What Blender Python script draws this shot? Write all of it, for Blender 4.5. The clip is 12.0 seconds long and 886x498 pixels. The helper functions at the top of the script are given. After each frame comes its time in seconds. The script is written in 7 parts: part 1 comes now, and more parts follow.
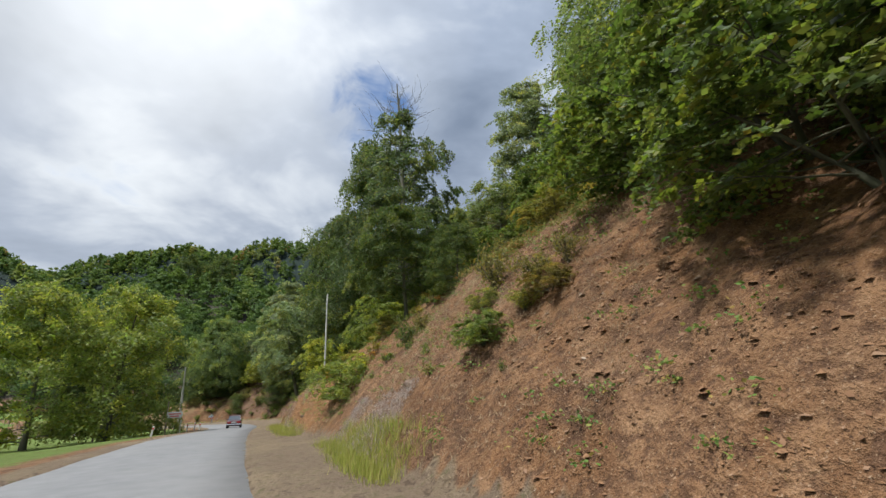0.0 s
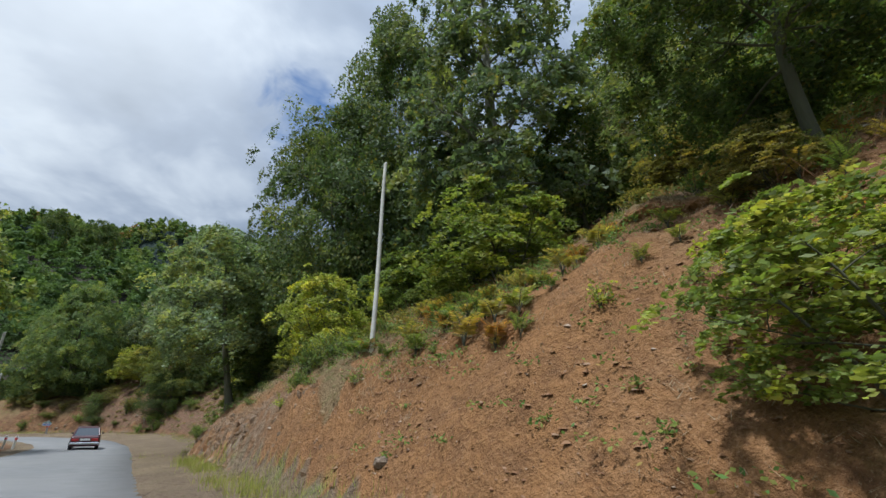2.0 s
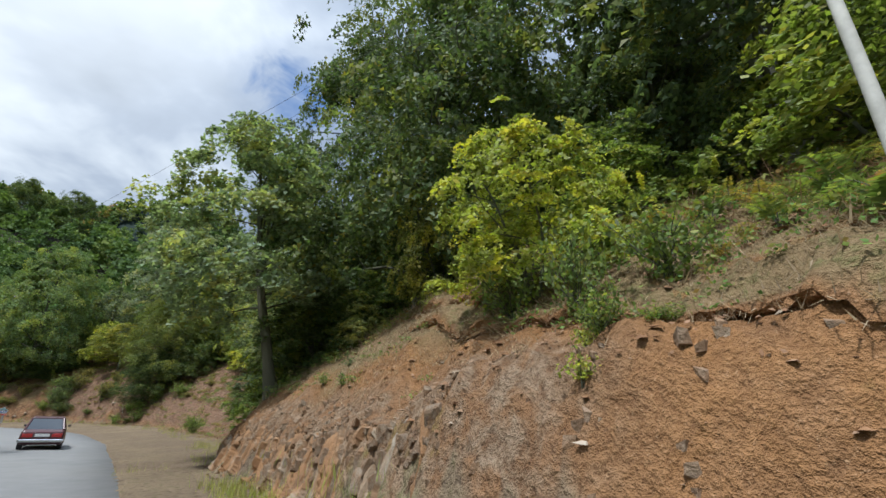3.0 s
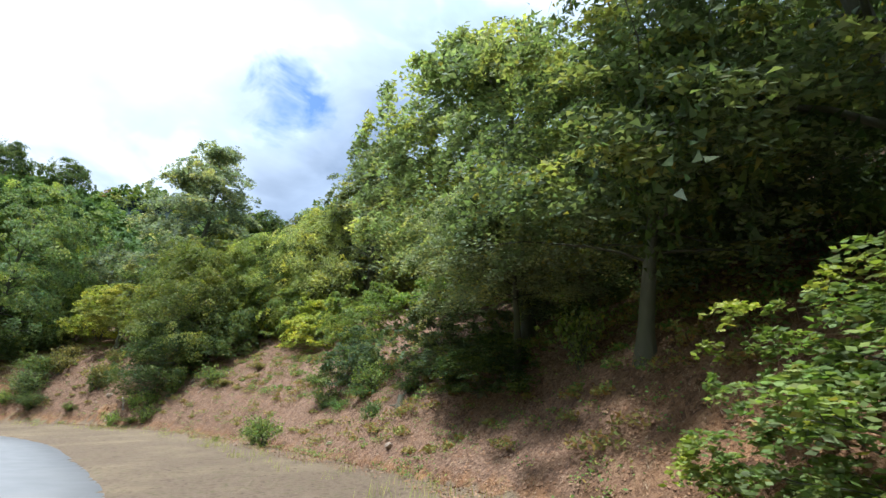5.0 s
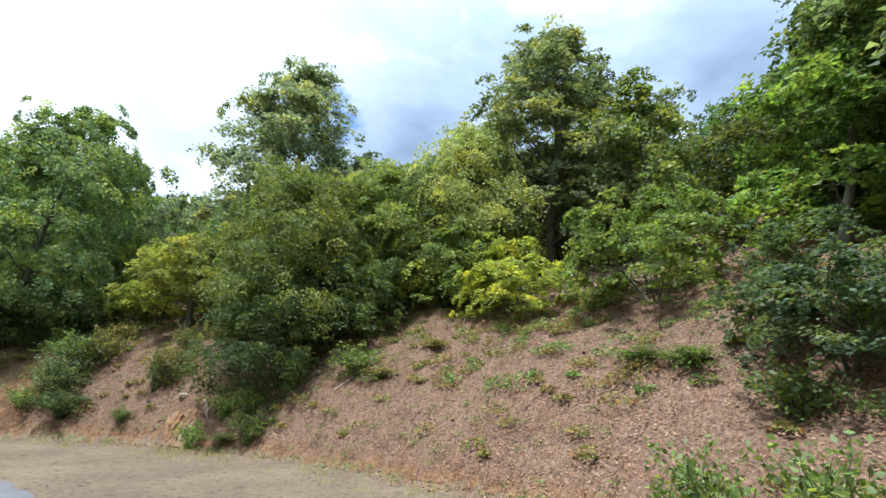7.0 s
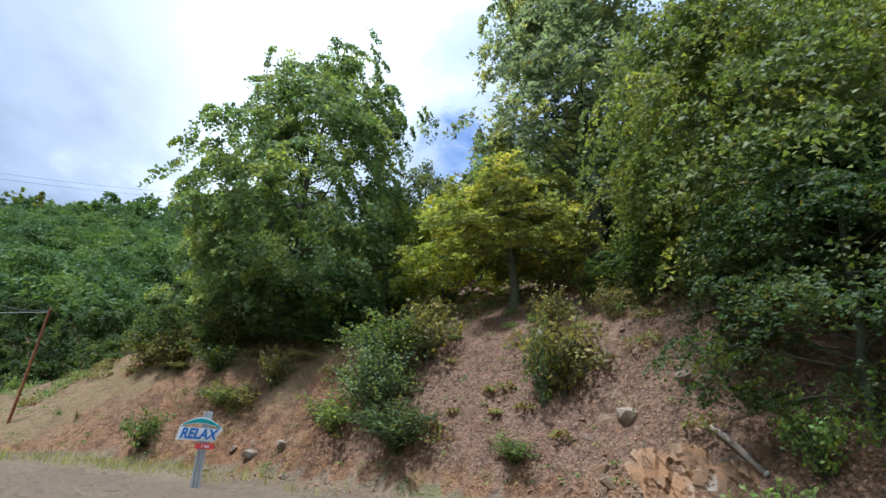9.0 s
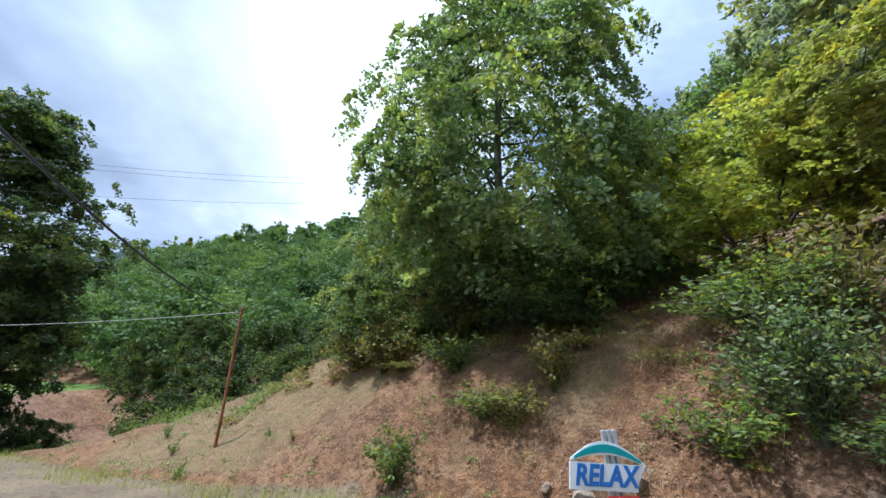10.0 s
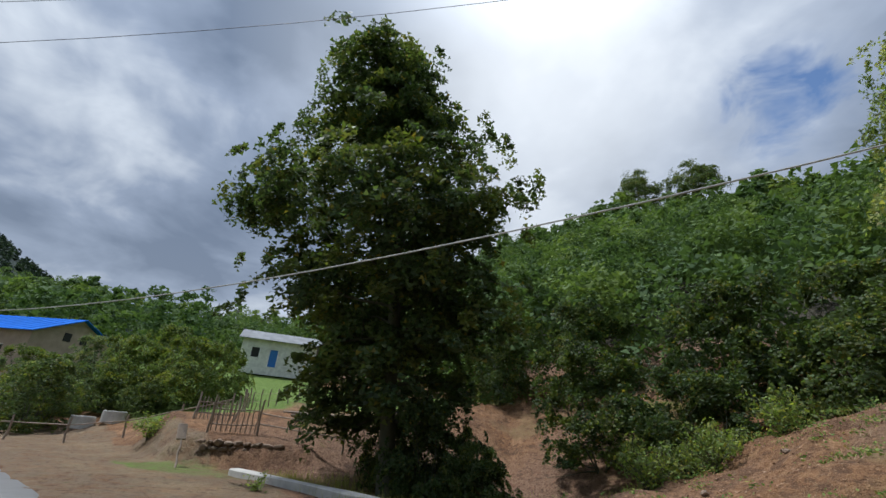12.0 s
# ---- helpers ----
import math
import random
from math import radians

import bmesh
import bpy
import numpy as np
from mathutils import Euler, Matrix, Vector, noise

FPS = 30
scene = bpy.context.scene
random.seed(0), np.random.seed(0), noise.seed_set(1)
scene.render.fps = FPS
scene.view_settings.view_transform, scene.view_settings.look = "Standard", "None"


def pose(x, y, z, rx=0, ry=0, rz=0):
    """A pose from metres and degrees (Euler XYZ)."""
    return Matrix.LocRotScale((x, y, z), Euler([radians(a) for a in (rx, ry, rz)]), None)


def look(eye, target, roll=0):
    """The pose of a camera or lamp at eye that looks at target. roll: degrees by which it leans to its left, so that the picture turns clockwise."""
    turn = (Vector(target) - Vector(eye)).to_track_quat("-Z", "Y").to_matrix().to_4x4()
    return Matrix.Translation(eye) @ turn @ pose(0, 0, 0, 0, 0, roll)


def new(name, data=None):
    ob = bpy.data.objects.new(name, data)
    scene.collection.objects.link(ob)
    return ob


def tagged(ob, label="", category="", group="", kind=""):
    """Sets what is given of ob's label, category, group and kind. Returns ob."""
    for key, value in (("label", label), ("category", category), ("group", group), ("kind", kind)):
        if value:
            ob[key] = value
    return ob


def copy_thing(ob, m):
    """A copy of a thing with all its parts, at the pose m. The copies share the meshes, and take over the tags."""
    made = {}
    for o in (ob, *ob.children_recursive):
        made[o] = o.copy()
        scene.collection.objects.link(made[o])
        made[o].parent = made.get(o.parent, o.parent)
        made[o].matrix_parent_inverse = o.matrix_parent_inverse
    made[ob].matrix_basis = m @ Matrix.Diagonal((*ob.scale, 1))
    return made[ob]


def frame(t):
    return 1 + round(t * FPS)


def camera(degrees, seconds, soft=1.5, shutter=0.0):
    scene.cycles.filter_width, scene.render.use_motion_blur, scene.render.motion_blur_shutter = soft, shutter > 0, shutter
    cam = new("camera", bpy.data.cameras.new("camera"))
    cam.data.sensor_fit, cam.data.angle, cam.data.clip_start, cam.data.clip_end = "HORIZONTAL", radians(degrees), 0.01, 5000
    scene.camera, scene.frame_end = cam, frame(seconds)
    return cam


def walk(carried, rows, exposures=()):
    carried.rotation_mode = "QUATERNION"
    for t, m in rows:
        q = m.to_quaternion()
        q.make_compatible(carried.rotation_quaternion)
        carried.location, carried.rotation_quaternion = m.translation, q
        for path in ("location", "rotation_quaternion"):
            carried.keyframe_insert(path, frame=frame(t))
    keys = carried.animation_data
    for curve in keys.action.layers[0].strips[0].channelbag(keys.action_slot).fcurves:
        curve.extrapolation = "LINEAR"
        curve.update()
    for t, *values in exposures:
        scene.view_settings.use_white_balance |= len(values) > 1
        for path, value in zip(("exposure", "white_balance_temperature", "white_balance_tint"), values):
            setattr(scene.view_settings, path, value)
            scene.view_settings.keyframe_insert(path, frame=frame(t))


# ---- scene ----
cam = camera(90.7, 12.0)
METRES, EYE, TILT, LEAN, TURN = 110.0, 1.45, 18.5, 2.8, 0.0
ROWS = [
    (0.0, 0.0, 0.0, 0.0, 0.0, 0.0, -0.0),
    (0.5, -0.0221, 0.0399, -0.0145, -4.49, 0.67, -3.3),
    (1.0, -0.0429, 0.0818, -0.0297, -7.68, 2.15, -6.47),
    (1.5, -0.063, 0.1241, -0.0451, -9.94, 3.25, -7.51),
    (2.0, -0.0818, 0.1666, -0.0608, -11.4, 3.56, -7.6),
    (2.5, -0.0998, 0.2089, -0.0764, -12.61, 3.29, -8.7),
    (3.0, -0.1177, 0.2512, -0.0922, -13.48, 3.24, -9.32),
    (3.5, -0.1348, 0.2924, -0.1076, -14.27, 3.4, -10.2),
    (5.5, -0.1967, 0.4495, -0.1695, -14.0, 3.85, -10.18),
    (6.0, -0.2118, 0.4849, -0.1831, -13.52, 4.11, -10.2),
    (6.5, -0.2273, 0.5199, -0.1962, -12.53, 4.29, -9.89),
    (8.5, -0.3053, 0.6356, -0.2403, 3.64, 4.51, -6.5),
    (9.0, -0.3312, 0.6579, -0.2495, 9.33, 4.64, -4.82),
    (9.5, -0.3596, 0.6771, -0.2578, 15.66, 4.83, -2.44),
    (10.0, -0.3904, 0.693, -0.2654, 22.38, 5.29, 0.36),
    (10.5, -0.4234, 0.7051, -0.272, 29.54, 5.98, 2.88),
    (11.0, -0.4581, 0.7134, -0.2776, 36.74, 6.97, 4.81),
    (11.5, -0.4943, 0.7175, -0.2822, 43.69, 8.13, 6.24),
    (12.0, -0.5318, 0.7173, -0.2849, 50.84, 9.43, 7.91),
]
walk(cam, [(t, pose(0, 0, EYE, TILT, LEAN, TURN) @ pose(METRES * x, METRES * y, METRES * z, 90 + pitch, roll, yaw)) for t, x, y, z, yaw, pitch, roll in ROWS],
     exposures=[(0.0, 0.22, 6300, 9), (1.0, 0.1, 6000, 8), (1.5, -0.07, 5800, 8), (2.0, 0.05, 5850, 7), (2.5, 0.3, 5900, 7), (3.5, 0.3, 5950, 7), (5.5, 1.15, 5650, 6), (6.7, 1.08, 5650, 6), (8.5, 0.64, 5400, 9), (10.0, 0.85, 5400, 9), (11.0, 0.5, 5850, 9), (12.0, 0.0, 6000, 9)])

# ---------------------------------------------------------------- sky and sun
SUN_AZ, SUN_EL = 128.0, 66.0          # degrees left of +y, degrees above the horizon
sun_way = Vector((-math.sin(radians(SUN_AZ)) * math.cos(radians(SUN_EL)), math.cos(radians(SUN_AZ)) * math.cos(radians(SUN_EL)), math.sin(radians(SUN_EL))))
sun_data = bpy.data.lights.new("sun", "SUN")
sun_data.energy, sun_data.angle, sun_data.color = 4.1, radians(4), (1.0, 0.97, 0.93)
sun_ob = new("sun", sun_data)
sun_ob.matrix_world = look(sun_way * 300, (0, 0, 0))

world = bpy.data.worlds.new("sky")
scene.world = world
world.use_nodes = True


class Nodes:
    """Small helper to write node trees."""

    def __init__(self, tree):
        self.tree = tree
        tree.nodes.clear()

    def add(self, kind, values=None, **props):
        n = self.tree.nodes.new(kind)
        for k, v in props.items():
            setattr(n, k, v)
        for k, v in (values or {}).items():
            if isinstance(v, bpy.types.NodeSocket):
                self.tree.links.new(v, n.inputs[k])
            else:
                n.inputs[k].default_value = (*v, 1) if n.inputs[k].type == "RGBA" and len(v) == 3 else v
        return n

    def math(self, op, a, b=0.0, clamp=False):
        return self.add("ShaderNodeMath", {0: a, 1: b}, operation=op, use_clamp=clamp).outputs[0]

    def mix(self, fac, a, b, blend="MIX"):
        n = self.add("ShaderNodeMix", {0: fac}, data_type="RGBA", blend_type=blend)
        for i, v in ((6, a), (7, b)):
            if isinstance(v, bpy.types.NodeSocket):
                self.tree.links.new(v, n.inputs[i])
            else:
                n.inputs[i].default_value = (*v[:3], 1)
        return n.outputs[2]

    def ramp(self, fac, stops):
        n = self.add("ShaderNodeValToRGB", {0: fac})
        e = n.color_ramp.elements
        while len(e) < len(stops):
            e.new(0.5)
        for el, (p, c) in zip(e, stops):
            el.position, el.color = p, (c, c, c, 1) if isinstance(c, (int, float)) else (*c, 1)
        return n.outputs[0]

    def noise(self, vec, scale, detail=4.0, rough=0.55, distort=0.0):
        return self.add("ShaderNodeTexNoise", {"Vector": vec, "Scale": scale, "Detail": detail, "Roughness": rough, "Distortion": distort}).outputs[0]


def build_sky():
    n = Nodes(world.node_tree)
    way = n.add("ShaderNodeTexCoord").outputs["Generated"]
    sky = n.add("ShaderNodeTexSky", sky_type="NISHITA", sun_disc=False, dust_density=0.3, ozone_density=3.0, sun_elevation=radians(SUN_EL), sun_rotation=radians(-SUN_AZ), altitude=900.0)
    sky_col = n.add("ShaderNodeVectorMath", {0: sky.outputs[0], "Scale": 0.15}, operation="SCALE").outputs[0]
    sep = n.add("ShaderNodeSeparateXYZ", {0: way})
    up = n.math("MAXIMUM", n.math("ADD", sep.outputs[2], 0.22), 0.08)
    flat = n.add("ShaderNodeCombineXYZ", {0: n.math("DIVIDE", sep.outputs[0], up), 1: n.math("DIVIDE", sep.outputs[1], up), 2: 0.0}).outputs[0]
    # cloud deck: how thick, and how bright its underside is
    big = n.noise(flat, 1.25, 5.0, 0.52, 0.25)
    fine = n.noise(flat, 3.1, 6.0, 0.55, 0.4)
    # the one gap that opens on to blue sky
    gap_way = Vector((-math.sin(radians(8.5)) * math.cos(radians(36)), math.cos(radians(8.5)) * math.cos(radians(36)), math.sin(radians(36)))).normalized()
    near = n.add("ShaderNodeVectorMath", {0: way, 1: gap_way}, operation="DOT_PRODUCT").outputs["Value"]
    wob = n.math("MULTIPLY", n.math("SUBTRACT", n.noise(flat, 7.0, 4.0, 0.6, 0.5), 0.5), 0.013)
    gap = n.ramp(n.math("ADD", near, wob), [(0.9958, 0.0), (0.9980, 1.0)])
    cover = n.math("SUBTRACT", n.ramp(n.math("ADD", n.math("MULTIPLY", big, 0.6), n.math("MULTIPLY", fine, 0.4)), [(0.26, 0.35), (0.40, 1.0)]), n.math("MULTIPLY", gap, 0.97), clamp=True)
    tone = n.ramp(n.math("ADD", n.math("MULTIPLY", big, 0.72), n.math("MULTIPLY", fine, 0.28)), [(0.38, (0.80, 0.84, 0.89)), (0.49, (0.38, 0.44, 0.55)), (0.60, (0.22, 0.27, 0.36))])
    # thin white cloud that faces the sun
    white_way = Vector((-0.455, 0.542, 0.707))
    glow = n.add("ShaderNodeVectorMath", {0: way, 1: white_way.normalized()}, operation="DOT_PRODUCT").outputs["Value"]
    halo = n.ramp(glow, [(0.82, 0.0), (0.94, 0.34), (1.0, 0.95)])
    lit = n.mix(n.math("MULTIPLY", halo, n.math("SUBTRACT", 1.25, big), clamp=True), tone, (1.12, 1.12, 1.10))
    low = n.ramp(sep.outputs[2], [(0.0, 1.0), (0.38, 0.0)])
    lit = n.mix(n.math("MULTIPLY", low, 0.35), lit, (0.62, 0.68, 0.76))
    # an overcast sky is brightest overhead
    high = n.ramp(sep.outputs[2], [(0.0, 0.66), (0.35, 0.84), (0.72, 0.98), (0.88, 1.9), (1.0, 2.8)])
    n.tree.nodes[-1].color_ramp.interpolation = "EASE"
    lit = n.mix(1.0, lit, high, "MULTIPLY")
    col = n.mix(cover, sky_col, lit)
    bg = n.add("ShaderNodeBackground", {"Color": col, "Strength": 1.0})
    n.add("ShaderNodeOutputWorld", {"Surface": bg.outputs[0]})


build_sky()


# ---------------------------------------------------------------- materials
def material(name):
    m = bpy.data.materials.new(name)
    m.use_nodes = True
    return m, Nodes(m.node_tree)


def finish(n, color, rough=0.8, bump=None, strength=0.3, distance=0.02, metal=0.0, extra=None, spec=0.5):
    values = {"Base Color": color, "Roughness": rough, "Metallic": metal, "Specular IOR Level": spec}
    if bump is not None:
        values["Normal"] = n.add("ShaderNodeBump", {"Height": bump, "Strength": strength, "Distance": distance}).outputs[0]
    values.update(extra or {})
    p = n.add("ShaderNodeBsdfPrincipled", values)
    n.add("ShaderNodeOutputMaterial", {"Surface": p.outputs[0]})
    return p


def make_leaf():
    """Leaves: the object's own colour, varied spray by spray and leaf by leaf; light shines through them."""
    m, n = material("leaf")
    info = n.add("ShaderNodeObjectInfo")
    rnd = n.add("ShaderNodeNewGeometry").outputs["Random Per Island"]
    tone = n.add("ShaderNodeAttribute", attribute_name="tone").outputs["Fac"]
    other = n.math("FRACT", n.math("MULTIPLY", rnd, 13.7))
    hsv = n.add("ShaderNodeHueSaturation", {"Color": info.outputs["Color"], "Hue": n.math("ADD", 0.482, n.math("MULTIPLY", rnd, 0.03)),
                "Saturation": n.math("ADD", 0.85, n.math("MULTIPLY", rnd, 0.3)),
                "Value": n.math("ADD", 0.28, n.math("ADD", n.math("MULTIPLY", other, 0.6), n.math("MULTIPLY", tone, 0.62)))}).outputs[0]
    # sprays that begin to turn yellow, single leaves that have turned
    big = n.noise(n.add("ShaderNodeTexCoord").outputs["Object"], 0.5, 3.0)
    late = n.ramp(n.math("ADD", n.math("MULTIPLY", tone, 0.6), n.math("MULTIPLY", big, 0.7)), [(0.66, 0.0), (0.86, 0.6)])
    col = n.mix(late, hsv, n.mix(1.0, hsv, (1.75, 1.30, 0.55), "MULTIPLY"))
    turn = n.ramp(n.math("FRACT", n.math("MULTIPLY", rnd, 57.3)), [(0.0, 1.0), (0.022, 1.0), (0.035, 0.0)])
    col = n.mix(n.math("MULTIPLY", turn, 0.7), col, (0.26, 0.20, 0.035))
    p = n.add("ShaderNodeBsdfPrincipled", {"Base Color": col, "Roughness": 0.55, "Specular IOR Level": 0.22})
    t = n.add("ShaderNodeBsdfTranslucent", {"Color": n.mix(1.0, col, (1.35, 1.4, 0.6), "MULTIPLY")})
    mix = n.add("ShaderNodeMixShader", {0: 0.42, 1: p.outputs[0], 2: t.outputs[0]})
    n.add("ShaderNodeOutputMaterial", {"Surface": mix.outputs[0]})
    return m


def make_bark(name, a, b):
    m, n = material(name)
    co = n.add("ShaderNodeTexCoord").outputs["Object"]
    st = n.add("ShaderNodeMapping", {"Vector": co, "Scale": (6.0, 6.0, 1.2)}).outputs[0]
    f = n.noise(st, 3.0, 6.0, 0.65, 0.6)
    g = n.noise(co, 0.8, 3.0)
    col = n.mix(g, n.mix(f, a, b), (0.10, 0.11, 0.06))
    finish(n, col, 0.92, f, 0.8, 0.03)
    return m


def make_plain(name, color, rough=0.7, var=0.25, scale=3.0, metal=0.0, bump=0.2, spec=0.5):
    """A painted, cast or worn surface with stains at two scales."""
    m, n = material(name)
    co = n.add("ShaderNodeTexCoord").outputs["Object"]
    f, g = n.noise(co, scale, 6.0, 0.65), n.noise(co, scale * 9, 3.0, 0.6)
    dark = tuple(c * (1 - var) * (1 - var) for c in color)
    col = n.mix(n.ramp(f, [(0.35, 0.0), (0.65, 1.0)]), dark, color)
    col = n.mix(n.math("MULTIPLY", g, var), col, tuple(min(1, c * 1.25) for c in color))
    finish(n, col, rough, g, bump, 0.01, metal, spec=spec)
    return m


def make_soil():
    """Red-brown cut earth with leaf litter, gravel verge, dry grass and meadow, laid out by the ground's own masks."""
    m, n = material("earth")
    co = n.add("ShaderNodeTexCoord").outputs["Object"]
    att = {k: n.add("ShaderNodeAttribute", attribute_name=k).outputs["Fac"] for k in ("gravel", "meadow", "litter", "rock", "dry", "wooded", "ochre")}
    f1, f2, f3 = n.noise(co, 0.35, 5.0, 0.6), n.noise(co, 2.2, 6.0, 0.62, 0.3), n.noise(co, 14.0, 4.0, 0.65)
    f4 = n.noise(co, 4.6, 5.0, 0.7, 0.15)
    soil = n.mix(n.ramp(f2, [(0.32, 0.0), (0.68, 1.0)]), (0.140, 0.068, 0.031), (0.300, 0.152, 0.068))
    soil = n.mix(n.ramp(f1, [(0.42, 0.0), (0.62, 0.75)]), soil, (0.24, 0.14, 0.078))
    f5 = n.noise(co, 0.9, 4.0, 0.6, 0.8)
    soil = n.mix(n.ramp(f5, [(0.37, 0.8), (0.47, 0.0)]), soil, (0.110, 0.060, 0.034))
    soil = n.mix(n.ramp(f5, [(0.55, 0.0), (0.66, 0.7)]), soil, (0.35, 0.205, 0.108))
    soil = n.mix(n.ramp(f3, [(0.58, 0.0), (0.72, 0.8)]), soil, (0.38, 0.23, 0.13))
    soil = n.mix(n.ramp(f3, [(0.28, 0.65), (0.42, 0.0)]), soil, (0.060, 0.032, 0.020))
    # crevice dark put into the colour, where the bump noise is low
    soil = n.mix(n.ramp(f4, [(0.40, 0.75), (0.50, 0.0)]), soil, (0.10, 0.052, 0.030))
    soil = n.mix(n.ramp(f4, [(0.58, 0.0), (0.66, 0.6)]), soil, (0.32, 0.175, 0.085))

    f6 = n.noise(co, 34.0, 3.0, 0.7)
    soil = n.mix(n.ramp(f6, [(0.60, 0.0), (0.68, 0.75)]), soil, (0.46, 0.32, 0.20))
    soil = n.mix(n.ramp(f6, [(0.33, 0.8), (0.42, 0.0)]), soil, (0.055, 0.030, 0.020))

    soil = n.mix(n.math("MULTIPLY", att["ochre"], n.ramp(f2, [(0.3, 0.35), (0.6, 0.8)])), soil, n.mix(f3, (0.20, 0.095, 0.036), (0.44, 0.225, 0.085)))

    def blend(base, fac, other, sharp=0.25):
        k = n.math("ADD", fac, n.math("MULTIPLY", n.math("SUBTRACT", f2, 0.5), 0.9))
        return n.mix(n.ramp(k, [(0.5 - sharp, 0.0), (0.5 + sharp, 1.0)]), base, other)
    litter = n.mix(n.ramp(f3, [(0.35, 0.0), (0.7, 1.0)]), (0.11, 0.065, 0.043), (0.34, 0.215, 0.14))
    litter = n.mix(n.ramp(f2, [(0.5, 0.0), (0.75, 0.7)]), litter, (0.24, 0.125, 0.07))
    litter = n.mix(n.ramp(f4, [(0.36, 0.8), (0.48, 0.0)]), litter, (0.085, 0.05, 0.035))
    dry = n.mix(f3, (0.16, 0.105, 0.05), (0.30, 0.215, 0.115))
    dry = n.mix(n.ramp(f4, [(0.5, 0.0), (0.62, 0.7)]), dry, (0.15, 0.15, 0.055))
    gravel = n.mix(f3, (0.12, 0.082, 0.052), (0.27, 0.20, 0.135))
    gravel = n.mix(n.ramp(f1, [(0.45, 0.0), (0.65, 0.8)]), gravel, (0.27, 0.205, 0.125))
    gravel = n.mix(n.ramp(f4, [(0.54, 0.0), (0.64, 0.65)]), gravel, (0.10, 0.095, 0.038))
    gravel = n.mix(n.ramp(f4, [(0.38, 0.7), (0.46, 0.0)]), gravel, (0.085, 0.058, 0.038))
    meadow = n.mix(n.ramp(f2, [(0.3, 0.0), (0.7, 1.0)]), (0.075, 0.135, 0.026), (0.16, 0.22, 0.05))
    meadow = n.mix(n.ramp(f3, [(0.6, 0.0), (0.75, 0.6)]), meadow, (0.30, 0.26, 0.12))
    # broken bedrock: rusty and grey-brown patches
    rock = n.mix(n.ramp(f4, [(0.38, 0.0), (0.62, 1.0)]), (0.16, 0.092, 0.05), (0.31, 0.225, 0.15))
    rock = n.mix(n.ramp(f2, [(0.45, 0.0), (0.6, 0.8)]), rock, (0.25, 0.13, 0.06))
    rock = n.mix(n.ramp(f3, [(0.3, 0.8), (0.45, 0.0)]), rock, (0.07, 0.04, 0.024))
    col = blend(soil, att["dry"], dry)
    col = blend(col, att["litter"], litter)
    col = blend(col, att["rock"], rock)
    col = blend(col, att["gravel"], gravel, 0.15)
    col = blend(col, att["meadow"], meadow)
    # wooded ground takes a near-black blue-green in place of the earth colours
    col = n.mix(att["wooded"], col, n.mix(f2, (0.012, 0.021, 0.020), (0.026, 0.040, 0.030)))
    h = n.math("ADD", n.math("ADD", n.math("MULTIPLY", f2, 0.4), n.math("MULTIPLY", f4, 0.5)), n.math("ADD", n.math("MULTIPLY", f3, 0.25), n.math("MULTIPLY", f6, 0.10)))
    finish(n, col, 0.95, h, 1.0, 0.30, spec=0.2)
    return m


def make_asphalt():
    m, n = material("asphalt")
    co = n.add("ShaderNodeTexCoord").outputs["Object"]
    f1, f2, f3 = n.noise(co, 0.25, 4.0), n.noise(co, 1.6, 5.0, 0.6), n.noise(co, 60.0, 2.0)
    col = n.mix(n.ramp(f2, [(0.3, 0.0), (0.7, 1.0)]), (0.17, 0.168, 0.165), (0.23, 0.225, 0.22))
    col = n.mix(n.ramp(f1, [(0.45, 0.0), (0.7, 0.6)]), col, (0.25, 0.24, 0.225))
    col = n.mix(n.math("MULTIPLY", f3, 0.35), col, (0.10, 0.10, 0.10))
    finish(n, col, 0.72, f3, 0.25, 0.004, spec=0.35)
    return m


def make_stone(name, a, b, c):
    """Broken stone: every piece a little different."""
    m, n = material(name)
    info = n.add("ShaderNodeObjectInfo").outputs["Random"]
    isl = n.add("ShaderNodeNewGeometry").outputs["Random Per Island"]
    rnd = n.math("FRACT", n.math("ADD", info, isl))
    co = n.add("ShaderNodeTexCoord").outputs["Object"]
    f, g = n.noise(co, 3.0, 6.0, 0.65), n.noise(co, 22.0, 4.0, 0.6)
    col = n.mix(rnd, a, b)
    col = n.mix(n.ramp(f, [(0.4, 0.0), (0.65, 0.85)]), col, c)
    col = n.mix(n.math("MULTIPLY", g, 0.4), col, (0.12, 0.09, 0.07))
    finish(n, col, 0.9, n.math("ADD", f, n.math("MULTIPLY", g, 0.4)), 0.9, 0.08, spec=0.25)
    return m


def make_bedrock():
    """Jointed rock stained by the red earth that washes down it."""
    m, n = material("bedrock")
    tone = n.add("ShaderNodeAttribute", attribute_name="tone").outputs["Fac"]
    co = n.add("ShaderNodeTexCoord").outputs["Object"]
    f, g, w = n.noise(co, 2.2, 6.0, 0.65), n.noise(co, 26.0, 4.0, 0.6), n.noise(co, 0.8, 3.0, 0.5)
    col = n.ramp(tone, [(0.2, (0.17, 0.095, 0.05)), (0.45, (0.24, 0.15, 0.085)), (0.62, (0.29, 0.22, 0.15)), (0.8, (0.34, 0.295, 0.23))])
    col = n.mix(n.ramp(n.math("ADD", f, n.math("MULTIPLY", n.math("SUBTRACT", w, 0.5), 0.8)), [(0.42, 0.0), (0.60, 0.9)]), col, (0.31, 0.165, 0.075))
    col = n.mix(n.math("MULTIPLY", g, 0.45), col, (0.13, 0.085, 0.055))
    finish(n, col, 0.92, n.math("ADD", f, n.math("MULTIPLY", g, 0.5)), 0.9, 0.05, spec=0.2)
    return m


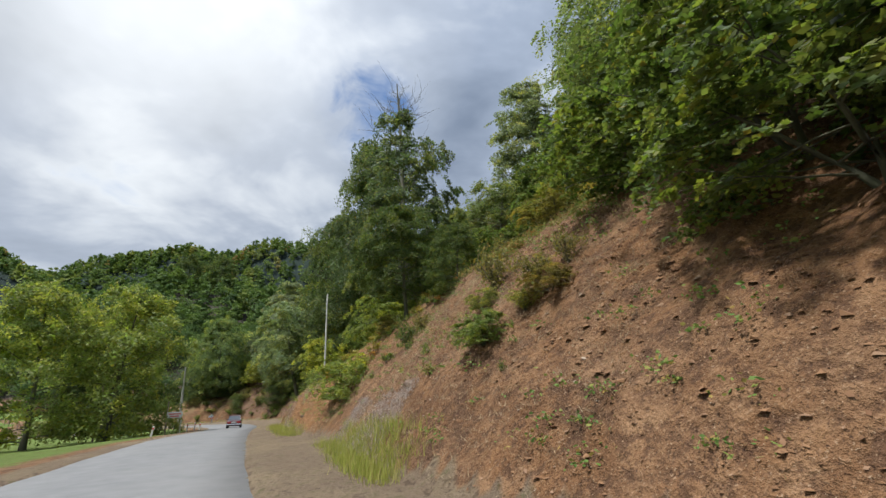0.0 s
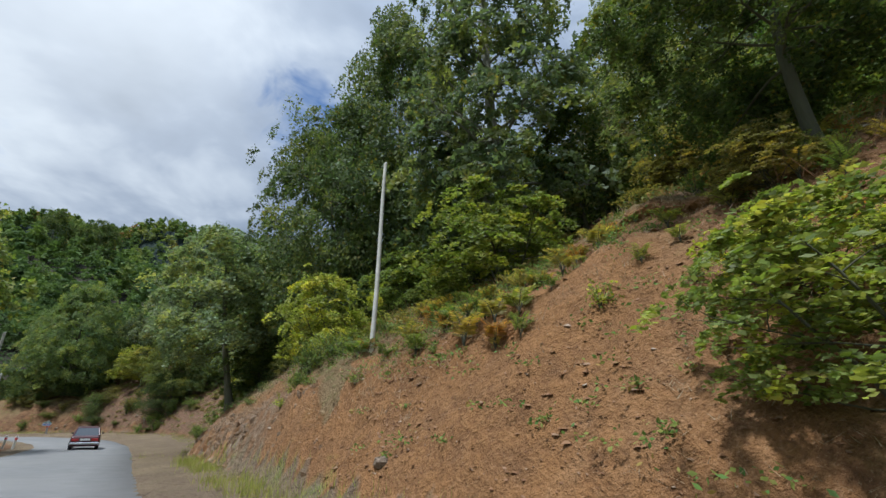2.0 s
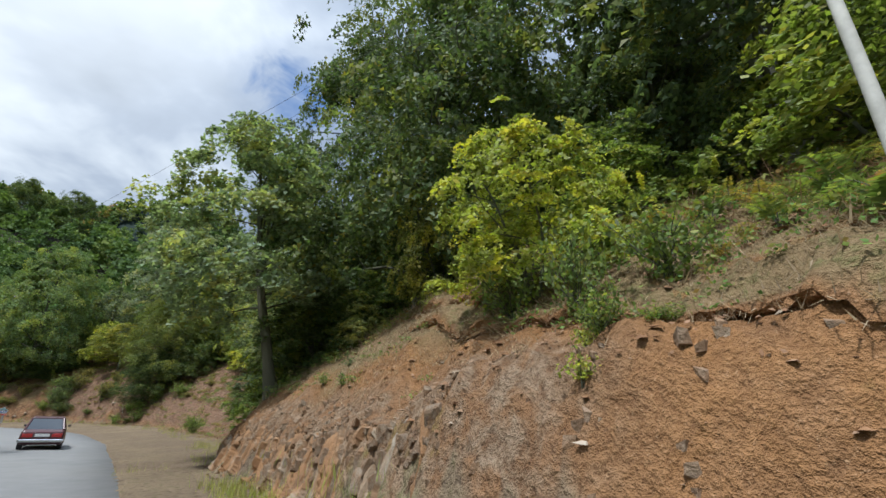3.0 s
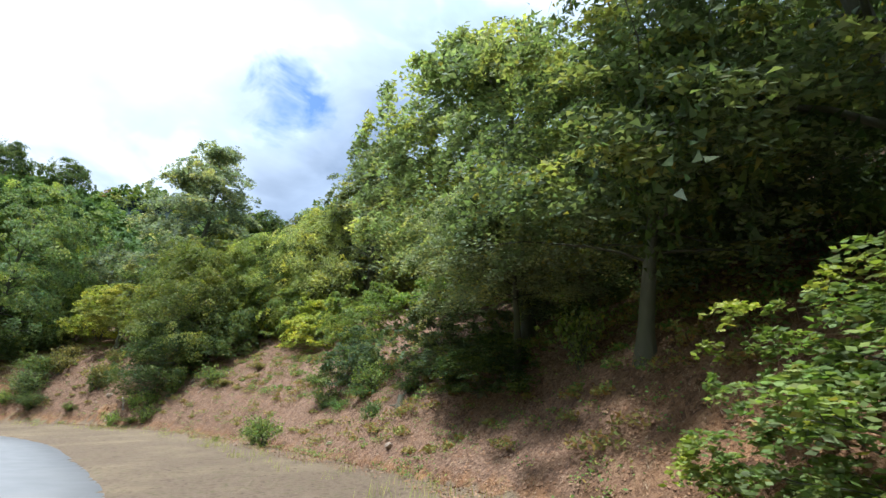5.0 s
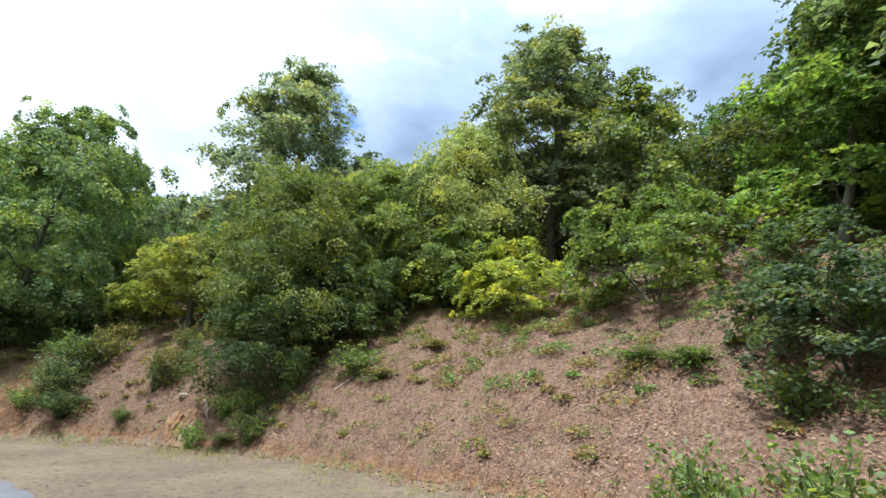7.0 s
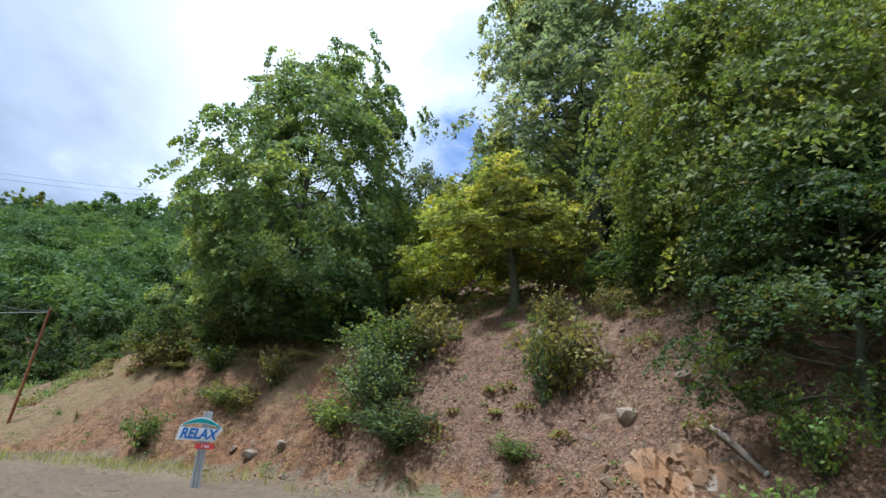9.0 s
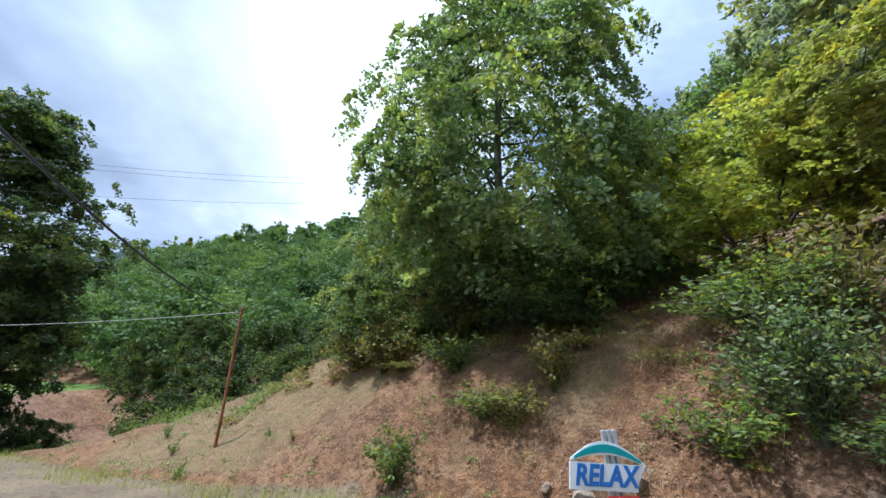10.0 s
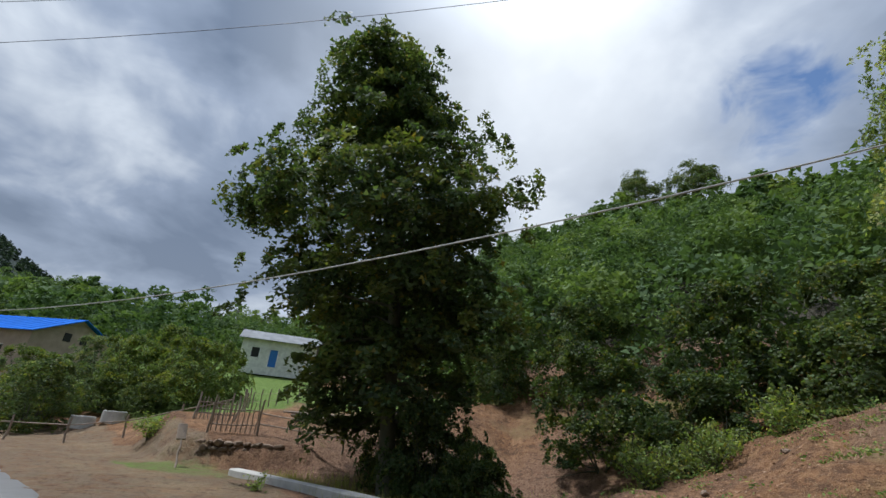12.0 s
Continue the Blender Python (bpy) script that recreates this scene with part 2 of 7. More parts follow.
def make_litter():
    """Fallen leaves and chips, each its own colour."""
    m, n = material("fallen_leaf")
    r = n.add("ShaderNodeNewGeometry").outputs["Random Per Island"]
    col = n.ramp(r, [(0.0, (0.13, 0.065, 0.035)), (0.35, (0.25, 0.135, 0.072)), (0.6, (0.34, 0.21, 0.13)), (0.8, (0.19, 0.092, 0.045)), (1.0, (0.36, 0.25, 0.17))])
    finish(n, col, 0.85, spec=0.2)
    return m


def make_glass():
    m, n = material("car_glass")
    finish(n, (0.03, 0.035, 0.04), 0.06, spec=0.8)
    return m


LEAF = make_leaf()
BARK = make_bark("bark", (0.035, 0.03, 0.025), (0.11, 0.09, 0.07))
BARK_PALE = make_bark("bark_pale", (0.16, 0.14, 0.12), (0.34, 0.31, 0.27))
EARTH = make_soil()
ASPHALT = make_asphalt()
ROCK = make_stone("rock", (0.21, 0.13, 0.075), (0.34, 0.27, 0.195), (0.27, 0.145, 0.068))
BEDROCK = make_bedrock()
FIELDSTONE = make_stone("fieldstone", (0.30, 0.20, 0.14), (0.42, 0.34, 0.26), (0.24, 0.18, 0.13))
LITTER = make_litter()
CONCRETE = make_plain("concrete", (0.55, 0.53, 0.49), 0.85, 0.22, 2.0)
WHITEWASH = make_plain("whitewash", (0.74, 0.73, 0.69), 0.8, 0.18, 2.5)
POLE_WHITE = make_plain("pole_white", (0.62, 0.60, 0.55), 0.8, 0.25, 1.5)
POLE_RUST = make_plain("pole_rust", (0.30, 0.105, 0.045), 0.85, 0.3, 2.5)
WOOD_GREY = make_plain("weathered_wood", (0.33, 0.26, 0.20), 0.9, 0.35, 4.0)
CABLE = make_plain("cable", (0.03, 0.03, 0.032), 0.6, 0.1, 4.0)
CABLE_PALE = make_plain("pale_cable", (0.45, 0.44, 0.42), 0.6, 0.1, 4.0)
CAR_PAINT = make_plain("car_paint", (0.085, 0.03, 0.035), 0.32, 0.15, 1.0, 0.0, 0.02)
CHROME = make_plain("chrome", (0.55, 0.55, 0.56), 0.25, 0.15, 4.0, 1.0, 0.02)
RUBBER = make_plain("rubber", (0.025, 0.025, 0.026), 0.85, 0.2, 6.0)
LAMP_RED = make_plain("lamp_red", (0.45, 0.03, 0.03), 0.25, 0.1, 5.0)
GLASS = make_glass()
PLATE = make_plain("plate_white", (0.75, 0.75, 0.73), 0.5, 0.08, 5.0)
SIGN_WHITE = make_plain("sign_white", (0.82, 0.83, 0.84), 0.45, 0.06, 3.0)
SIGN_BLUE = make_plain("sign_blue", (0.03, 0.16, 0.50), 0.45, 0.06, 3.0)
SIGN_TEAL = make_plain("sign_teal", (0.02, 0.34, 0.36), 0.45, 0.06, 3.0)
SIGN_RED = make_plain("sign_red", (0.68, 0.05, 0.05), 0.45, 0.06, 3.0)
STEEL = make_plain("galvanised_steel", (0.52, 0.53, 0.54), 0.5, 0.15, 4.0, 0.4)
ROOF_BLUE = make_plain("roof_blue", (0.02, 0.14, 0.55), 0.9, 0.15, 0.6, spec=0.1)
ROOF_GREY = make_plain("roof_grey", (0.26, 0.27, 0.28), 0.9, 0.2, 0.6, spec=0.15)
PLASTER = make_plain("barn_plaster", (0.40, 0.31, 0.25), 0.9, 0.2, 0.7)
DARK = make_plain("dark_opening", (0.02, 0.02, 0.02), 0.8, 0.1, 2.0)


# ---------------------------------------------------------------- mesh helpers
def raw_mesh(name, verts, faces, mats=(), smooth=False):
    """A mesh from numpy arrays: verts (n, 3), faces (m, 3) or (m, 4)."""
    me = bpy.data.meshes.new(name)
    verts, faces = np.asarray(verts, np.float32), np.asarray(faces, np.int32)
    k = faces.shape[1]
    me.vertices.add(len(verts))
    me.vertices.foreach_set("co", verts.ravel())
    me.loops.add(faces.size)
    me.loops.foreach_set("vertex_index", faces.ravel())
    me.polygons.add(len(faces))
    me.polygons.foreach_set("loop_start", np.arange(0, faces.size, k, dtype=np.int32))
    me.polygons.foreach_set("loop_total", np.full(len(faces), k, np.int32))
    me.polygons.foreach_set("use_smooth", np.full(len(faces), smooth, bool))
    me.update(calc_edges=True)
    for m in mats:
        me.materials.append(m)
    return me


def part(name, bm, mat, parent, label=""):
    """Links a bmesh (or a mesh) as one object under its thing."""
    if isinstance(bm, bmesh.types.BMesh):
        me = bpy.data.meshes.new(name)
        bm.to_mesh(me)
        bm.free()
    else:
        me = bm
    if mat is not None and not me.materials:
        me.materials.append(mat)
    ob = new(name, me)
    ob.parent = parent
    return tagged(ob, label) if label else ob


def thing(name, label, category, m, group="", kind=""):
    ob = new(name)
    ob.matrix_basis = m
    return tagged(ob, label, category, group, kind)


def box(bm, size, at=(0, 0, 0), turn=None, bevel=0.0):
    m = Matrix.Translation(at) @ (turn or Matrix()) @ Matrix.Diagonal((*size, 1))
    vs = bmesh.ops.create_cube(bm, size=1, matrix=m)["verts"]
    if bevel:
        es = list({e for v in vs for e in v.link_edges})
        bmesh.ops.bevel(bm, geom=es, offset=bevel, segments=1, affect="EDGES")
    return bm


def tube_arrays(points, radii, sides=6):
    """A tapered tube along points, as (verts, quads)."""
    pts = np.asarray(points, float)
    tan = np.gradient(pts, axis=0)
    tan /= np.linalg.norm(tan, axis=1)[:, None] + 1e-9
    ref = np.where(np.abs(tan[:, 2:3]) < 0.9, np.array([[0, 0, 1.0]]), np.array([[1.0, 0, 0]]))
    a = np.cross(tan, ref)
    a /= np.linalg.norm(a, axis=1)[:, None]
    b = np.cross(tan, a)
    th = np.linspace(0, 2 * np.pi, sides, endpoint=False)
    ring = a[:, None] * np.cos(th)[None, :, None] + b[:, None] * np.sin(th)[None, :, None]
    v = (pts[:, None] + ring * np.asarray(radii, float)[:, None, None]).reshape(-1, 3)
    i, j = np.meshgrid(np.arange(len(pts) - 1), np.arange(sides), indexing="ij")
    j2 = (j + 1) % sides
    q = np.stack([i * sides + j, i * sides + j2, (i + 1) * sides + j2, (i + 1) * sides + j], -1).reshape(-1, 4)
    return v, q


def join_arrays(pieces):
    vs, qs, k = [], [], 0
    for v, q in pieces:
        vs.append(v)
        qs.append(q + k)
        k += len(v)
    return np.concatenate(vs), np.concatenate(qs)


def lattice(x, y, seed=0):
    """Smooth value noise in 0..1, vectorised."""
    xi, yi = np.floor(x).astype(np.int64), np.floor(y).astype(np.int64)
    fx, fy = x - xi, y - yi
    fx, fy = fx * fx * (3 - 2 * fx), fy * fy * (3 - 2 * fy)

    def h(a, b):
        n = (a * 374761393 + b * 668265263 + seed * 144269) & 0x7FFFFFFF
        n = ((n ^ (n >> 13)) * 1274126177) & 0x7FFFFFFF
        return ((n ^ (n >> 16)) & 0xFFFF) / 65535.0
    return (h(xi, yi) * (1 - fx) + h(xi + 1, yi) * fx) * (1 - fy) + (h(xi, yi + 1) * (1 - fx) + h(xi + 1, yi + 1) * fx) * fy


def fbm(x, y, scale, octaves=4, seed=0):
    out, amp, tot = 0.0, 1.0, 0.0
    for o in range(octaves):
        out = out + amp * lattice(x / scale * 2 ** o + 17.3 * o, y / scale * 2 ** o - 9.1 * o, seed + o)
        tot += amp
        amp *= 0.5
    return out / tot - 0.5


def sstep(a, b, x):
    t = np.clip((x - a) / (b - a), 0, 1)
    return t * t * (3 - 2 * t)


# ---------------------------------------------------------------- the road's line and the lie of the land
# heading (degrees left of +y) along the road
HEAD_S = [-80, 0, 10, 21, 32, 42, 52, 62, 70, 78, 86, 94, 102, 110, 130, 160, 200, 420]
HEAD_A = [31, 27.5, 24.6, 22.7, 21.5, 20.4, 20.1, 22, 27.6, 37.4, 50.4, 64.3, 78, 88, 100, 118, 130, 130]
LINE_S = np.arange(-80, 420, 0.5)
_a = np.radians(np.interp(LINE_S, HEAD_S, HEAD_A))
LINE_X, LINE_Y = np.cumsum(-np.sin(_a)) * 0.5, np.cumsum(np.cos(_a)) * 0.5
_k = int(np.searchsorted(LINE_S, 0))
LINE_X, LINE_Y = LINE_X - LINE_X[_k], LINE_Y - LINE_Y[_k]
LINE_NX, LINE_NY = np.cos(_a), np.sin(_a)      # to the right of the road


def road_z(s):
    return np.interp(s, [-80, 0, 32, 42, 52, 62, 70, 94, 110, 150, 420], [0.2, 0, -0.22, -0.47, -0.77, -1.02, -1.18, -1.38, -1.81, -2.2, -3])


def road_right(s):
    return np.interp(s, [-80, 60, 72, 85, 102, 110, 118, 123, 130, 420], [0.8, 0.75, 1.0, 2.6, 2.8, 1.9, 0.8, 0.25, -0.3, -0.5])


def along(x, y):
    """Way along the road and distance to its right, for arrays of places."""
    x, y = np.atleast_1d(np.asarray(x, float)), np.atleast_1d(np.asarray(y, float))
    s, d = np.empty(len(x)), np.empty(len(x))
    for i in range(0, len(x), 20000):
        a, b = x[i:i + 20000, None], y[i:i + 20000, None]
        q = (a - LINE_X[::2]) ** 2 + (b - LINE_Y[::2]) ** 2
        k = q.argmin(1) * 2
        ux, uy = a[:, 0] - LINE_X[k], b[:, 0] - LINE_Y[k]
        on = np.clip(ux * -LINE_NY[k] + uy * LINE_NX[k], -1, 1)
        s[i:i + 20000] = LINE_S[k] + on
        side = ux * LINE_NX[k] + uy * LINE_NY[k]
        d[i:i + 20000] = np.where(side < 0, -1, 1) * np.sqrt(q.min(1))
        small = np.abs(side) < 30
        d[i:i + 20000] = np.where(small & (np.sqrt(q.min(1)) < 30), side, d[i:i + 20000])
    return s, d


# right-hand bank: way along, toe, steepness of the cut, its height, steepness of the hill above
BANK = np.array([
    (-80, 3.2, 0.95, 5.0, 0.60), (0, 3.1, 1.10, 5.5, 0.62), (10, 3.1, 1.20, 5.6, 0.60), (18, 3.6, 1.20, 5.6, 0.56),
    (25, 3.2, 1.20, 5.0, 0.55), (31, 3.1, 1.70, 2.8, 0.60), (35, 3.0, 2.80, 2.6, 0.58), (39, 3.0, 3.40, 1.8, 0.78), (44, 3.0, 3.40, 1.55, 0.80),
    (48.3, 3.0, 3.00, 1.40, 0.76), (50.5, 5.0, 1.20, 2.6, 0.60), (60, 6.6, 0.80, 3.5, 0.62), (70, 7.2, 0.80, 4.0, 0.60), (79, 8.5, 0.95, 4.8, 0.60),
    (86.5, 9.0, 1.25, 4.5, 0.62), (88.7, 9.4, 2.30, 4.5, 0.62), (90.5, 9.0, 1.60, 4.5, 0.62), (93, 8.6, 1.60, 4.6, 0.62), (97.5, 8.1, 1.35, 3.6, 0.62), (102, 7.6, 1.40, 4.4, 0.30),
    (108, 6.4, 0.52, 3.2, 0.02), (114, 7.4, 0.42, 2.7, -0.25)])


def land(x, y):
    """Height of the ground, and the masks of what covers it."""
    x, y = np.asarray(x, float), np.asarray(y, float)
    s, d = along(x.ravel(), y.ravel())
    s, d = s.reshape(x.shape), d.reshape(x.shape)
    zr = road_z(s)
    st = [np.interp(s, BANK[:, 0], BANK[:, i]) for i in range(1, 5)]
    wob = fbm(x, y, 6.0, 3, 3) * 1.1
    toe, k1, h1, k2 = st[0] + wob * np.interp(s, [28, 33, 46, 52], [0.5, 0.12, 0.12, 0.5]), st[1], st[2] * (1 + wob * 0.25), st[3]
    over = np.maximum(d - toe, 0)
    run = h1 / k1
    up = np.where(over < run, over * k1, h1 + (over - run) * k2)
    up = up - 0.3 * np.maximum(over - 5.0, 0) * sstep(35, 39, s) * (1 - sstep(49, 52, s))
    soft = 0.22 * np.exp(-((over - run) / 0.8) ** 2) * (k1 - k2) * 0.5      # rounded brow
    rise = np.where(over > 0, up - soft * (over > 0), 0)
    cap = 62.0
    rise = np.where(rise > 30, 30 + (cap - 30) * np.tanh((rise - 30) / (cap - 30)), rise)
    hill = zr + rise + np.where((d > road_right(s)) & (d < toe), 0.05 * (d - road_right(s)), 0)
    # side valley and farm past the bend
    past = sstep(114, 121, s)
    farm = zr + np.interp(d, [0, 3, 4.5, 6.5, 11, 20, 45], [0, 0, 0.12, 0.7, 2.2, 3.0, 5.0]) * sstep(122, 128, s)
    farm = farm + np.maximum(-92 - x, 0) * 0.125 * (d > 0) * sstep(3, 12, d)
    ditch = -0.45 * np.exp(-((d - 11.0) / 3.2) ** 2) * sstep(112, 119, s) * (1 - sstep(123, 129, s)) - 0.35 * sstep(5, 8, d) * sstep(113, 119, s) * (1 - sstep(121, 126, s))
    hill = hill * (1 - past) + (farm + ditch) * past
    hill = hill - 1.1 * sstep(111, 115.5, s) * sstep(8, 12, d) * (1 - sstep(118, 124, s)) * (d > 0) + 0.5 * np.exp(-((s - 107) / 2.2) ** 2) * sstep(10, 13, d) * (1 - sstep(18, 24, d))
    hill = hill + 0.9 * np.exp(-((x + 76.5) ** 2 + (y - 103.5) ** 2) / 14.0)
    # yard held up by the dry stone wall
    wall_x = -76.45 + (y - 90.1) * 0.36
    wide = sstep(87.4, 88.6, y) * (1 - sstep(91.6, 93.2, y))
    front = wide * sstep(wall_x + 0.05, wall_x + 0.45, x) * (1 - sstep(wall_x + 3.0, wall_x + 5.0, x))
    yard = wide * sstep(wall_x + 0.05, wall_x - 0.35, x) * (1 - sstep(82.0, 86.0, -x))
    hill = hill * (1 - front) + np.minimum(hill, -1.98) * front
    hill = hill * (1 - yard) + np.maximum(hill, -1.15 + 0.16 * np.maximum(wall_x - x, 0)) * yard
    # wooded hill across the side valley, hills behind the farm, far mountain
    px = np.maximum(np.abs(x + 84) - 30, 0)
    north = 55 - 0.66 * np.sqrt(px ** 2 * 0.9 + (y - 186) ** 2 + 160)
    north = np.where(y > 186, 55 - 0.66 * np.sqrt(px ** 2 * 0.9 + 160) - 0.15 * (y - 186), north)
    north = north + (3.5 * sstep(-84, -106, x) - 6.5 * sstep(-86, -64, x)) * sstep(4, 30, north)
    north = north + fbm(x, y, 40, 3, 11) * 7 * sstep(0, 20, north)
    hill = np.where(north > hill - 6, np.maximum(hill, north) + 0.3 * np.exp(-((north - hill) / 1.5) ** 2) * (d > 14), hill)
    west = 37 * sstep(-150, -270, x) * sstep(-150, 20, y)
    nw = 120 * np.exp(-(((x + 360) / 150) ** 2 + ((y - 300) / 130) ** 2))
    nn = 149 * np.exp(-((np.maximum(np.abs(x + 205) - 95, 0) / 70) ** 2 + ((y - 400) / 80) ** 2)) * (1 + fbm(x, y, 60, 3, 15) * 0.3)
    mount = 222 * np.exp(-(((x + 950) / 330) ** 2 + ((y + 105) / 235) ** 2)) * (1 + fbm(x, y, 90, 3, 5) * 0.25)
    east = 70 * sstep(60, 220, x)
    back = 45 * sstep(-80, -260, y)
    hill = np.maximum.reduce([hill, west - 5, nw - 4, nn - 4, mount - 4, east - 4, back - 4])
    # left of the road
    left = zr - 0.10 * sstep(4.9, 8, -d) - 0.5 * sstep(8, 16, -d) + fbm(x, y, 5, 3, 8) * 0.25 * sstep(5, 9, -d)
    far_left = np.maximum.reduce([left, west - 4, nw - 4, nn - 4, mount - 4, back - 4, (north - 2)])
    z = np.where(d >= 0, hill, far_left)
    # relief: clods, gullies and ledges on the cut, finer on the verge
    off = sstep(0.2, 1.6, d - toe) * (d > 0)
    amp = off * (1 - 0.8 * past)
    z = z + amp * (fbm(x, y, 3.2, 4, 21) * 0.85 + np.abs(fbm(x, y, 1.1, 3, 31)) * 0.6 + 0.02)
    z = z + amp * (0.26 * (0.14 - np.abs(fbm(x, y, 1.7, 3, 35))) - 0.22 * sstep(0.10, 0.24, fbm(x, y, 2.3, 2, 37)))
    steep = sstep(27, 31, s) * (1 - sstep(45, 50, s)) * sstep(-0.1, 0.5, d - toe) * (1 - sstep(1.2, 2.6, d - toe))
    z = z + steep * (np.round(fbm(x, y, 1.3, 3, 41) * 5) / 5) * 0.7
    terr = sstep(33, 38, s) * (1 - sstep(48, 52, s)) * sstep(6, 7, d) * (1 - sstep(11, 13, d))
    z = z + terr * (np.abs(((d + fbm(x, y, 5, 2, 51) * 2) % 1.9) / 1.9 - 0.5) - 0.25) * 0.9
    # slumped edges across the slope over the rock cut
    for s1, s2, at, skew, drop in ((29, 38.5, 4.05, 0.21, 0.34), (36.5, 43, 5.75, 0.31, 0.42), (37.5, 42, 5.2, 0.30, 0.22)):
        edge = at + skew * (s - s1 - 1.5) + fbm(x, y, 1.4, 3, 55) * 0.5
        z = z + drop * (sstep(edge - 0.1, edge + 0.12, d) - sstep(edge - 1.3, edge + 1.3, d)) * sstep(s1, s1 + 1.5, s) * (1 - sstep(s2 - 1.5, s2, s)) * (d > 0)
    verge = (d > road_right(s)) & (d < toe)
    z = z + np.where(verge | (d < -4.7), fbm(x, y, 1.5, 3, 61) * 0.10, 0)
    road = (d > -4.75) & (d < road_right(s) - 0.05)
    z = np.where(road, zr - 0.10, z)
    # masks
    gravel = np.where((d > 0) & (d < toe + 0.3), 1.0, 0.0) * 0.9 + np.where((d < -4.0) & (d > -6.0), 0.8, 0)
    gravel = np.where((s > 118) & (d > 0), (d < 6 + wob * 3) * 0.58, gravel)
    wood = sstep(12, 17, d + wob * 5) * (s < 112) + sstep(52, 60, s) * (1 - sstep(93, 99, s)) * 0.75 * (d > toe + 0.5)
    litter = np.clip(wood + (north > 4) + (west > 3) + (nw > 8) + (mount > 8), 0, 1)
    meadow = sstep(6, 8, -d) * (d < 0) * 0.7 + past * sstep(6.5, 9.5, d + wob * 2) * (north < 2) * 0.95
    hollow = np.clip(np.exp(-((x + 72.0) ** 2 + (y - 96.0) ** 2) / 85.0) + np.exp(-((x + 76.5) ** 2 + (y - 102.5) ** 2) / 22.0), 0, 1)
    bare = np.exp(-((x + 76.5) ** 2 + (y - 103.0) ** 2) / 16.0)
    # worn track up to the farmhouse and grass growing in the yard
    run_t = np.clip(((x + 79) * -14 + (y - 91) * 8.5) / 268.25, 0, 1)
    track = 1 - sstep(1.0, 2.0, np.hypot(x + 79 + 14 * run_t, y - 91 - 8.5 * run_t) + wob * 1.5)
    meadow = meadow * (1 - 0.9 * track)
    run_g = np.clip(((x + 77.2) * 2.8 + (y - 84.2) * 5.6) / 39.2, 0, 1)
    sward = (1 - sstep(0.9, 2.0, np.hypot(x + 77.2 - 2.8 * run_g, y - 84.2 - 5.6 * run_g) + fbm(x, y, 1.2, 3, 17) * 1.6)) * past * (d > 3)
    meadow = np.maximum(meadow, sward * 0.95)
    meadow = meadow * (1 - hollow)
    litter = np.clip(litter + hollow * 0.9, 0, 1) * (1 - bare)
    tuft = sstep(0.10, 0.22, fbm(x, y, 2.4, 3, 71)) * np.exp(-((d - toe) / 0.9) ** 2) * (d > 0)
    meadow = np.clip(meadow + tuft * 0.35 * (1 - past), 0, 1)
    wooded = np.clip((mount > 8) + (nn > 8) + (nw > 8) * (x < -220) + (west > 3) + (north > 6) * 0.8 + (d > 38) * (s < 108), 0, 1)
    rock = sstep(33, 36, s) * (1 - sstep(45, 48, s)) * sstep(-0.2, 0.3, d - toe) * (1 - sstep(0.9, 1.7, d - toe)) * 0.85
    dry = (sstep(91, 96, s) * (1 - sstep(114, 118, s)) * 0.14 + sstep(29, 33, s) * (1 - sstep(50, 54, s)) * sstep(1.4, 2.4, over) * 0.75 + sstep(15, 22, s) * (1 - sstep(36, 44, s)) * sstep(3, 6, over) * 0.45
           + sstep(0.08, 0.2, fbm(x, y, 4.5, 3, 81)) * 0.5 * (over > 0.5)) * (d > 0)
    ochre = sstep(18, 26, s) * (1 - sstep(46, 51, s)) * (d > 0) * (1 - sstep(3.0, 6.5, over)) * 0.85
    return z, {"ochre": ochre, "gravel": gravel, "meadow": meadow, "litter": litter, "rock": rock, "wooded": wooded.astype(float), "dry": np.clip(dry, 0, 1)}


def ground_z(x, y):
    return float(land(np.array([x]), np.array([y]))[0][0])


def axis(lo, hi, step, far_lo, far_hi):
    mid = np.arange(lo, hi, step)

    def tail(far, size):
        out, p, st = [], 0.0, step
        while p < far:
            st = min(st * 1.16, 60)
            p += st
            out.append(p)
        return np.array(out)
    a, b = tail(lo - far_lo, step), tail(far_hi - hi, step)
    return np.concatenate([lo - a[::-1], mid, mid[-1] + b])


def build_ground():
    global SHEET
    gx, gy = axis(-84, 10, 0.28, -1800, 1500), axis(-3, 106, 0.28, -1500, 1500)
    X, Y = np.meshgrid(gx, gy)
    z, masks = land(X, Y)
    SHEET = (gx, gy, z)
    n, m = X.shape
    v = np.stack([X, Y, z], -1).reshape(-1, 3)
    i, j = np.meshgrid(np.arange(n - 1), np.arange(m - 1), indexing="ij")
    q = np.stack([i * m + j, i * m + j + 1, (i + 1) * m + j + 1, (i + 1) * m + j], -1).reshape(-1, 4)
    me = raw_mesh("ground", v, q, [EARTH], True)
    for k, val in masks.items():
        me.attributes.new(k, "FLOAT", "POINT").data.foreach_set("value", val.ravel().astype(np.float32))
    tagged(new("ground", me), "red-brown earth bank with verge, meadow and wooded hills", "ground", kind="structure")


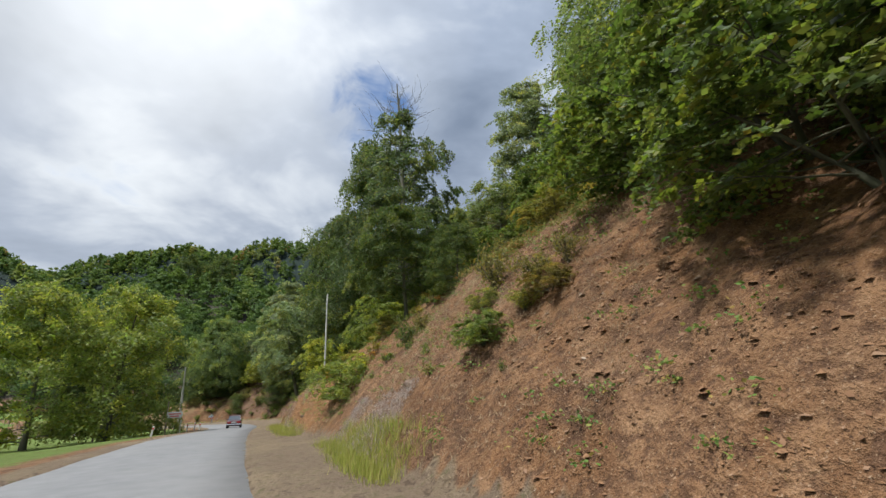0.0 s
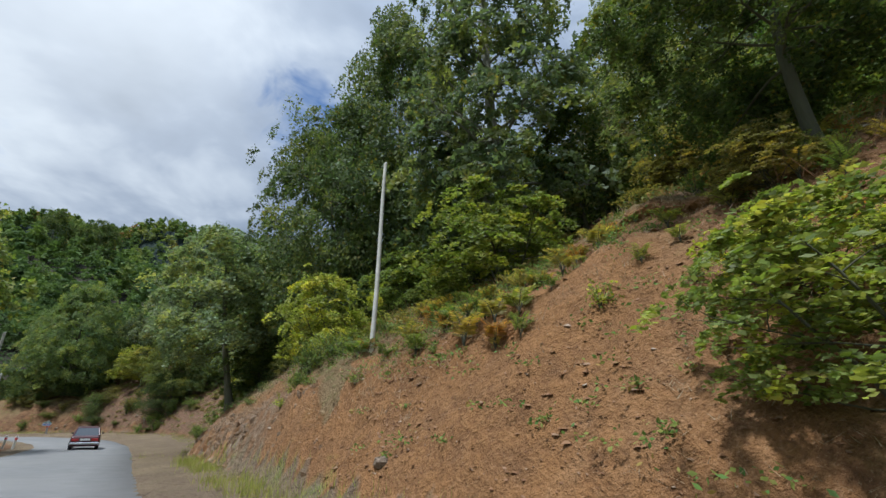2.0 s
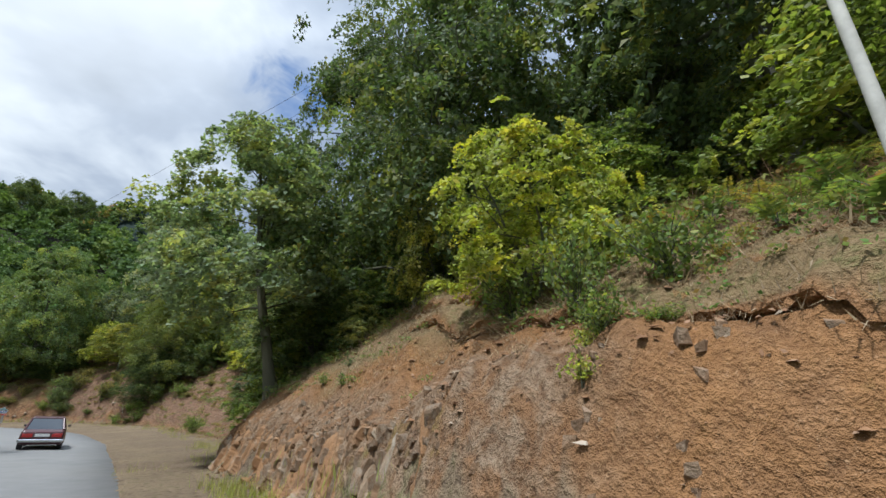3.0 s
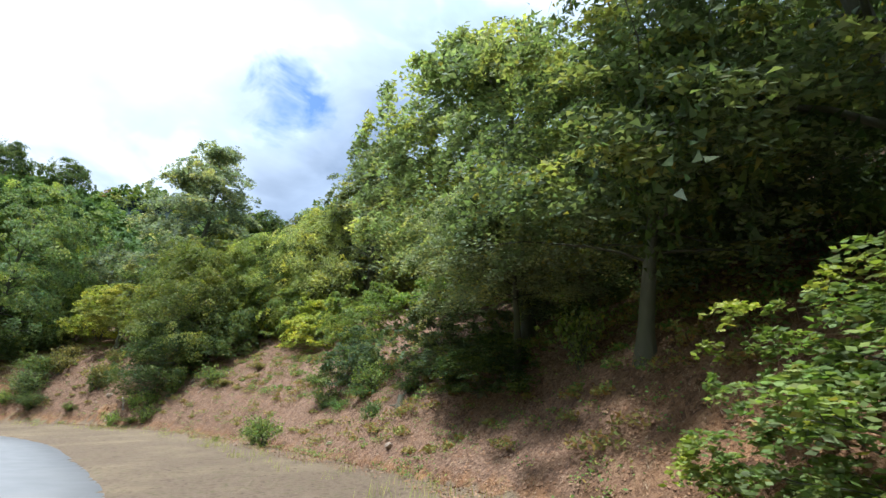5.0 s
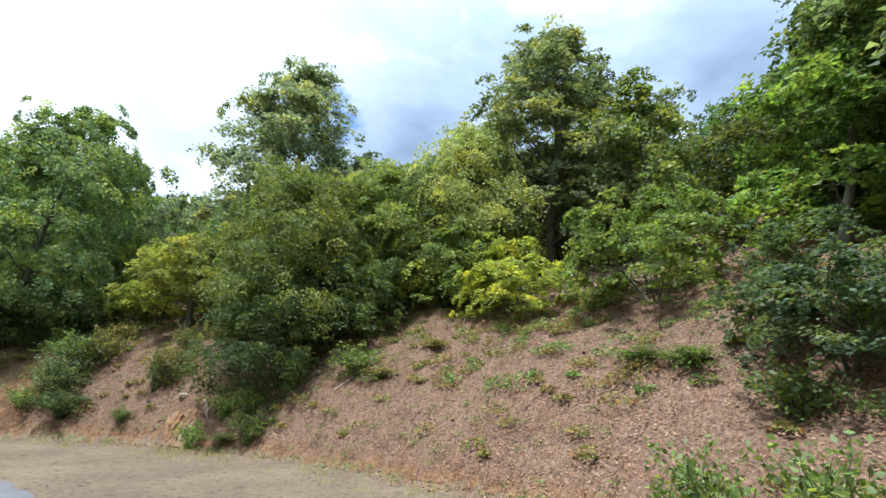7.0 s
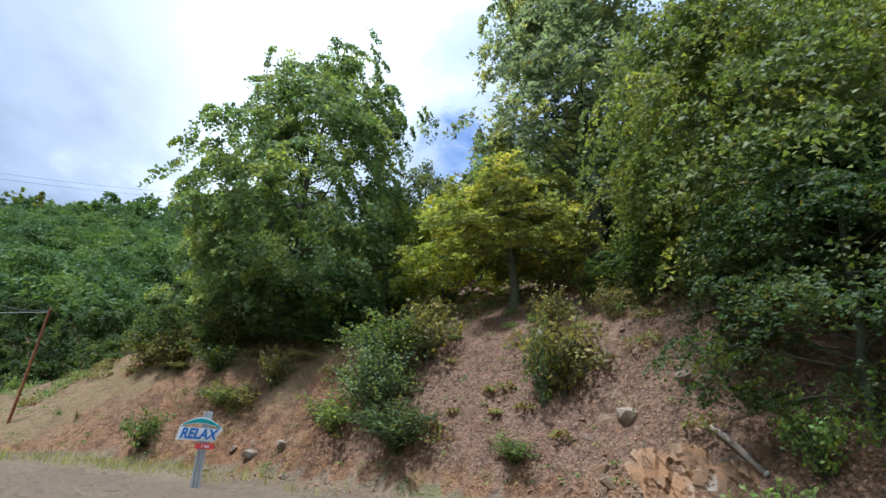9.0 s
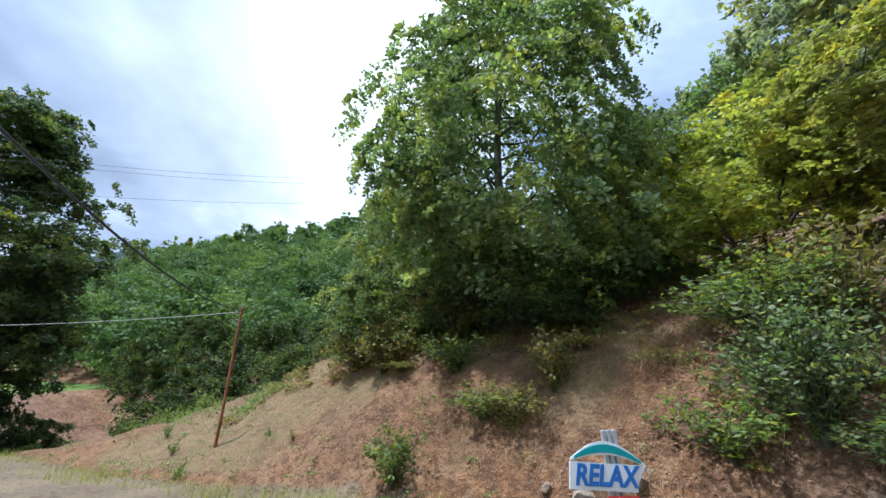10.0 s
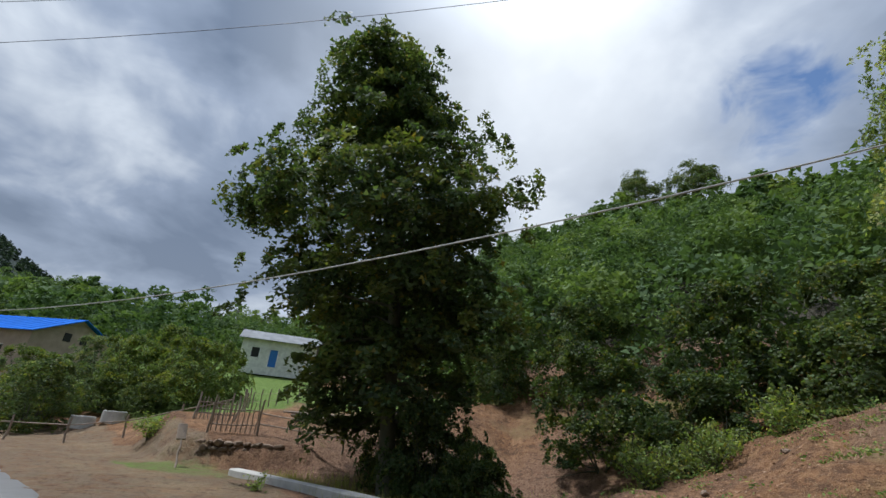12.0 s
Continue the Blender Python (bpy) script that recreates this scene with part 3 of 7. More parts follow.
def sheet_z(x, y):
    """Height of the ground sheet itself, between its grid points."""
    gx, gy, gz = SHEET
    i = np.clip(np.searchsorted(gx, x) - 1, 0, len(gx) - 2)
    j = np.clip(np.searchsorted(gy, y) - 1, 0, len(gy) - 2)
    u, w = (x - gx[i]) / (gx[i + 1] - gx[i]), (y - gy[j]) / (gy[j + 1] - gy[j])
    return (gz[j, i] * (1 - u) + gz[j, i + 1] * u) * (1 - w) + (gz[j + 1, i] * (1 - u) + gz[j + 1, i + 1] * u) * w


def build_road():
    s = np.arange(-60, 260, 0.8)
    z0 = road_z(s)
    k = np.searchsorted(LINE_S, s)
    right = road_right(s) + fbm(s, s * 0, 2.5, 3, 91) * 0.22
    left = -4.7 + fbm(s, s * 0 + 40, 3.0, 3, 92) * 0.3
    rows = []
    for c in range(7):
        d = left - 0.04 if c == 0 else right + 0.04 if c == 6 else left + (right - left) * (c - 1) / 4
        z = z0 - 0.16 if c in (0, 6) else z0 + 0.03 - 0.018 * np.abs(d + 2)
        rows.append(np.stack([LINE_X[k] + LINE_NX[k] * d, LINE_Y[k] + LINE_NY[k] * d, z + 0 * d], -1))
    v = np.stack(rows, 1)
    n = len(s)
    i, j = np.meshgrid(np.arange(n - 1), np.arange(6), indexing="ij")
    q = np.stack([i * 7 + j, i * 7 + j + 1, (i + 1) * 7 + j + 1, (i + 1) * 7 + j], -1).reshape(-1, 4)
    tagged(new("road", raw_mesh("road", v.reshape(-1, 3), q, [ASPHALT], True)), "worn pale grey asphalt road without markings", "road", kind="structure")


build_ground()
build_road()


# ---------------------------------------------------------------- trees and shrubs
def leaf_faces(centres, size, rng, flat=0.4, droop=0.0, aspect=0.6, four=True, lie=None):
    """Leaves at the centres: folded diamonds, or plain three-cornered ones."""
    n = len(centres)
    nor = rng.normal(size=(n, 3)) * (1 - flat) + (np.array([0, 0, 1.0]) if lie is None else lie) * flat
    nor /= np.linalg.norm(nor, axis=1)[:, None]
    th = rng.uniform(0, 2 * np.pi, n)
    run = np.stack([np.cos(th), np.sin(th), rng.normal(0, 0.25, n) - droop], -1)
    run -= nor * (run * nor).sum(1)[:, None]
    run /= np.linalg.norm(run, axis=1)[:, None]
    side = np.cross(nor, run)
    ln = (size * rng.uniform(0.6, 1.35, n))[:, None]
    if four:
        v = np.stack([centres - run * ln * 0.5, centres + side * ln * aspect * 0.5 - nor * ln * 0.06,
                      centres + run * ln * 0.5 - nor * ln * 0.08, centres - side * ln * aspect * 0.5 - nor * ln * 0.06], 1)
    else:
        v = np.stack([centres - run * ln * 0.4 - side * ln * aspect * 0.5, centres + run * ln * 0.6, centres - run * ln * 0.25 + side * ln * aspect * 0.6], 1)
    k = v.shape[1]
    return v.reshape(-1, 3), np.arange(k * n).reshape(-1, k)


def limb(rng, start, way, length, bend, steps=5, rise=0.0):
    pts, p, w = [np.array(start, float)], np.array(start, float), np.array(way, float) / np.linalg.norm(way)
    for _ in range(steps):
        w = w + rng.normal(0, bend, 3) + np.array([0, 0, rise])
        w /= np.linalg.norm(w)
        p = p + w * length / steps
        pts.append(p.copy())
    return np.array(pts)


PROFILE = {
    "alder": ([0, 0.2, 0.4, 0.53, 0.61, 0.7, 0.82, 0.93, 1], [0.40, 0.58, 0.80, 1.0, 0.82, 0.50, 0.38, 0.22, 0.06]),
    "tall": ([0, 0.15, 0.4, 0.7, 0.9, 1], [0.75, 1.0, 0.92, 0.66, 0.36, 0.1]),
    "herb": ([0, 0.4, 0.8, 1], [0.35, 0.8, 1.0, 0.8]),
    "hazel": ([0, 0.25, 0.6, 0.85, 1], [0.85, 1.0, 0.82, 0.5, 0.2]),
    "broad": ([0, 0.2, 0.5, 0.8, 1], [0.80, 1.0, 1.0, 0.72, 0.2])}


def build_tree(kind, seed, h, r, low, limbs, clumps, per, leaf, stems=1, bare=0.0, droop=0.15, bark=None, four=False, spread=0.17, flat=0.6, far=False):
    low_plant = far
    """A tree: trunk and limbs in one mesh, crown of leaf clumps in another. low: where the crown starts; bare: share of dead limbs at the top."""
    rng = np.random.default_rng(seed)
    wood, spots = [], []
    trunk_r = 0.013 * h + 0.02
    lobes = rng.uniform(0.5 if kind == "alder" else 0.66, 1.14, (6, 9))                      # uneven outline

    def reach_at(u, az):
        i, j = np.clip(u, 0, 0.999) * 5, (az % (2 * np.pi)) / (2 * np.pi) * 9
        i0, j0 = int(i), int(j) % 9
        a = lobes[i0, j0] * (1 - i % 1) + lobes[min(i0 + 1, 5), j0] * (i % 1)
        b = lobes[i0, (j0 + 1) % 9] * (1 - i % 1) + lobes[min(i0 + 1, 5), (j0 + 1) % 9] * (i % 1)
        return r * np.interp(u, *PROFILE[kind]) * (a * (1 - j % 1) + b * (j % 1))

    for k in range(stems):
        a = 2 * np.pi * k / stems + rng.uniform(0, 1)
        lean = 0.02 if stems == 1 else 0.38
        off = 0.1 * (stems > 1)
        top = limb(rng, (np.cos(a) * off, np.sin(a) * off, -0.3), (np.cos(a) * lean, np.sin(a) * lean, 1), h * (0.97 if stems == 1 else rng.uniform(0.7, 0.95)), (0.02 if kind == "alder" else 0.04) if stems == 1 else 0.08, 9)
        rad = trunk_r / stems ** 0.5 * np.linspace(1, 0.12, len(top)) ** 0.9
        rad[0] *= 1.45
        wood.append(tube_arrays(top, rad, 8 if stems == 1 else 4 if low_plant else 6))
        for j in range(limbs // stems):
            u = (j + rng.uniform(0.1, 0.9)) / (limbs // stems)
            z = h * (low + (1 - low) * u * 0.95)
            t = np.clip(z / h, 0, 0.985) * (len(top) - 1)
            i0 = int(t)
            p = top[i0] + (top[min(i0 + 1, len(top) - 1)] - top[i0]) * (t - i0)
            az = j * 2.399 + a + rng.uniform(-0.5, 0.5)
            reach = reach_at(u, az) * rng.uniform(0.8, 1.0) * (1.7 if u > 1 - bare else 1.0)
            up = {"alder": 0.1, "tall": 0.6, "hazel": 0.3}.get(kind, 0.3) + u * 0.6
            br = limb(rng, p, (np.cos(az), np.sin(az), up), reach, 0.15, 6, -0.06)
            rr = max(trunk_r * (1 - z / h * 0.75) * 0.36, 0.012)
            wood.append(tube_arrays(br, np.linspace(rr, rr * 0.15, len(br)), 3 if low_plant else 5))
            dead = u > 1 - bare
            for c in range(4 if dead else 2):
                q = br[rng.integers(2, 6)]
                tw = limb(rng, q, (np.cos(az + rng.uniform(-1.3, 1.3)), np.sin(az + rng.uniform(-1.3, 1.3)), rng.uniform(0.5, 2.0) if dead else rng.uniform(-0.3, 0.7)), reach * rng.uniform(0.25, 0.5) * (2.2 if dead else 1), 0.22, 4)
                if not low_plant:
                    wood.append(tube_arrays(tw, np.linspace(rr * 0.4, rr * 0.06, len(tw)), 4))
                if not dead:
                    spots.append(tw[-1])
            if not dead:
                spots += [br[i] + rng.normal(0, 0.07 * reach, 3) for i in (3, 4, 5, 6)]
        if not bare:
            spots += [top[-1] + rng.normal(0, 0.04 * r, 3) for _ in range(4)]
    # the rest of the crown's clumps gather on boughs in its outer shell, with gaps between them
    boughs = []
    for _ in range(max(10, clumps // 15)):
        u, az = rng.uniform(0, 1 - bare * 0.9) ** 1.05, rng.uniform(0, 2 * np.pi)
        q = reach_at(u, az) * rng.uniform(0.45, 0.95) ** 0.6
        boughs.append((np.cos(az) * q, np.sin(az) * q, h * (low + (1 - low) * u * 0.97) - 0.12 * q))
    boughs = np.array(boughs)
    need = max(clumps - len(spots), 0)
    pick = rng.integers(0, len(boughs), need)
    spots = np.array(spots + list(boughs[pick] + rng.normal(size=(need, 3)) * np.array([1, 1, 0.42]) * r * 0.13))
    spots = spots[np.hypot(spots[:, 0], spots[:, 1]) < 1.06 * r]
    sc = rng.uniform(0.55, 1.3, len(spots))
    # every clump is a spray: a drooping disc of leaves that faces up and outwards
    face = np.stack([spots[:, 0] / r * 1.5, spots[:, 1] / r * 1.5, np.full(len(spots), 0.62)], -1) + rng.normal(0, 0.38, (len(spots), 3))
    face /= np.linalg.norm(face, axis=1)[:, None]
    idx = np.repeat(np.arange(len(spots)), per)
    off = rng.normal(size=(len(idx), 3))
    off *= (rng.uniform(0.05, 1, len(idx)) ** 0.6 / (np.linalg.norm(off, axis=1) + 1e-6))[:, None]
    rad = r * spread * sc[idx]
    up = (off * face[idx]).sum(1)[:, None]
    off = (off - up * face[idx]) * 1.25 + up * face[idx] * flat * 0.6
    cen = spots[idx] + off * rad[:, None]
    cen[:, 2] -= droop * 1.2 * (off ** 2).sum(1) * rad
    keep = cen[:, 2] > 0.03
    cen, idx = cen[keep], idx[keep]
    v, q = leaf_faces(cen, leaf, rng, 0.52, droop, 0.68, four=four, lie=face[idx])
    tone = np.repeat(np.clip(rng.normal(0.5, 0.22, len(spots)), 0, 1)[idx], 4 if four else 3)
    crown = raw_mesh("crown", v, q, [LEAF])
    crown.attributes.new("tone", "FLOAT", "POINT").data.foreach_set("value", tone.astype(np.float32))
    wv, wq = join_arrays(wood)
    return raw_mesh("trunk", wv, wq, [bark or BARK], True), crown


def build_fan(seed, h, r, stems, per, leaf, arch=0.5, twigs=2):
    """A shrub or herb: stems that fan out from the root, leaves along them."""
    rng = np.random.default_rng(seed)
    wood, cen = [], []
    for k in range(stems):
        a, out = k * 2.399 + rng.uniform(-0.4, 0.4), np.sqrt((k + 0.5) / stems)
        tall = h * (1.02 - 0.5 * out ** 2) * rng.uniform(0.55, 1.0)
        out *= rng.uniform(0.6, 1.12)
        t = np.linspace(0, 1, 6)[:, None]
        tip = np.array([np.cos(a) * r * out, np.sin(a) * r * out, tall])
        pts = tip * np.concatenate([t ** (1 + arch), t ** (1 + arch), t ** (1 / (1 + arch))], 1) + rng.normal(0, 0.02 * r, (6, 3))
        pts[0] = (np.cos(a) * 0.05 * r, np.sin(a) * 0.05 * r, -0.08)
        runs = [pts]
        for _ in range(twigs):
            i, b = rng.integers(2, 5), a + rng.uniform(-1.4, 1.4)
            runs.append(limb(rng, pts[i], (np.cos(b), np.sin(b), rng.uniform(0.2, 1.2)), 0.38 * h * rng.uniform(0.5, 1.0), 0.2, 3))
        for n, line in enumerate(runs):
            rad = (0.006 + 0.006 * h) * (1.0 if n == 0 else 0.5)
            wood.append(tube_arrays(line, np.linspace(rad, rad * 0.25, len(line)), 3))
            u = rng.uniform(0.08 if n == 0 else 0.1, 1.0, per if n == 0 else per // 2) * (len(line) - 1)
            i = np.minimum(u.astype(int), len(line) - 2)
            cen.append(line[i] + (line[i + 1] - line[i]) * (u - i)[:, None] + rng.normal(0, leaf * 0.75, (len(u), 3)))
    cen = np.concatenate(cen)
    cen[:, 2] = np.maximum(cen[:, 2], 0.04)
    v, q = leaf_faces(cen, leaf, rng, 0.45, 0.25, 0.55, four=True)
    wv, wq = join_arrays(wood)
    crown = raw_mesh("crown", v, q, [LEAF])
    crown.attributes.new("tone", "FLOAT", "POINT").data.foreach_set("value", np.repeat(np.clip(rng.normal(0.5, 0.2, len(cen)), 0, 1), 4).astype(np.float32))
    return raw_mesh("trunk", wv, wq, [BARK], True), crown


def build_fern(seed, h, r, fronds, pairs):
    """Bracken: arching stalks, each with two rows of narrow leaflets that shorten towards the tip."""
    rng = np.random.default_rng(seed)
    wood, verts = [], []
    for k in range(fronds):
        a, tall, reach = k * 2.399 + rng.uniform(-0.4, 0.4), h * rng.uniform(0.55, 1.0), r * rng.uniform(0.6, 1.0)
        t = np.linspace(0, 1, 8)
        line = np.stack([np.cos(a) * reach * t ** 1.5, np.sin(a) * reach * t ** 1.5, tall * np.sin(t * rng.uniform(1.7, 2.3))], -1)
        line[0, 2] = -0.06
        wood.append(tube_arrays(line, np.linspace(0.012, 0.002, 8), 3))
        side = np.array([-np.sin(a), np.cos(a), 0.0])
        for u in np.linspace(0.28, 0.99, pairs):
            at = np.array([np.interp(u, t, line[:, c]) for c in range(3)])
            on = np.array([np.interp(min(u + 0.06, 1), t, line[:, c]) for c in range(3)]) - at + 1e-4
            on /= np.linalg.norm(on)
            size = 0.26 * h * (1.12 - u) ** 0.8 * rng.uniform(0.8, 1.15)
            for way in (-1, 1):
                tip = at + side * way * size + on * size * 0.35 + np.array([0, 0, rng.uniform(-0.30, 0.02) * size])
                mid = (at + tip) / 2
                verts += [at, mid + on * size * 0.17, tip, mid - on * size * 0.13]
    v = np.array(verts)
    crown = raw_mesh("crown", v, np.arange(len(v)).reshape(-1, 4), [LEAF])
    crown.attributes.new("tone", "FLOAT", "POINT").data.foreach_set("value", np.repeat(np.clip(rng.normal(0.5, 0.2, len(v) // 4), 0, 1), 4).astype(np.float32))
    wv, wq = join_arrays(wood)
    each = len(wv) // fronds
    wq = np.where(wq % each < 3, wq % each, wq)      # all stalks spring from one root
    used, wq = np.unique(wq, return_inverse=True)
    wv, wq = wv[used], wq.reshape(-1, 4)
    return raw_mesh("trunk", wv, wq, [BARK], True), crown


class Kind:
    """One way of growing; the first plant is built, the others are copies of it."""

    def __init__(self, name, category, trunk_name, *args, **kw):
        self.name, self.category, self.base, self.trunk_name, self.args, self.kw = name, category, None, trunk_name, args, kw

    def plant(self, x, y, h, w, colour, label, turn=0.0, lean=(0, 0), sink=0.0, group="", z=None):
        if self.base is None:
            self.trunk, self.crown = build_fan(*self.args[1:], **self.kw) if self.args[0] == "fan" else build_fern(*self.args[1:]) if self.args[0] == "fern" else build_tree(*self.args, **self.kw)
            co = np.array([v.co[:] for v in self.crown.vertices])
            self.top = max(co[:, 2].max(), max(v.co.z for v in self.trunk.vertices))
            self.wide = 2 * np.percentile(np.hypot(co[:, 0], co[:, 1]), 97)
        m = Matrix.Translation((x, y, (ground_z(x, y) if z is None else z) - sink)) @ pose(0, 0, 0, lean[0], lean[1], turn) @ Matrix.Diagonal((w / self.wide, w / self.wide, h / self.top, 1))
        if self.base is None:
            trunk, crown = self.trunk, self.crown
            ob = thing(self.name, label, self.category, m, group)
            part(self.trunk_name, trunk, None, ob)
            part("crown", crown, None, ob)
            self.base = ob
            ob.matrix_basis = m
        else:
            ob = tagged(copy_thing(self.base, m), label, self.category, group)
        for c in ob.children:
            if c.name.startswith("crown"):
                c.color = (*colour, 1)
        return ob


#                 name, category, trunk | kind, seed, height, radius, crown from, limbs, clumps, leaves a clump, leaf length
MAPLE = Kind("maple_tree", "tree", "trunk", "broad", 13, 12.0, 5.4, 0.40, 34, 900, 72, 0.12, spread=0.12, droop=0.3, four=True, flat=0.4)
BROAD = Kind("broadleaf_tree", "tree", "trunk", "broad", 1, 12.0, 4.6, 0.08, 36, 900, 66, 0.14, spread=0.115)
BROAD_B = Kind("broadleaf_tree", "tree", "trunk", "broad", 2, 12.0, 4.6, 0.04, 36, 900, 66, 0.14, spread=0.115, flat=0.45)
LAYERED = Kind("hornbeam_tree", "tree", "trunk", "broad", 21, 10.0, 4.6, 0.03, 46, 900, 80, 0.12, spread=0.13, flat=0.22, droop=0.45)
OLD = Kind("spreading_tree", "tree", "trunk", "broad", 31, 18.0, 7.0, 0.10, 50, 1300, 84, 0.20, spread=0.085, flat=0.6, four=True)
ROUND = Kind("round_tree", "tree", "trunk", "broad", 51, 9.0, 3.6, 0.30, 30, 620, 110, 0.105, spread=0.12)
ASPEN = Kind("pale_tree", "tree", "trunk", "broad", 33, 12.0, 3.2, 0.30, 34, 520, 60, 0.16, spread=0.14)
TALL = Kind("tall_tree", "tree", "trunk", "tall", 3, 16.0, 3.6, 0.10, 44, 850, 60, 0.15, spread=0.125)
DEADTOP = Kind("dying_tree", "tree", "trunk", "tall", 4, 18.0, 3.8, 0.10, 60, 560, 64, 0.165, bare=0.30, spread=0.12, bark=BARK_PALE)
ALDER = Kind("alder_tree", "tree", "trunk", "alder", 5, 18.0, 5.2, 0.15, 64, 1800, 66, 0.16, spread=0.085)
HAZEL = Kind("hazel_bush", "bush", "stem", "hazel", 6, 5.0, 2.6, 0.02, 35, 380, 62, 0.115, stems=5, droop=0.35, spread=0.125, flat=0.4, four=True)
HAZEL_B = Kind("hazel_bush", "bush", "stem", "hazel", 7, 5.0, 2.6, 0.02, 36, 380, 62, 0.115, stems=4, droop=0.3, spread=0.125, flat=0.35, four=True)
THICKET = Kind("hazel_bush", "bush", "stem", "hazel", 22, 6.0, 3.2, 0.0, 30, 420, 56, 0.15, stems=5, droop=0.35, spread=0.12, flat=0.35, far=True, four=True)
WOOD = Kind("wood_tree", "tree", "trunk", "broad", 11, 12.0, 4.6, 0.08, 16, 300, 34, 0.28, spread=0.19, far=True)
WOOD_B = Kind("wood_tree", "tree", "trunk", "tall", 12, 14.0, 3.8, 0.08, 16, 300, 34, 0.28, spread=0.19, far=True)
FAR = Kind("broadleaf_tree", "tree", "trunk", "broad", 41, 12.0, 4.6, 0.05, 28, 560, 48, 0.20, spread=0.14, far=True)
SHRUB = Kind("shrub", "shrub", "stem", "fan", 8, 1.3, 0.9, 26, 34, 0.085)
SHRUB_B = Kind("shrub", "shrub", "stem", "fan", 9, 1.0, 0.9, 20, 26, 0.085, arch=0.3)
SPRIG = Kind("sprig", "plant", "stem", "fan", 10, 0.45, 0.40, 9, 14, 0.08, arch=0.35, twigs=1)
BRACKEN_PLANT = Kind("bracken", "fern", "stem", "fern", 61, 0.8, 0.6, 10, 15)
BRACKEN_TALL = Kind("bracken", "fern", "stem", "fern", 62, 0.9, 0.5, 7, 17)
WILLOW = Kind("willow_bush", "bush", "stem", "fan", 14, 2.8, 1.3, 44, 44, 0.10, arch=0.25, twigs=3)

DEEP, MID, FRESH, LIME, GREY, OLIVE = (0.095, 0.138, 0.055), (0.135, 0.190, 0.064), (0.180, 0.245, 0.080), (0.350, 0.400, 0.095), (0.150, 0.200, 0.120), (0.220, 0.205, 0.080)

# leaf colour darkened to stand for foliage lying in shade
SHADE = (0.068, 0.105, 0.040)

# ---------------------------------------------------------------- the trees that stand out
TREE_SPOTS = []


def tree(kind, x, y, h, w, colour, turn, label, lean=(0, 0), sink=0.0):
    TREE_SPOTS.append((x, y, w))
    return kind.plant(x, y, h, w, colour, label, turn, lean, sink)


# slope at the start
tree(MAPLE, 8.6, 12.0, 7.5, 9.0, (0.21, 0.275, 0.13), 20, "broad green tree leaning out over the earth bank", (0, -8))
tree(FAR, 12.5, 7.5, 9.0, 9.0, MID, 80, "broad green tree on the upper earth bank")
tree(BROAD_B, 10.4, 18.4, 7.4, 5.8, (0.20, 0.26, 0.12), 140, "broad green tree at the edge of the bank")
tree(FAR, 9.5, 27.0, 8.5, 8.0, DEEP, 200, "dark green tree at the top of the bank")
tree(HAZEL, 6.8, 24.0, 3.6, 5.0, MID, 30, "green bush at the edge of the wood")
tree(ROUND, -1.8, 24.0, 6.8, 6.2, DEEP, 65, "dark round-crowned tree on the earth slope")
tree(DEADTOP, -2.4, 36.0, 25.0, 10.4, GREY, 10, "tall thin tree with bare dead branches on top")
tree(BROAD_B, 0.9, 20.3, 5.8, 5.0, DEEP, 250, "small dark tree on the earth slope")
# skyline pair: haze put into the pale leaf colour
tree(TALL, 9.9, 41.4, 19.0, 9.0, (0.25, 0.30, 0.20), 120, "grey-green tree on the skyline of the hill")
tree(TALL, 16.2, 37.5, 17.0, 5.6, (0.22, 0.27, 0.17), 170, "grey-green tree on the skyline of the hill")
tree(FAR, 5.5, 34.0, 10.0, 8.5, (0.19, 0.24, 0.12), 300, "green tree in the wood on the hill")
tree(BROAD_B, 6.9, 12.8, 6.8, 6.0, MID, 310, "low broad green tree hanging over the earth bank")
tree(HAZEL_B, 5.4, 5.4, 4.6, 6.0, MID, 10, "large green bush hanging over the earth bank")
tree(HAZEL, 5.2, 8.8, 4.6, 5.5, MID, 150, "large green bush hanging over the earth bank")
tree(HAZEL_B, 4.9, 4.2, 3.2, 4.0, MID, 200, "large green bush hanging over the earth bank")
tree(HAZEL, 6.2, 2.6, 5.0, 6.0, DEEP, 80, "dark bush hanging over the earth bank")
tree(HAZEL, 5.6, 18.0, 2.6, 4.0, OLIVE, 80, "olive bush at the edge of the wood")
tree(HAZEL_B, 3.6, 27.5, 3.4, 5.0, MID, 10, "green bush at the edge of the wood")
tree(HAZEL, 2.4, 30.5, 3.2, 4.5, OLIVE, 220, "olive bush at the edge of the wood")
tree(HAZEL_B, -4.8, 22.0, 2.1, 2.8, (0.23, 0.29, 0.085), 10, "green hazel on the lip of the bank")
tree(HAZEL, -4.2, 22.9, 1.6, 2.0, LIME, 110, "yellowing hazel on the lip of the bank")
tree(HAZEL, -2.6, 24.2, 1.5, 2.0, OLIVE, 210, "leafy green hazel on the lip of the bank")
tree(WILLOW, -40.3, 90.4, 2.9, 2.6, (0.17, 0.23, 0.11), 10, "grey-green willow bush at the foot of the bank")
tree(WILLOW, -39.3, 89.5, 1.5, 2.4, DEEP, 100, "dark green bush at the foot of the bank")
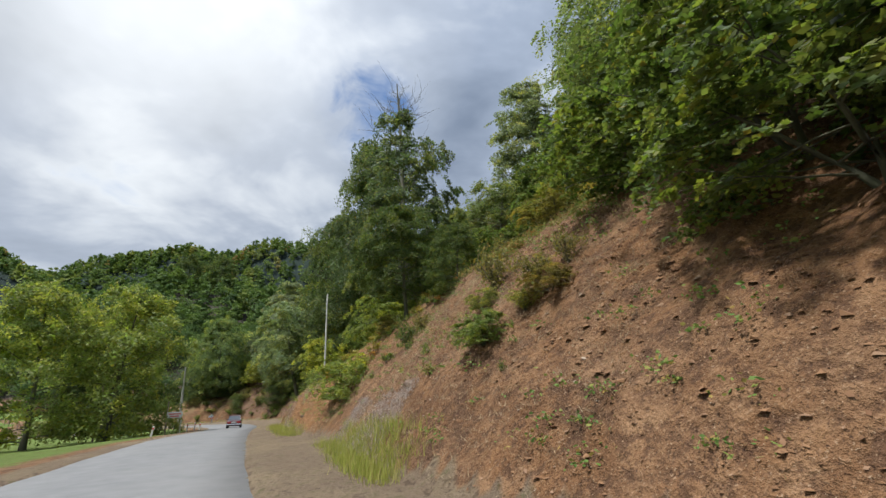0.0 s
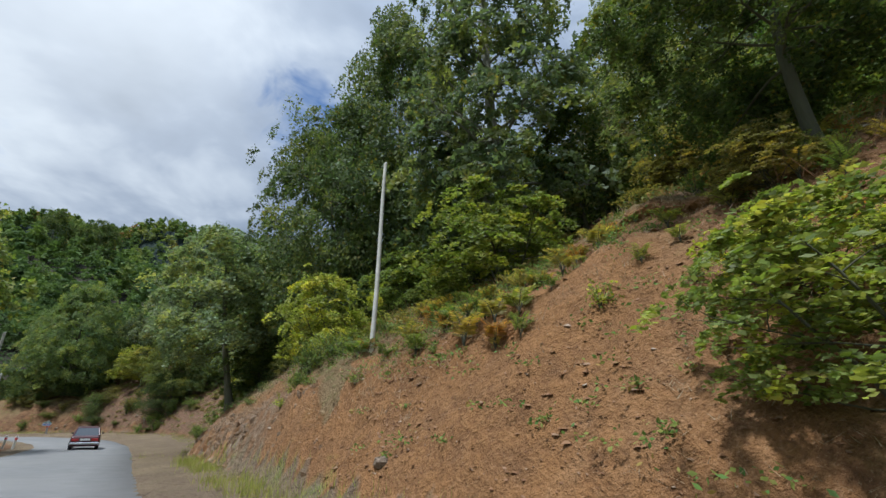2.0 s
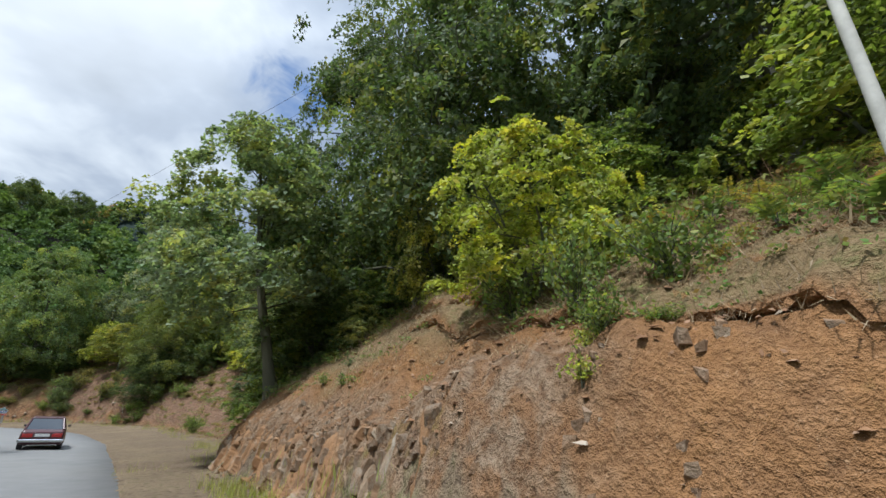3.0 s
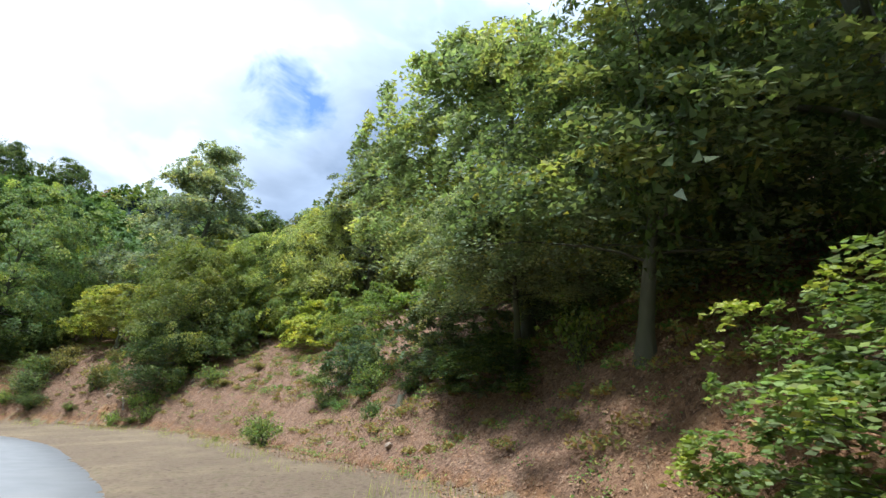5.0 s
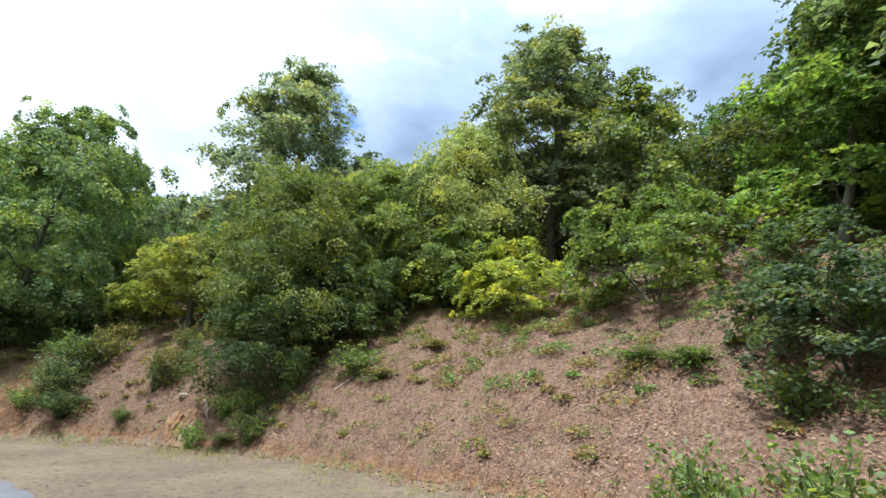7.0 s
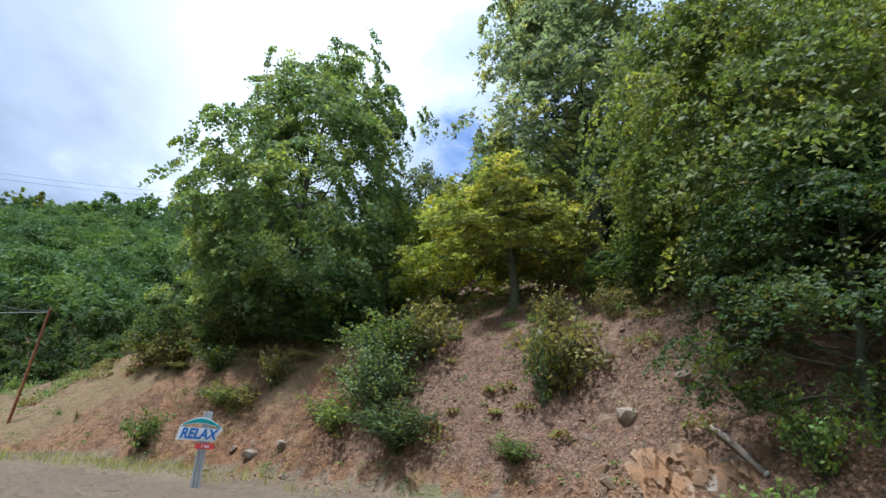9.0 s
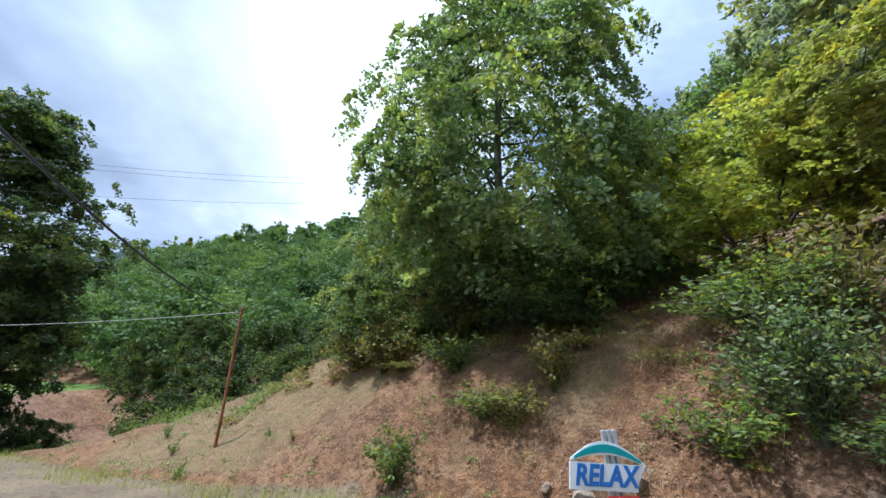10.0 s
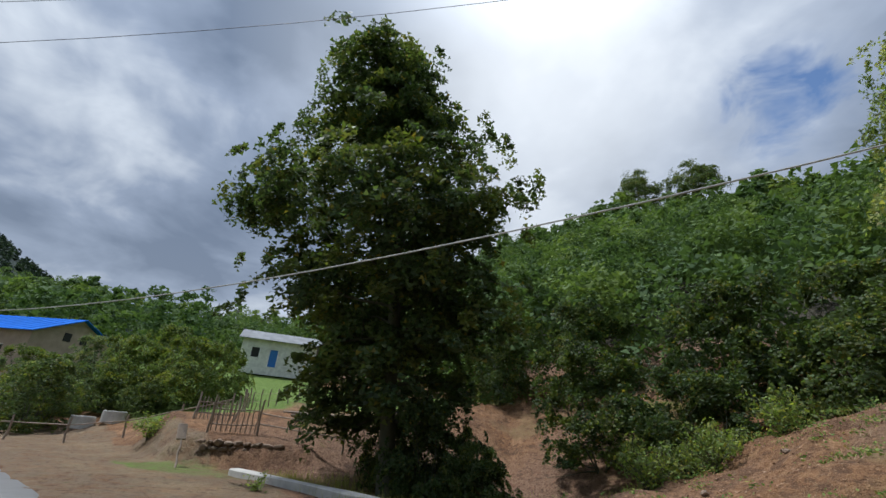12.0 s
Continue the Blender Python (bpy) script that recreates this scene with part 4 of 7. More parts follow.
# wood behind the rock cut
tree(BROAD, -9.8, 44.6, 17.0, 10.6, (0.125, 0.175, 0.08), 15, "large dark tree at the edge of the wood")
tree(BROAD_B, -3.5, 38.5, 14.5, 10.0, (0.125, 0.175, 0.08), 95, "large dark tree at the edge of the wood")
tree(BROAD, -6.0, 45.0, 17.0, 10.0, (0.125, 0.175, 0.08), 175, "large dark tree at the edge of the wood")
tree(FAR, -1.0, 46.0, 14.0, 10.0, DEEP, 35, "large dark tree inside the wood")
tree(ASPEN, -14.4, 46.0, 10.4, 6.8, (0.26, 0.33, 0.21), 0, "light grey-green tree leaning out past the rock cut", (0, -17))
tree(HAZEL, -12.6, 47.6, 5.0, 5.5, DEEP, 40, "dark hazel beside the rock cut")
tree(HAZEL_B, -13.2, 48.6, 4.2, 4.2, MID, 140, "green hazel at the end of the rock cut")
tree(HAZEL, -14.6, 51.2, 3.6, 4.0, FRESH, 240, "green hazel at the end of the rock cut")
tree(HAZEL_B, -9.5, 36.0, 3.6, 3.4, LIME, 60, "yellow-green hazel on the cut bank")
tree(SHRUB_B, -10.0, 36.0, 1.3, 1.5, FRESH, 30, "leafy green sapling over the rock cut")
tree(HAZEL, -6.0, 37.6, 4.2, 4.4, FRESH, 200, "green hazel on the cut bank")
tree(HAZEL, -11.6, 44.7, 2.3, 2.0, (0.25, 0.28, 0.12), 160, "pale green hazel at the edge of the wood")
tree(HAZEL_B, -9.5, 42.0, 4.3, 2.8, (0.26, 0.28, 0.08), 250, "tall yellowing hazel sapling at the edge of the wood")
tree(HAZEL_B, -9.9, 40.8, 1.1, 1.3, LIME, 20, "low yellow-green hazel on the slope")
tree(HAZEL, -10.2, 46.4, 3.4, 4.2, DEEP, 310, "dark undergrowth at the edge of the wood")
tree(HAZEL_B, -8.0, 43.4, 3.0, 4.4, DEEP, 40, "dark undergrowth at the edge of the wood")
tree(HAZEL, -7.2, 40.8, 3.2, 4.2, DEEP, 130, "dark undergrowth at the edge of the wood")
tree(HAZEL_B, -3.6, 33.4, 4.2, 5.5, (0.23, 0.29, 0.085), 280, "yellow-green hazel on the slope")
tree(HAZEL_B, 0.9, 9.3, 0.85, 1.15, FRESH, 165, "leafy green hazel on the open earth slope")
tree(HAZEL, 1.2, 11.2, 0.8, 1.0, (0.24, 0.27, 0.09), 25, "yellow-green hazel on the open earth slope")
tree(SHRUB, 1.8, 9.0, 0.5, 0.9, (0.28, 0.29, 0.09), 290, "yellowing shrub on the open earth slope")
tree(HAZEL, 2.3, 8.7, 0.8, 1.3, (0.20, 0.17, 0.07), 15, "brownish dry hazel under the overhanging trees")
# overhanging wood before the bend
tree(ROUND, -12.0, 64.0, 17.5, 16.0, (0.25, 0.31, 0.18), 45, "large grey-green tree reaching over the verge", (0, -6))
tree(MAPLE, -14.0, 61.0, 10.5, 9.0, (0.27, 0.32, 0.20), 45, "maple with low boughs hanging over the leafy bank", (0, -8))
tree(ROUND, -13.2, 56.4, 11.5, 11.0, (0.17, 0.22, 0.12), 160, "dark tree shading the leafy bank", (0, -6))
# fills the dark gap below the canopy; its leaf colour carries the shade
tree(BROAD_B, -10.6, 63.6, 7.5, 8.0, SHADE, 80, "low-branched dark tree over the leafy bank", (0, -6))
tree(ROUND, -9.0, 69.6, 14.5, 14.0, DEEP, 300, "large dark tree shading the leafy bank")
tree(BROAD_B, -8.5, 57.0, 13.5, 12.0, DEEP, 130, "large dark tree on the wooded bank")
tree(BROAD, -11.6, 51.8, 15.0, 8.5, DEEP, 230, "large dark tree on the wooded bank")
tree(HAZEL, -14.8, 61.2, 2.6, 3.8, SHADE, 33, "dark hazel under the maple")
tree(FAR, -5.0, 68.5, 14.0, 11.0, DEEP, 330, "dark tree on the wooded hill")
tree(FAR, -7.5, 73.5, 13.0, 10.0, DEEP, 110, "dark tree on the wooded hill")
tree(HAZEL, -17.8, 71.5, 4.6, 4.2, (0.10, 0.145, 0.08), 100, "dark green hazel on the leafy bank")
tree(HAZEL_B, -15.0, 64.6, 3.2, 4.4, (0.12, 0.165, 0.09), 10, "dark hazel under the big tree")
tree(HAZEL, -20.0, 82.8, 5.6, 5.6, LIME, 150, "yellow-green hazel above the bank")
tree(HAZEL_B, -22.4, 88.2, 6.5, 6.0, LIME, 30, "green hazel above the bank")
tree(HAZEL, -27.0, 90.6, 5.0, 6.0, LIME, 260, "yellow-green hazel above the bank")
tree(HAZEL_B, -17.0, 77.4, 5.0, 5.0, FRESH, 200, "green hazel above the bank")
tree(HAZEL_B, -21.4, 86.2, 5.0, 5.2, FRESH, 100, "yellow-green hazel above the bank")
tree(TALL, -16.0, 87.5, 14.5, 8.0, (0.19, 0.225, 0.14), 90, "grey-green tree on the hill above the bend")
tree(FAR, -21.0, 91.0, 13.0, 8.0, GREY, 190, "grey-green tree on the hill above the bend")
# the bend
tree(OLD, -46.8, 95.8, 17.2, 12.4, (0.20, 0.275, 0.125), 15, "large spreading green tree above the bank")
tree(ASPEN, -36.3, 92.9, 6.6, 5.6, (0.28, 0.30, 0.10), 75, "small yellowing tree with a forked dark trunk")
tree(LAYERED, -30.2, 87.4, 10.4, 8.4, (0.175, 0.215, 0.07), 205, "layered yellow-green hornbeam reaching over the bank")
# lower boughs as a separate darker tree, their shade put into the colour
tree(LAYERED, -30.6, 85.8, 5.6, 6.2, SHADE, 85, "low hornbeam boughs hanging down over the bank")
tree(LAYERED, -23.8, 88.4, 9.0, 7.0, MID, 140, "green hornbeam hanging over the bank")
tree(ROUND, -25.0, 90.2, 13.0, 10.0, (0.24, 0.30, 0.11), 20, "large green tree above the bank")
tree(HAZEL_B, -27.6, 87.6, 5.0, 6.0, DEEP, 20, "dark hazel under the hornbeam")
tree(HAZEL, -32.0, 91.2, 3.0, 4.5, DEEP, 70, "dark hazel under the hornbeam")
# bushes added in dark leaf colour in place of the tree's undershadow
tree(HAZEL_B, -46.2, 95.4, 3.2, 5.0, DEEP, 70, "dark bush added for the shade below the spreading tree")
tree(HAZEL, -43.4, 96.6, 3.6, 5.0, DEEP, 170, "dark bush added for the shade below the spreading tree")
tree(HAZEL_B, -50.2, 95.6, 3.0, 4.6, DEEP, 270, "dark bush added for the shade below the spreading tree")
# paler and bluer leaves, with the haze painted into them
tree(TALL, -32.8, 95.0, 17.5, 7.8, (0.25, 0.295, 0.225), 260, "tall grey-green tree on the hill")
tree(LAYERED, -20.6, 87.6, 11.0, 9.0, (0.35, 0.40, 0.15), 305, "green hornbeam on the bank before the bend")
tree(HAZEL_B, -39.0, 96.5, 6.0, 6.5, LIME, 340, "yellowing hazel behind the bank")
tree(THICKET, -53.5, 99.5, 4.5, 5.0, DEEP, 45, "dark bush behind the earth hump")
tree(THICKET, -50.5, 98.0, 4.0, 5.0, OLIVE, 145, "olive bush behind the earth hump")
# behind the hump
tree(BROAD_B, -56.2, 105.0, 24.5, 13.5, (0.21, 0.27, 0.12), 100, "light green tree behind the earth hump")
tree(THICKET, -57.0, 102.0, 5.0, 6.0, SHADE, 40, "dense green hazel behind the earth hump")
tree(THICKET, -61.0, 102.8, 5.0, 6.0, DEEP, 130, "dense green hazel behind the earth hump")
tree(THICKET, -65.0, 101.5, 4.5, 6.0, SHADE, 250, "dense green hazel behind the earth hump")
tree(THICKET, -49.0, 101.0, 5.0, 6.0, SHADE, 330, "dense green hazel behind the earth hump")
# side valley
# bushes added as the dark mass under the alder, shade in their leaf colour
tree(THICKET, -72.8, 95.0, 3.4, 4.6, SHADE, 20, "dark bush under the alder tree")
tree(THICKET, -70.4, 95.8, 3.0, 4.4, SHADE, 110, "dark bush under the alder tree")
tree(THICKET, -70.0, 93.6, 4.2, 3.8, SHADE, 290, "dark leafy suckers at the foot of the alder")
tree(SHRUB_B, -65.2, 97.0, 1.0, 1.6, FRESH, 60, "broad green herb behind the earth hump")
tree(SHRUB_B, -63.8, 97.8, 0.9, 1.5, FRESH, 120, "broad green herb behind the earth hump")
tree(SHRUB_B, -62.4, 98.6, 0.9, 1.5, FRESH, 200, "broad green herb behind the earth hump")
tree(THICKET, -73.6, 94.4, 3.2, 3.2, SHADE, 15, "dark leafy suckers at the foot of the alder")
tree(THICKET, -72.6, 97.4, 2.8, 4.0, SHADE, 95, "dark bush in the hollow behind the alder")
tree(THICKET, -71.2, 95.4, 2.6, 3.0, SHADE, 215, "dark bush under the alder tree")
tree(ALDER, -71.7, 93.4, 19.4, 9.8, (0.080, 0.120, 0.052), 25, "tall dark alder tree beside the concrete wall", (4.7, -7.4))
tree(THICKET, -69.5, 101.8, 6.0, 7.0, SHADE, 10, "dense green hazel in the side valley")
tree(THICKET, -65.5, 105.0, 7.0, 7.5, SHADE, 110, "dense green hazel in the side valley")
tree(THICKET, -61.0, 106.5, 7.0, 7.5, DEEP, 200, "dense green hazel in the side valley")
tree(THICKET, -56.5, 106.0, 7.0, 7.5, DEEP, 300, "dense green hazel in the side valley")
tree(THICKET, -73.5, 107.0, 6.5, 7.0, SHADE, 60, "dense green hazel in the side valley")
tree(THICKET, -79.0, 106.0, 5.5, 6.0, DEEP, 160, "dense green hazel in the side valley")
# inside of the bend
tree(FAR, -34.5, 48.5, 22.0, 13.0, (0.24, 0.30, 0.10), 20, "light green spreading tree on the grass verge")
tree(FAR, -40.0, 55.0, 22.0, 13.0, (0.24, 0.30, 0.10), 120, "light green spreading tree on the grass verge")
tree(FAR, -38.0, 43.0, 21.0, 12.0, (0.24, 0.30, 0.10), 220, "light green spreading tree on the grass verge")
tree(FAR, -103.6, 176.0, 21.0, 12.0, DEEP, 60, "round tree standing up on the ridge")
tree(FAR, -92.0, 180.0, 21.0, 13.0, DEEP, 10, "round tree standing up on the ridge")
tree(THICKET, -106.5, 82.0, 4.9, 6.4, MID, 35, "round fruit tree in front of the barn")
tree(THICKET, -105.0, 86.0, 4.6, 6.0, GREY, 95, "round fruit tree in front of the barn")
tree(THICKET, -102.5, 90.0, 6.2, 6.5, MID, 155, "round fruit tree in front of the barn")
tree(THICKET, -107.5, 77.5, 4.8, 6.4, MID, 215, "round fruit tree in front of the barn")
# on the brow of the rock cut
tree(SHRUB, -9.7, 33.1, 0.75, 1.0, FRESH, 30, "bright green sapling on the brow of the cut")
tree(SHRUB_B, -10.1, 33.5, 0.5, 0.8, FRESH, 140, "bright green seedling on the brow of the cut")
tree(SPRIG, -10.5, 33.3, 0.4, 0.45, LIME, 60, "yellow-green fern growing out of the cut")
# dark hedge along the track and orchard of the farm
tree(THICKET, -102.4, 82.8, 2.8, 4.6, DEEP, 0, "dark dense hedge bush along the farm track")
tree(THICKET, -99.2, 84.8, 2.6, 4.6, DEEP, 50, "dark dense hedge bush along the farm track")
tree(THICKET, -96.4, 86.6, 2.6, 4.4, DEEP, 100, "dark dense hedge bush along the farm track")
tree(THICKET, -93.8, 88.6, 2.2, 4.0, DEEP, 150, "dark dense hedge bush along the farm track")
tree(THICKET, -93.0, 91.0, 5.6, 6.5, MID, 15, "round fruit tree in the farm orchard")
tree(THICKET, -97.5, 88.0, 5.5, 6.5, MID, 75, "round fruit tree in the farm orchard")
tree(THICKET, -96.0, 93.5, 4.5, 5.0, MID, 135, "round fruit tree in the farm orchard")
tree(THICKET, -94.0, 83.5, 5.0, 6.0, DEEP, 195, "round fruit tree in the farm orchard")
tree(THICKET, -100.0, 83.0, 5.0, 6.0, GREY, 255, "round fruit tree in the farm orchard")
tree(THICKET, -92.0, 78.5, 5.0, 6.0, DEEP, 315, "round fruit tree in the farm orchard")


# ---------------------------------------------------------------- woods on the hills
def wooded_hillside():
    rng = np.random.default_rng(77)
    spots = list(TREE_SPOTS)
    n = 0
    for _ in range(6000):
        s, d = rng.uniform(-14, 106), rng.uniform(15.5, 36)
        k = int(np.searchsorted(LINE_S, s))
        x, y = LINE_X[k] + LINE_NX[k] * d, LINE_Y[k] + LINE_NY[k] * d
        if s < 27 and d < 19 or y < -4 and d > 24:
            continue
        if any((x - a) ** 2 + (y - b) ** 2 < (2.6 + 0.2 * min(w, 8)) ** 2 for a, b, w in spots):
            continue
        spots.append((x, y, 5.0))
        kind = WOOD if rng.uniform() < 0.6 else WOOD_B
        col = (DEEP, MID, DEEP, GREY, FRESH)[rng.integers(0, 5)]
        kind.plant(x, y, rng.uniform(8, 13.5), rng.uniform(6, 9), tuple(c * rng.uniform(0.85, 1.2) for c in col), "leafy tree of the wooded hillside", rng.uniform(0, 360), group="trees of the wooded hillside")
        n += 1
        if n > 118:
            break


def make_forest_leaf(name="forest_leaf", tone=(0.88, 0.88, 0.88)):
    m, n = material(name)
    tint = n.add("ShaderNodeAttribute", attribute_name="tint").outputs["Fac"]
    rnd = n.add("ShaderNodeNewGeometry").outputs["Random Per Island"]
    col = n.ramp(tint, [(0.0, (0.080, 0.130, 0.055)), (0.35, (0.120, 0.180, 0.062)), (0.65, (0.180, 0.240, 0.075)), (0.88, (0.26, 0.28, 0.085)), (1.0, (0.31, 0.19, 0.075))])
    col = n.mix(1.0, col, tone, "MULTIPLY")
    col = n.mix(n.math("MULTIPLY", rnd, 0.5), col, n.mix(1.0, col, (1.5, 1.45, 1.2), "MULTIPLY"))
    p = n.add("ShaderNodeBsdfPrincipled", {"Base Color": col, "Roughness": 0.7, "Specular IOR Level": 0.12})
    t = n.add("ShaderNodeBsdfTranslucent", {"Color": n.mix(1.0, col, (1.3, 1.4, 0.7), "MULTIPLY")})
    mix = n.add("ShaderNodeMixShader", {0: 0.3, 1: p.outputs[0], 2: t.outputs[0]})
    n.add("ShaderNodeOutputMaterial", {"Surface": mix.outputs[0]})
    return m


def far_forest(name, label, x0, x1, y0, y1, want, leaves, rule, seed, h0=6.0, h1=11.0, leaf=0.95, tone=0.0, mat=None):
    """Trees too far off to tell apart: crowns of leaf clumps on thin trunks, as one mass."""
    rng = np.random.default_rng(seed)
    x, y = rng.uniform(x0, x1, want * 3), rng.uniform(y0, y1, want * 3)
    z = sheet_z(x, y)
    ok = rule(x, y, z)
    x, y, z = x[ok][:want], y[ok][:want], z[ok][:want]
    n = len(x)
    h, r = rng.uniform(h0, h1, n), rng.uniform(2.2, 3.9, n)
    # tone below zero darkens the tint: shade put into the leaf colour
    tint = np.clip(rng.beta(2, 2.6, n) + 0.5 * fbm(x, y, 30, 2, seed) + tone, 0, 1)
    k = 14
    i1 = np.repeat(np.arange(n), k)
    az, u = rng.uniform(0, 2 * np.pi, n * k), rng.uniform(0, 1, n * k)
    q = r[i1] * np.interp(u, [0, 0.35, 0.7, 1], [0.8, 1.0, 0.75, 0.1]) * rng.uniform(0.35, 1, n * k)
    cx, cy, cz = x[i1] + np.cos(az) * q, y[i1] + np.sin(az) * q, z[i1] + h[i1] * (0.14 + 0.84 * u)
    i2 = np.repeat(np.arange(n * k), leaves // k)
    off = rng.normal(size=(len(i2), 3))
    off *= (rng.uniform(0.2, 1, len(i2)) ** 0.5 / np.linalg.norm(off, axis=1))[:, None]
    cen = np.stack([cx[i2], cy[i2], cz[i2]], -1) + off * (r[i1[i2]] * 0.40)[:, None] * np.array([1.1, 1.1, 0.42])
    out = np.stack([np.cos(az) * 0.6, np.sin(az) * 0.6, np.full(n * k, 0.8)], -1)
    v, f = leaf_faces(cen, leaf, rng, 0.6, 0.1, 0.75, four=False, lie=out[i2])
    me = raw_mesh(name, v, f, [mat or FOREST_LEAF])
    me.attributes.new("tint", "FLOAT", "POINT").data.foreach_set("value", np.repeat(tint[i1[i2]], 3).astype(np.float32))
    tagged(new(name, me), label, "forest", kind="stuff")


FOREST_LEAF = make_forest_leaf()
# forest leaf darkened and blued: cloud shade and haze put into the colour
MOUNTAIN_SHADE_LEAF = make_forest_leaf("mountain_shade_leaf", (0.34, 0.34, 0.62))
wooded_hillside()


def side_hill(x, y, z):
    s, d = along(x, y)
    clear = np.hypot(x + 71, y - 97) > 9
    return (d > 15) & (z > 2.0) & clear & ~((s < 106) & (d < 38)) & ((x > -100) | (z > 6.5) | (y > 118))


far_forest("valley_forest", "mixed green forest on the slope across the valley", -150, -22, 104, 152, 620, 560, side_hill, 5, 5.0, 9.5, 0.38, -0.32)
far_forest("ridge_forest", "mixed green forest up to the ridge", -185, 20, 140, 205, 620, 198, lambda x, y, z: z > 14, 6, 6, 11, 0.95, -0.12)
# lowest tint of these woods: cloud shadow painted into the leaves
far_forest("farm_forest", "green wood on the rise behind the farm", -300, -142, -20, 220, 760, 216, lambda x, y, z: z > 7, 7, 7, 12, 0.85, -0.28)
far_forest("skyline_forest", "dark green forest on the far skyline", -400, 0, 290, 405, 1700, 70, lambda x, y, z: z > 40, 10, 9, 14, 1.9)
far_forest("distant_forest", "blue-green forest on the distant hills", -620, -200, 120, 480, 500, 63, lambda x, y, z: z > 22, 8, 10, 16, 2.6)
far_forest("mountain_forest", "forest covering the far mountain, cloud shade and haze in its colour", -1180, -560, -330, 300, 3600, 63, lambda x, y, z: z > 24, 9, 8, 13, 2.4, -0.4, MOUNTAIN_SHADE_LEAF)

# ---------------------------------------------------------------- undergrowth on the bank
DENSE, LOOSE, HERB = "dense leafy shrub growing on the earth bank", "loose yellowing fern clump on the earth bank", "small green seedling on bare red earth"
SHRUB.plant(0.9, 9.3, 1.08, 1.25, MID, DENSE, 292)
SHRUB_B.plant(1.6, 11.9, 1.06, 1.29, OLIVE, LOOSE, 30)
SPRIG.plant(-0.4, 13.8, 0.44, 0.56, FRESH, HERB, 64)
SHRUB_B.plant(-1.4, 18.7, 1.02, 1.12, MID, LOOSE, 85)
SPRIG.plant(0.4, 11.1, 0.40, 0.51, FRESH, HERB, 65)
SPRIG.plant(0.7, 10.1, 0.34, 0.61, OLIVE, HERB, 288)
SPRIG.plant(1.1, 8.3, 0.33, 0.40, MID, HERB, 312)
SHRUB_B.plant(2.2, 9.6, 0.51, 1.09, OLIVE, LOOSE, 209)
SHRUB_B.plant(2.8, 8.9, 0.61, 0.76, OLIVE, LOOSE, 33)
SPRIG.plant(-0.3, 11.1, 0.54, 0.89, OLIVE, HERB, 119)
SPRIG.plant(-1.2, 18.1, 0.53, 0.69, FRESH, HERB, 155)
SPRIG.plant(-0.5, 14.4, 0.51, 0.67, FRESH, HERB, 223)
SPRIG.plant(-1.3, 14.6, 0.36, 0.45, LIME, HERB, 172)
SHRUB_B.plant(2.5, 15.4, 0.60, 0.98, OLIVE, LOOSE, 57)
SHRUB.plant(0.6, 23.0, 0.99, 2.40, OLIVE, LOOSE, 248)
SPRIG.plant(-3.0, 19.4, 0.46, 0.59, FRESH, HERB, 264)
SPRIG.plant(-0.8, 19.5, 0.63, 0.91, FRESH, HERB, 11)
SHRUB_B.plant(-0.7, 18.7, 0.68, 1.00, OLIVE, LOOSE, 40)
SHRUB.plant(0.8, 21.8, 1.14, 1.83, MID, DENSE, 140)
SPRIG.plant(-5.3, 25.2, 0.58, 0.95, LIME, HERB, 319)
SHRUB.plant(-0.7, 29.5, 1.31, 2.40, OLIVE, LOOSE, 186)
SPRIG.plant(-3.7, 19.9, 0.28, 0.33, OLIVE, HERB, 151)
SPRIG.plant(-7.7, 30.1, 0.39, 0.48, LIME, HERB, 155)
SPRIG.plant(-7.1, 31.4, 0.56, 0.74, LIME, HERB, 239)
SPRIG.plant(-8.6, 30.1, 0.49, 0.89, FRESH, HERB, 211)
SPRIG.plant(-7.4, 29.1, 0.40, 0.76, FRESH, HERB, 62)
SPRIG.plant(-7.2, 28.2, 0.35, 0.57, FRESH, HERB, 265)
SPRIG.plant(-6.3, 27.6, 0.45, 0.75, FRESH, HERB, 272)
SHRUB_B.plant(-1.0, 35.0, 1.24, 2.09, OLIVE, LOOSE, 283)
SHRUB_B.plant(-9.9, 34.2, 0.98, 1.02, FRESH, LOOSE, 102)
SHRUB.plant(-0.2, 32.9, 1.48, 2.40, OLIVE, LOOSE, 115)
SPRIG.plant(-12.2, 41.2, 0.45, 0.75, GREY, HERB, 40)
SHRUB_B.plant(-9.1, 33.5, 0.82, 1.29, FRESH, LOOSE, 233)
SPRIG.plant(-10.3, 33.5, 0.43, 0.55, LIME, HERB, 234)
SPRIG.plant(-12.8, 41.4, 0.41, 0.69, FRESH, HERB, 312)
SPRIG.plant(-9.8, 42.6, 0.37, 0.91, MID, HERB, 105)
SPRIG.plant(-12.4, 39.9, 0.39, 0.82, MID, HERB, 337)
SPRIG.plant(-12.7, 50.2, 0.53, 0.69, LIME, HERB, 0)
SHRUB_B.plant(-8.2, 42.8, 1.26, 1.59, OLIVE, LOOSE, 339)
SHRUB_B.plant(-21.5, 69.4, 0.98, 1.58, FRESH, LOOSE, 107)
SHRUB.plant(-31.1, 84.6, 1.28, 2.40, FRESH, LOOSE, 50)
SHRUB.plant(-19.8, 74.8, 1.31, 2.40, MID, LOOSE, 15)
SHRUB_B.plant(-13.5, 58.4, 1.32, 1.81, FRESH, LOOSE, 321)
SHRUB.plant(-25.5, 82.5, 1.46, 2.40, OLIVE, LOOSE, 238)
SHRUB_B.plant(-17.8, 70.6, 1.54, 1.87, MID, LOOSE, 210)
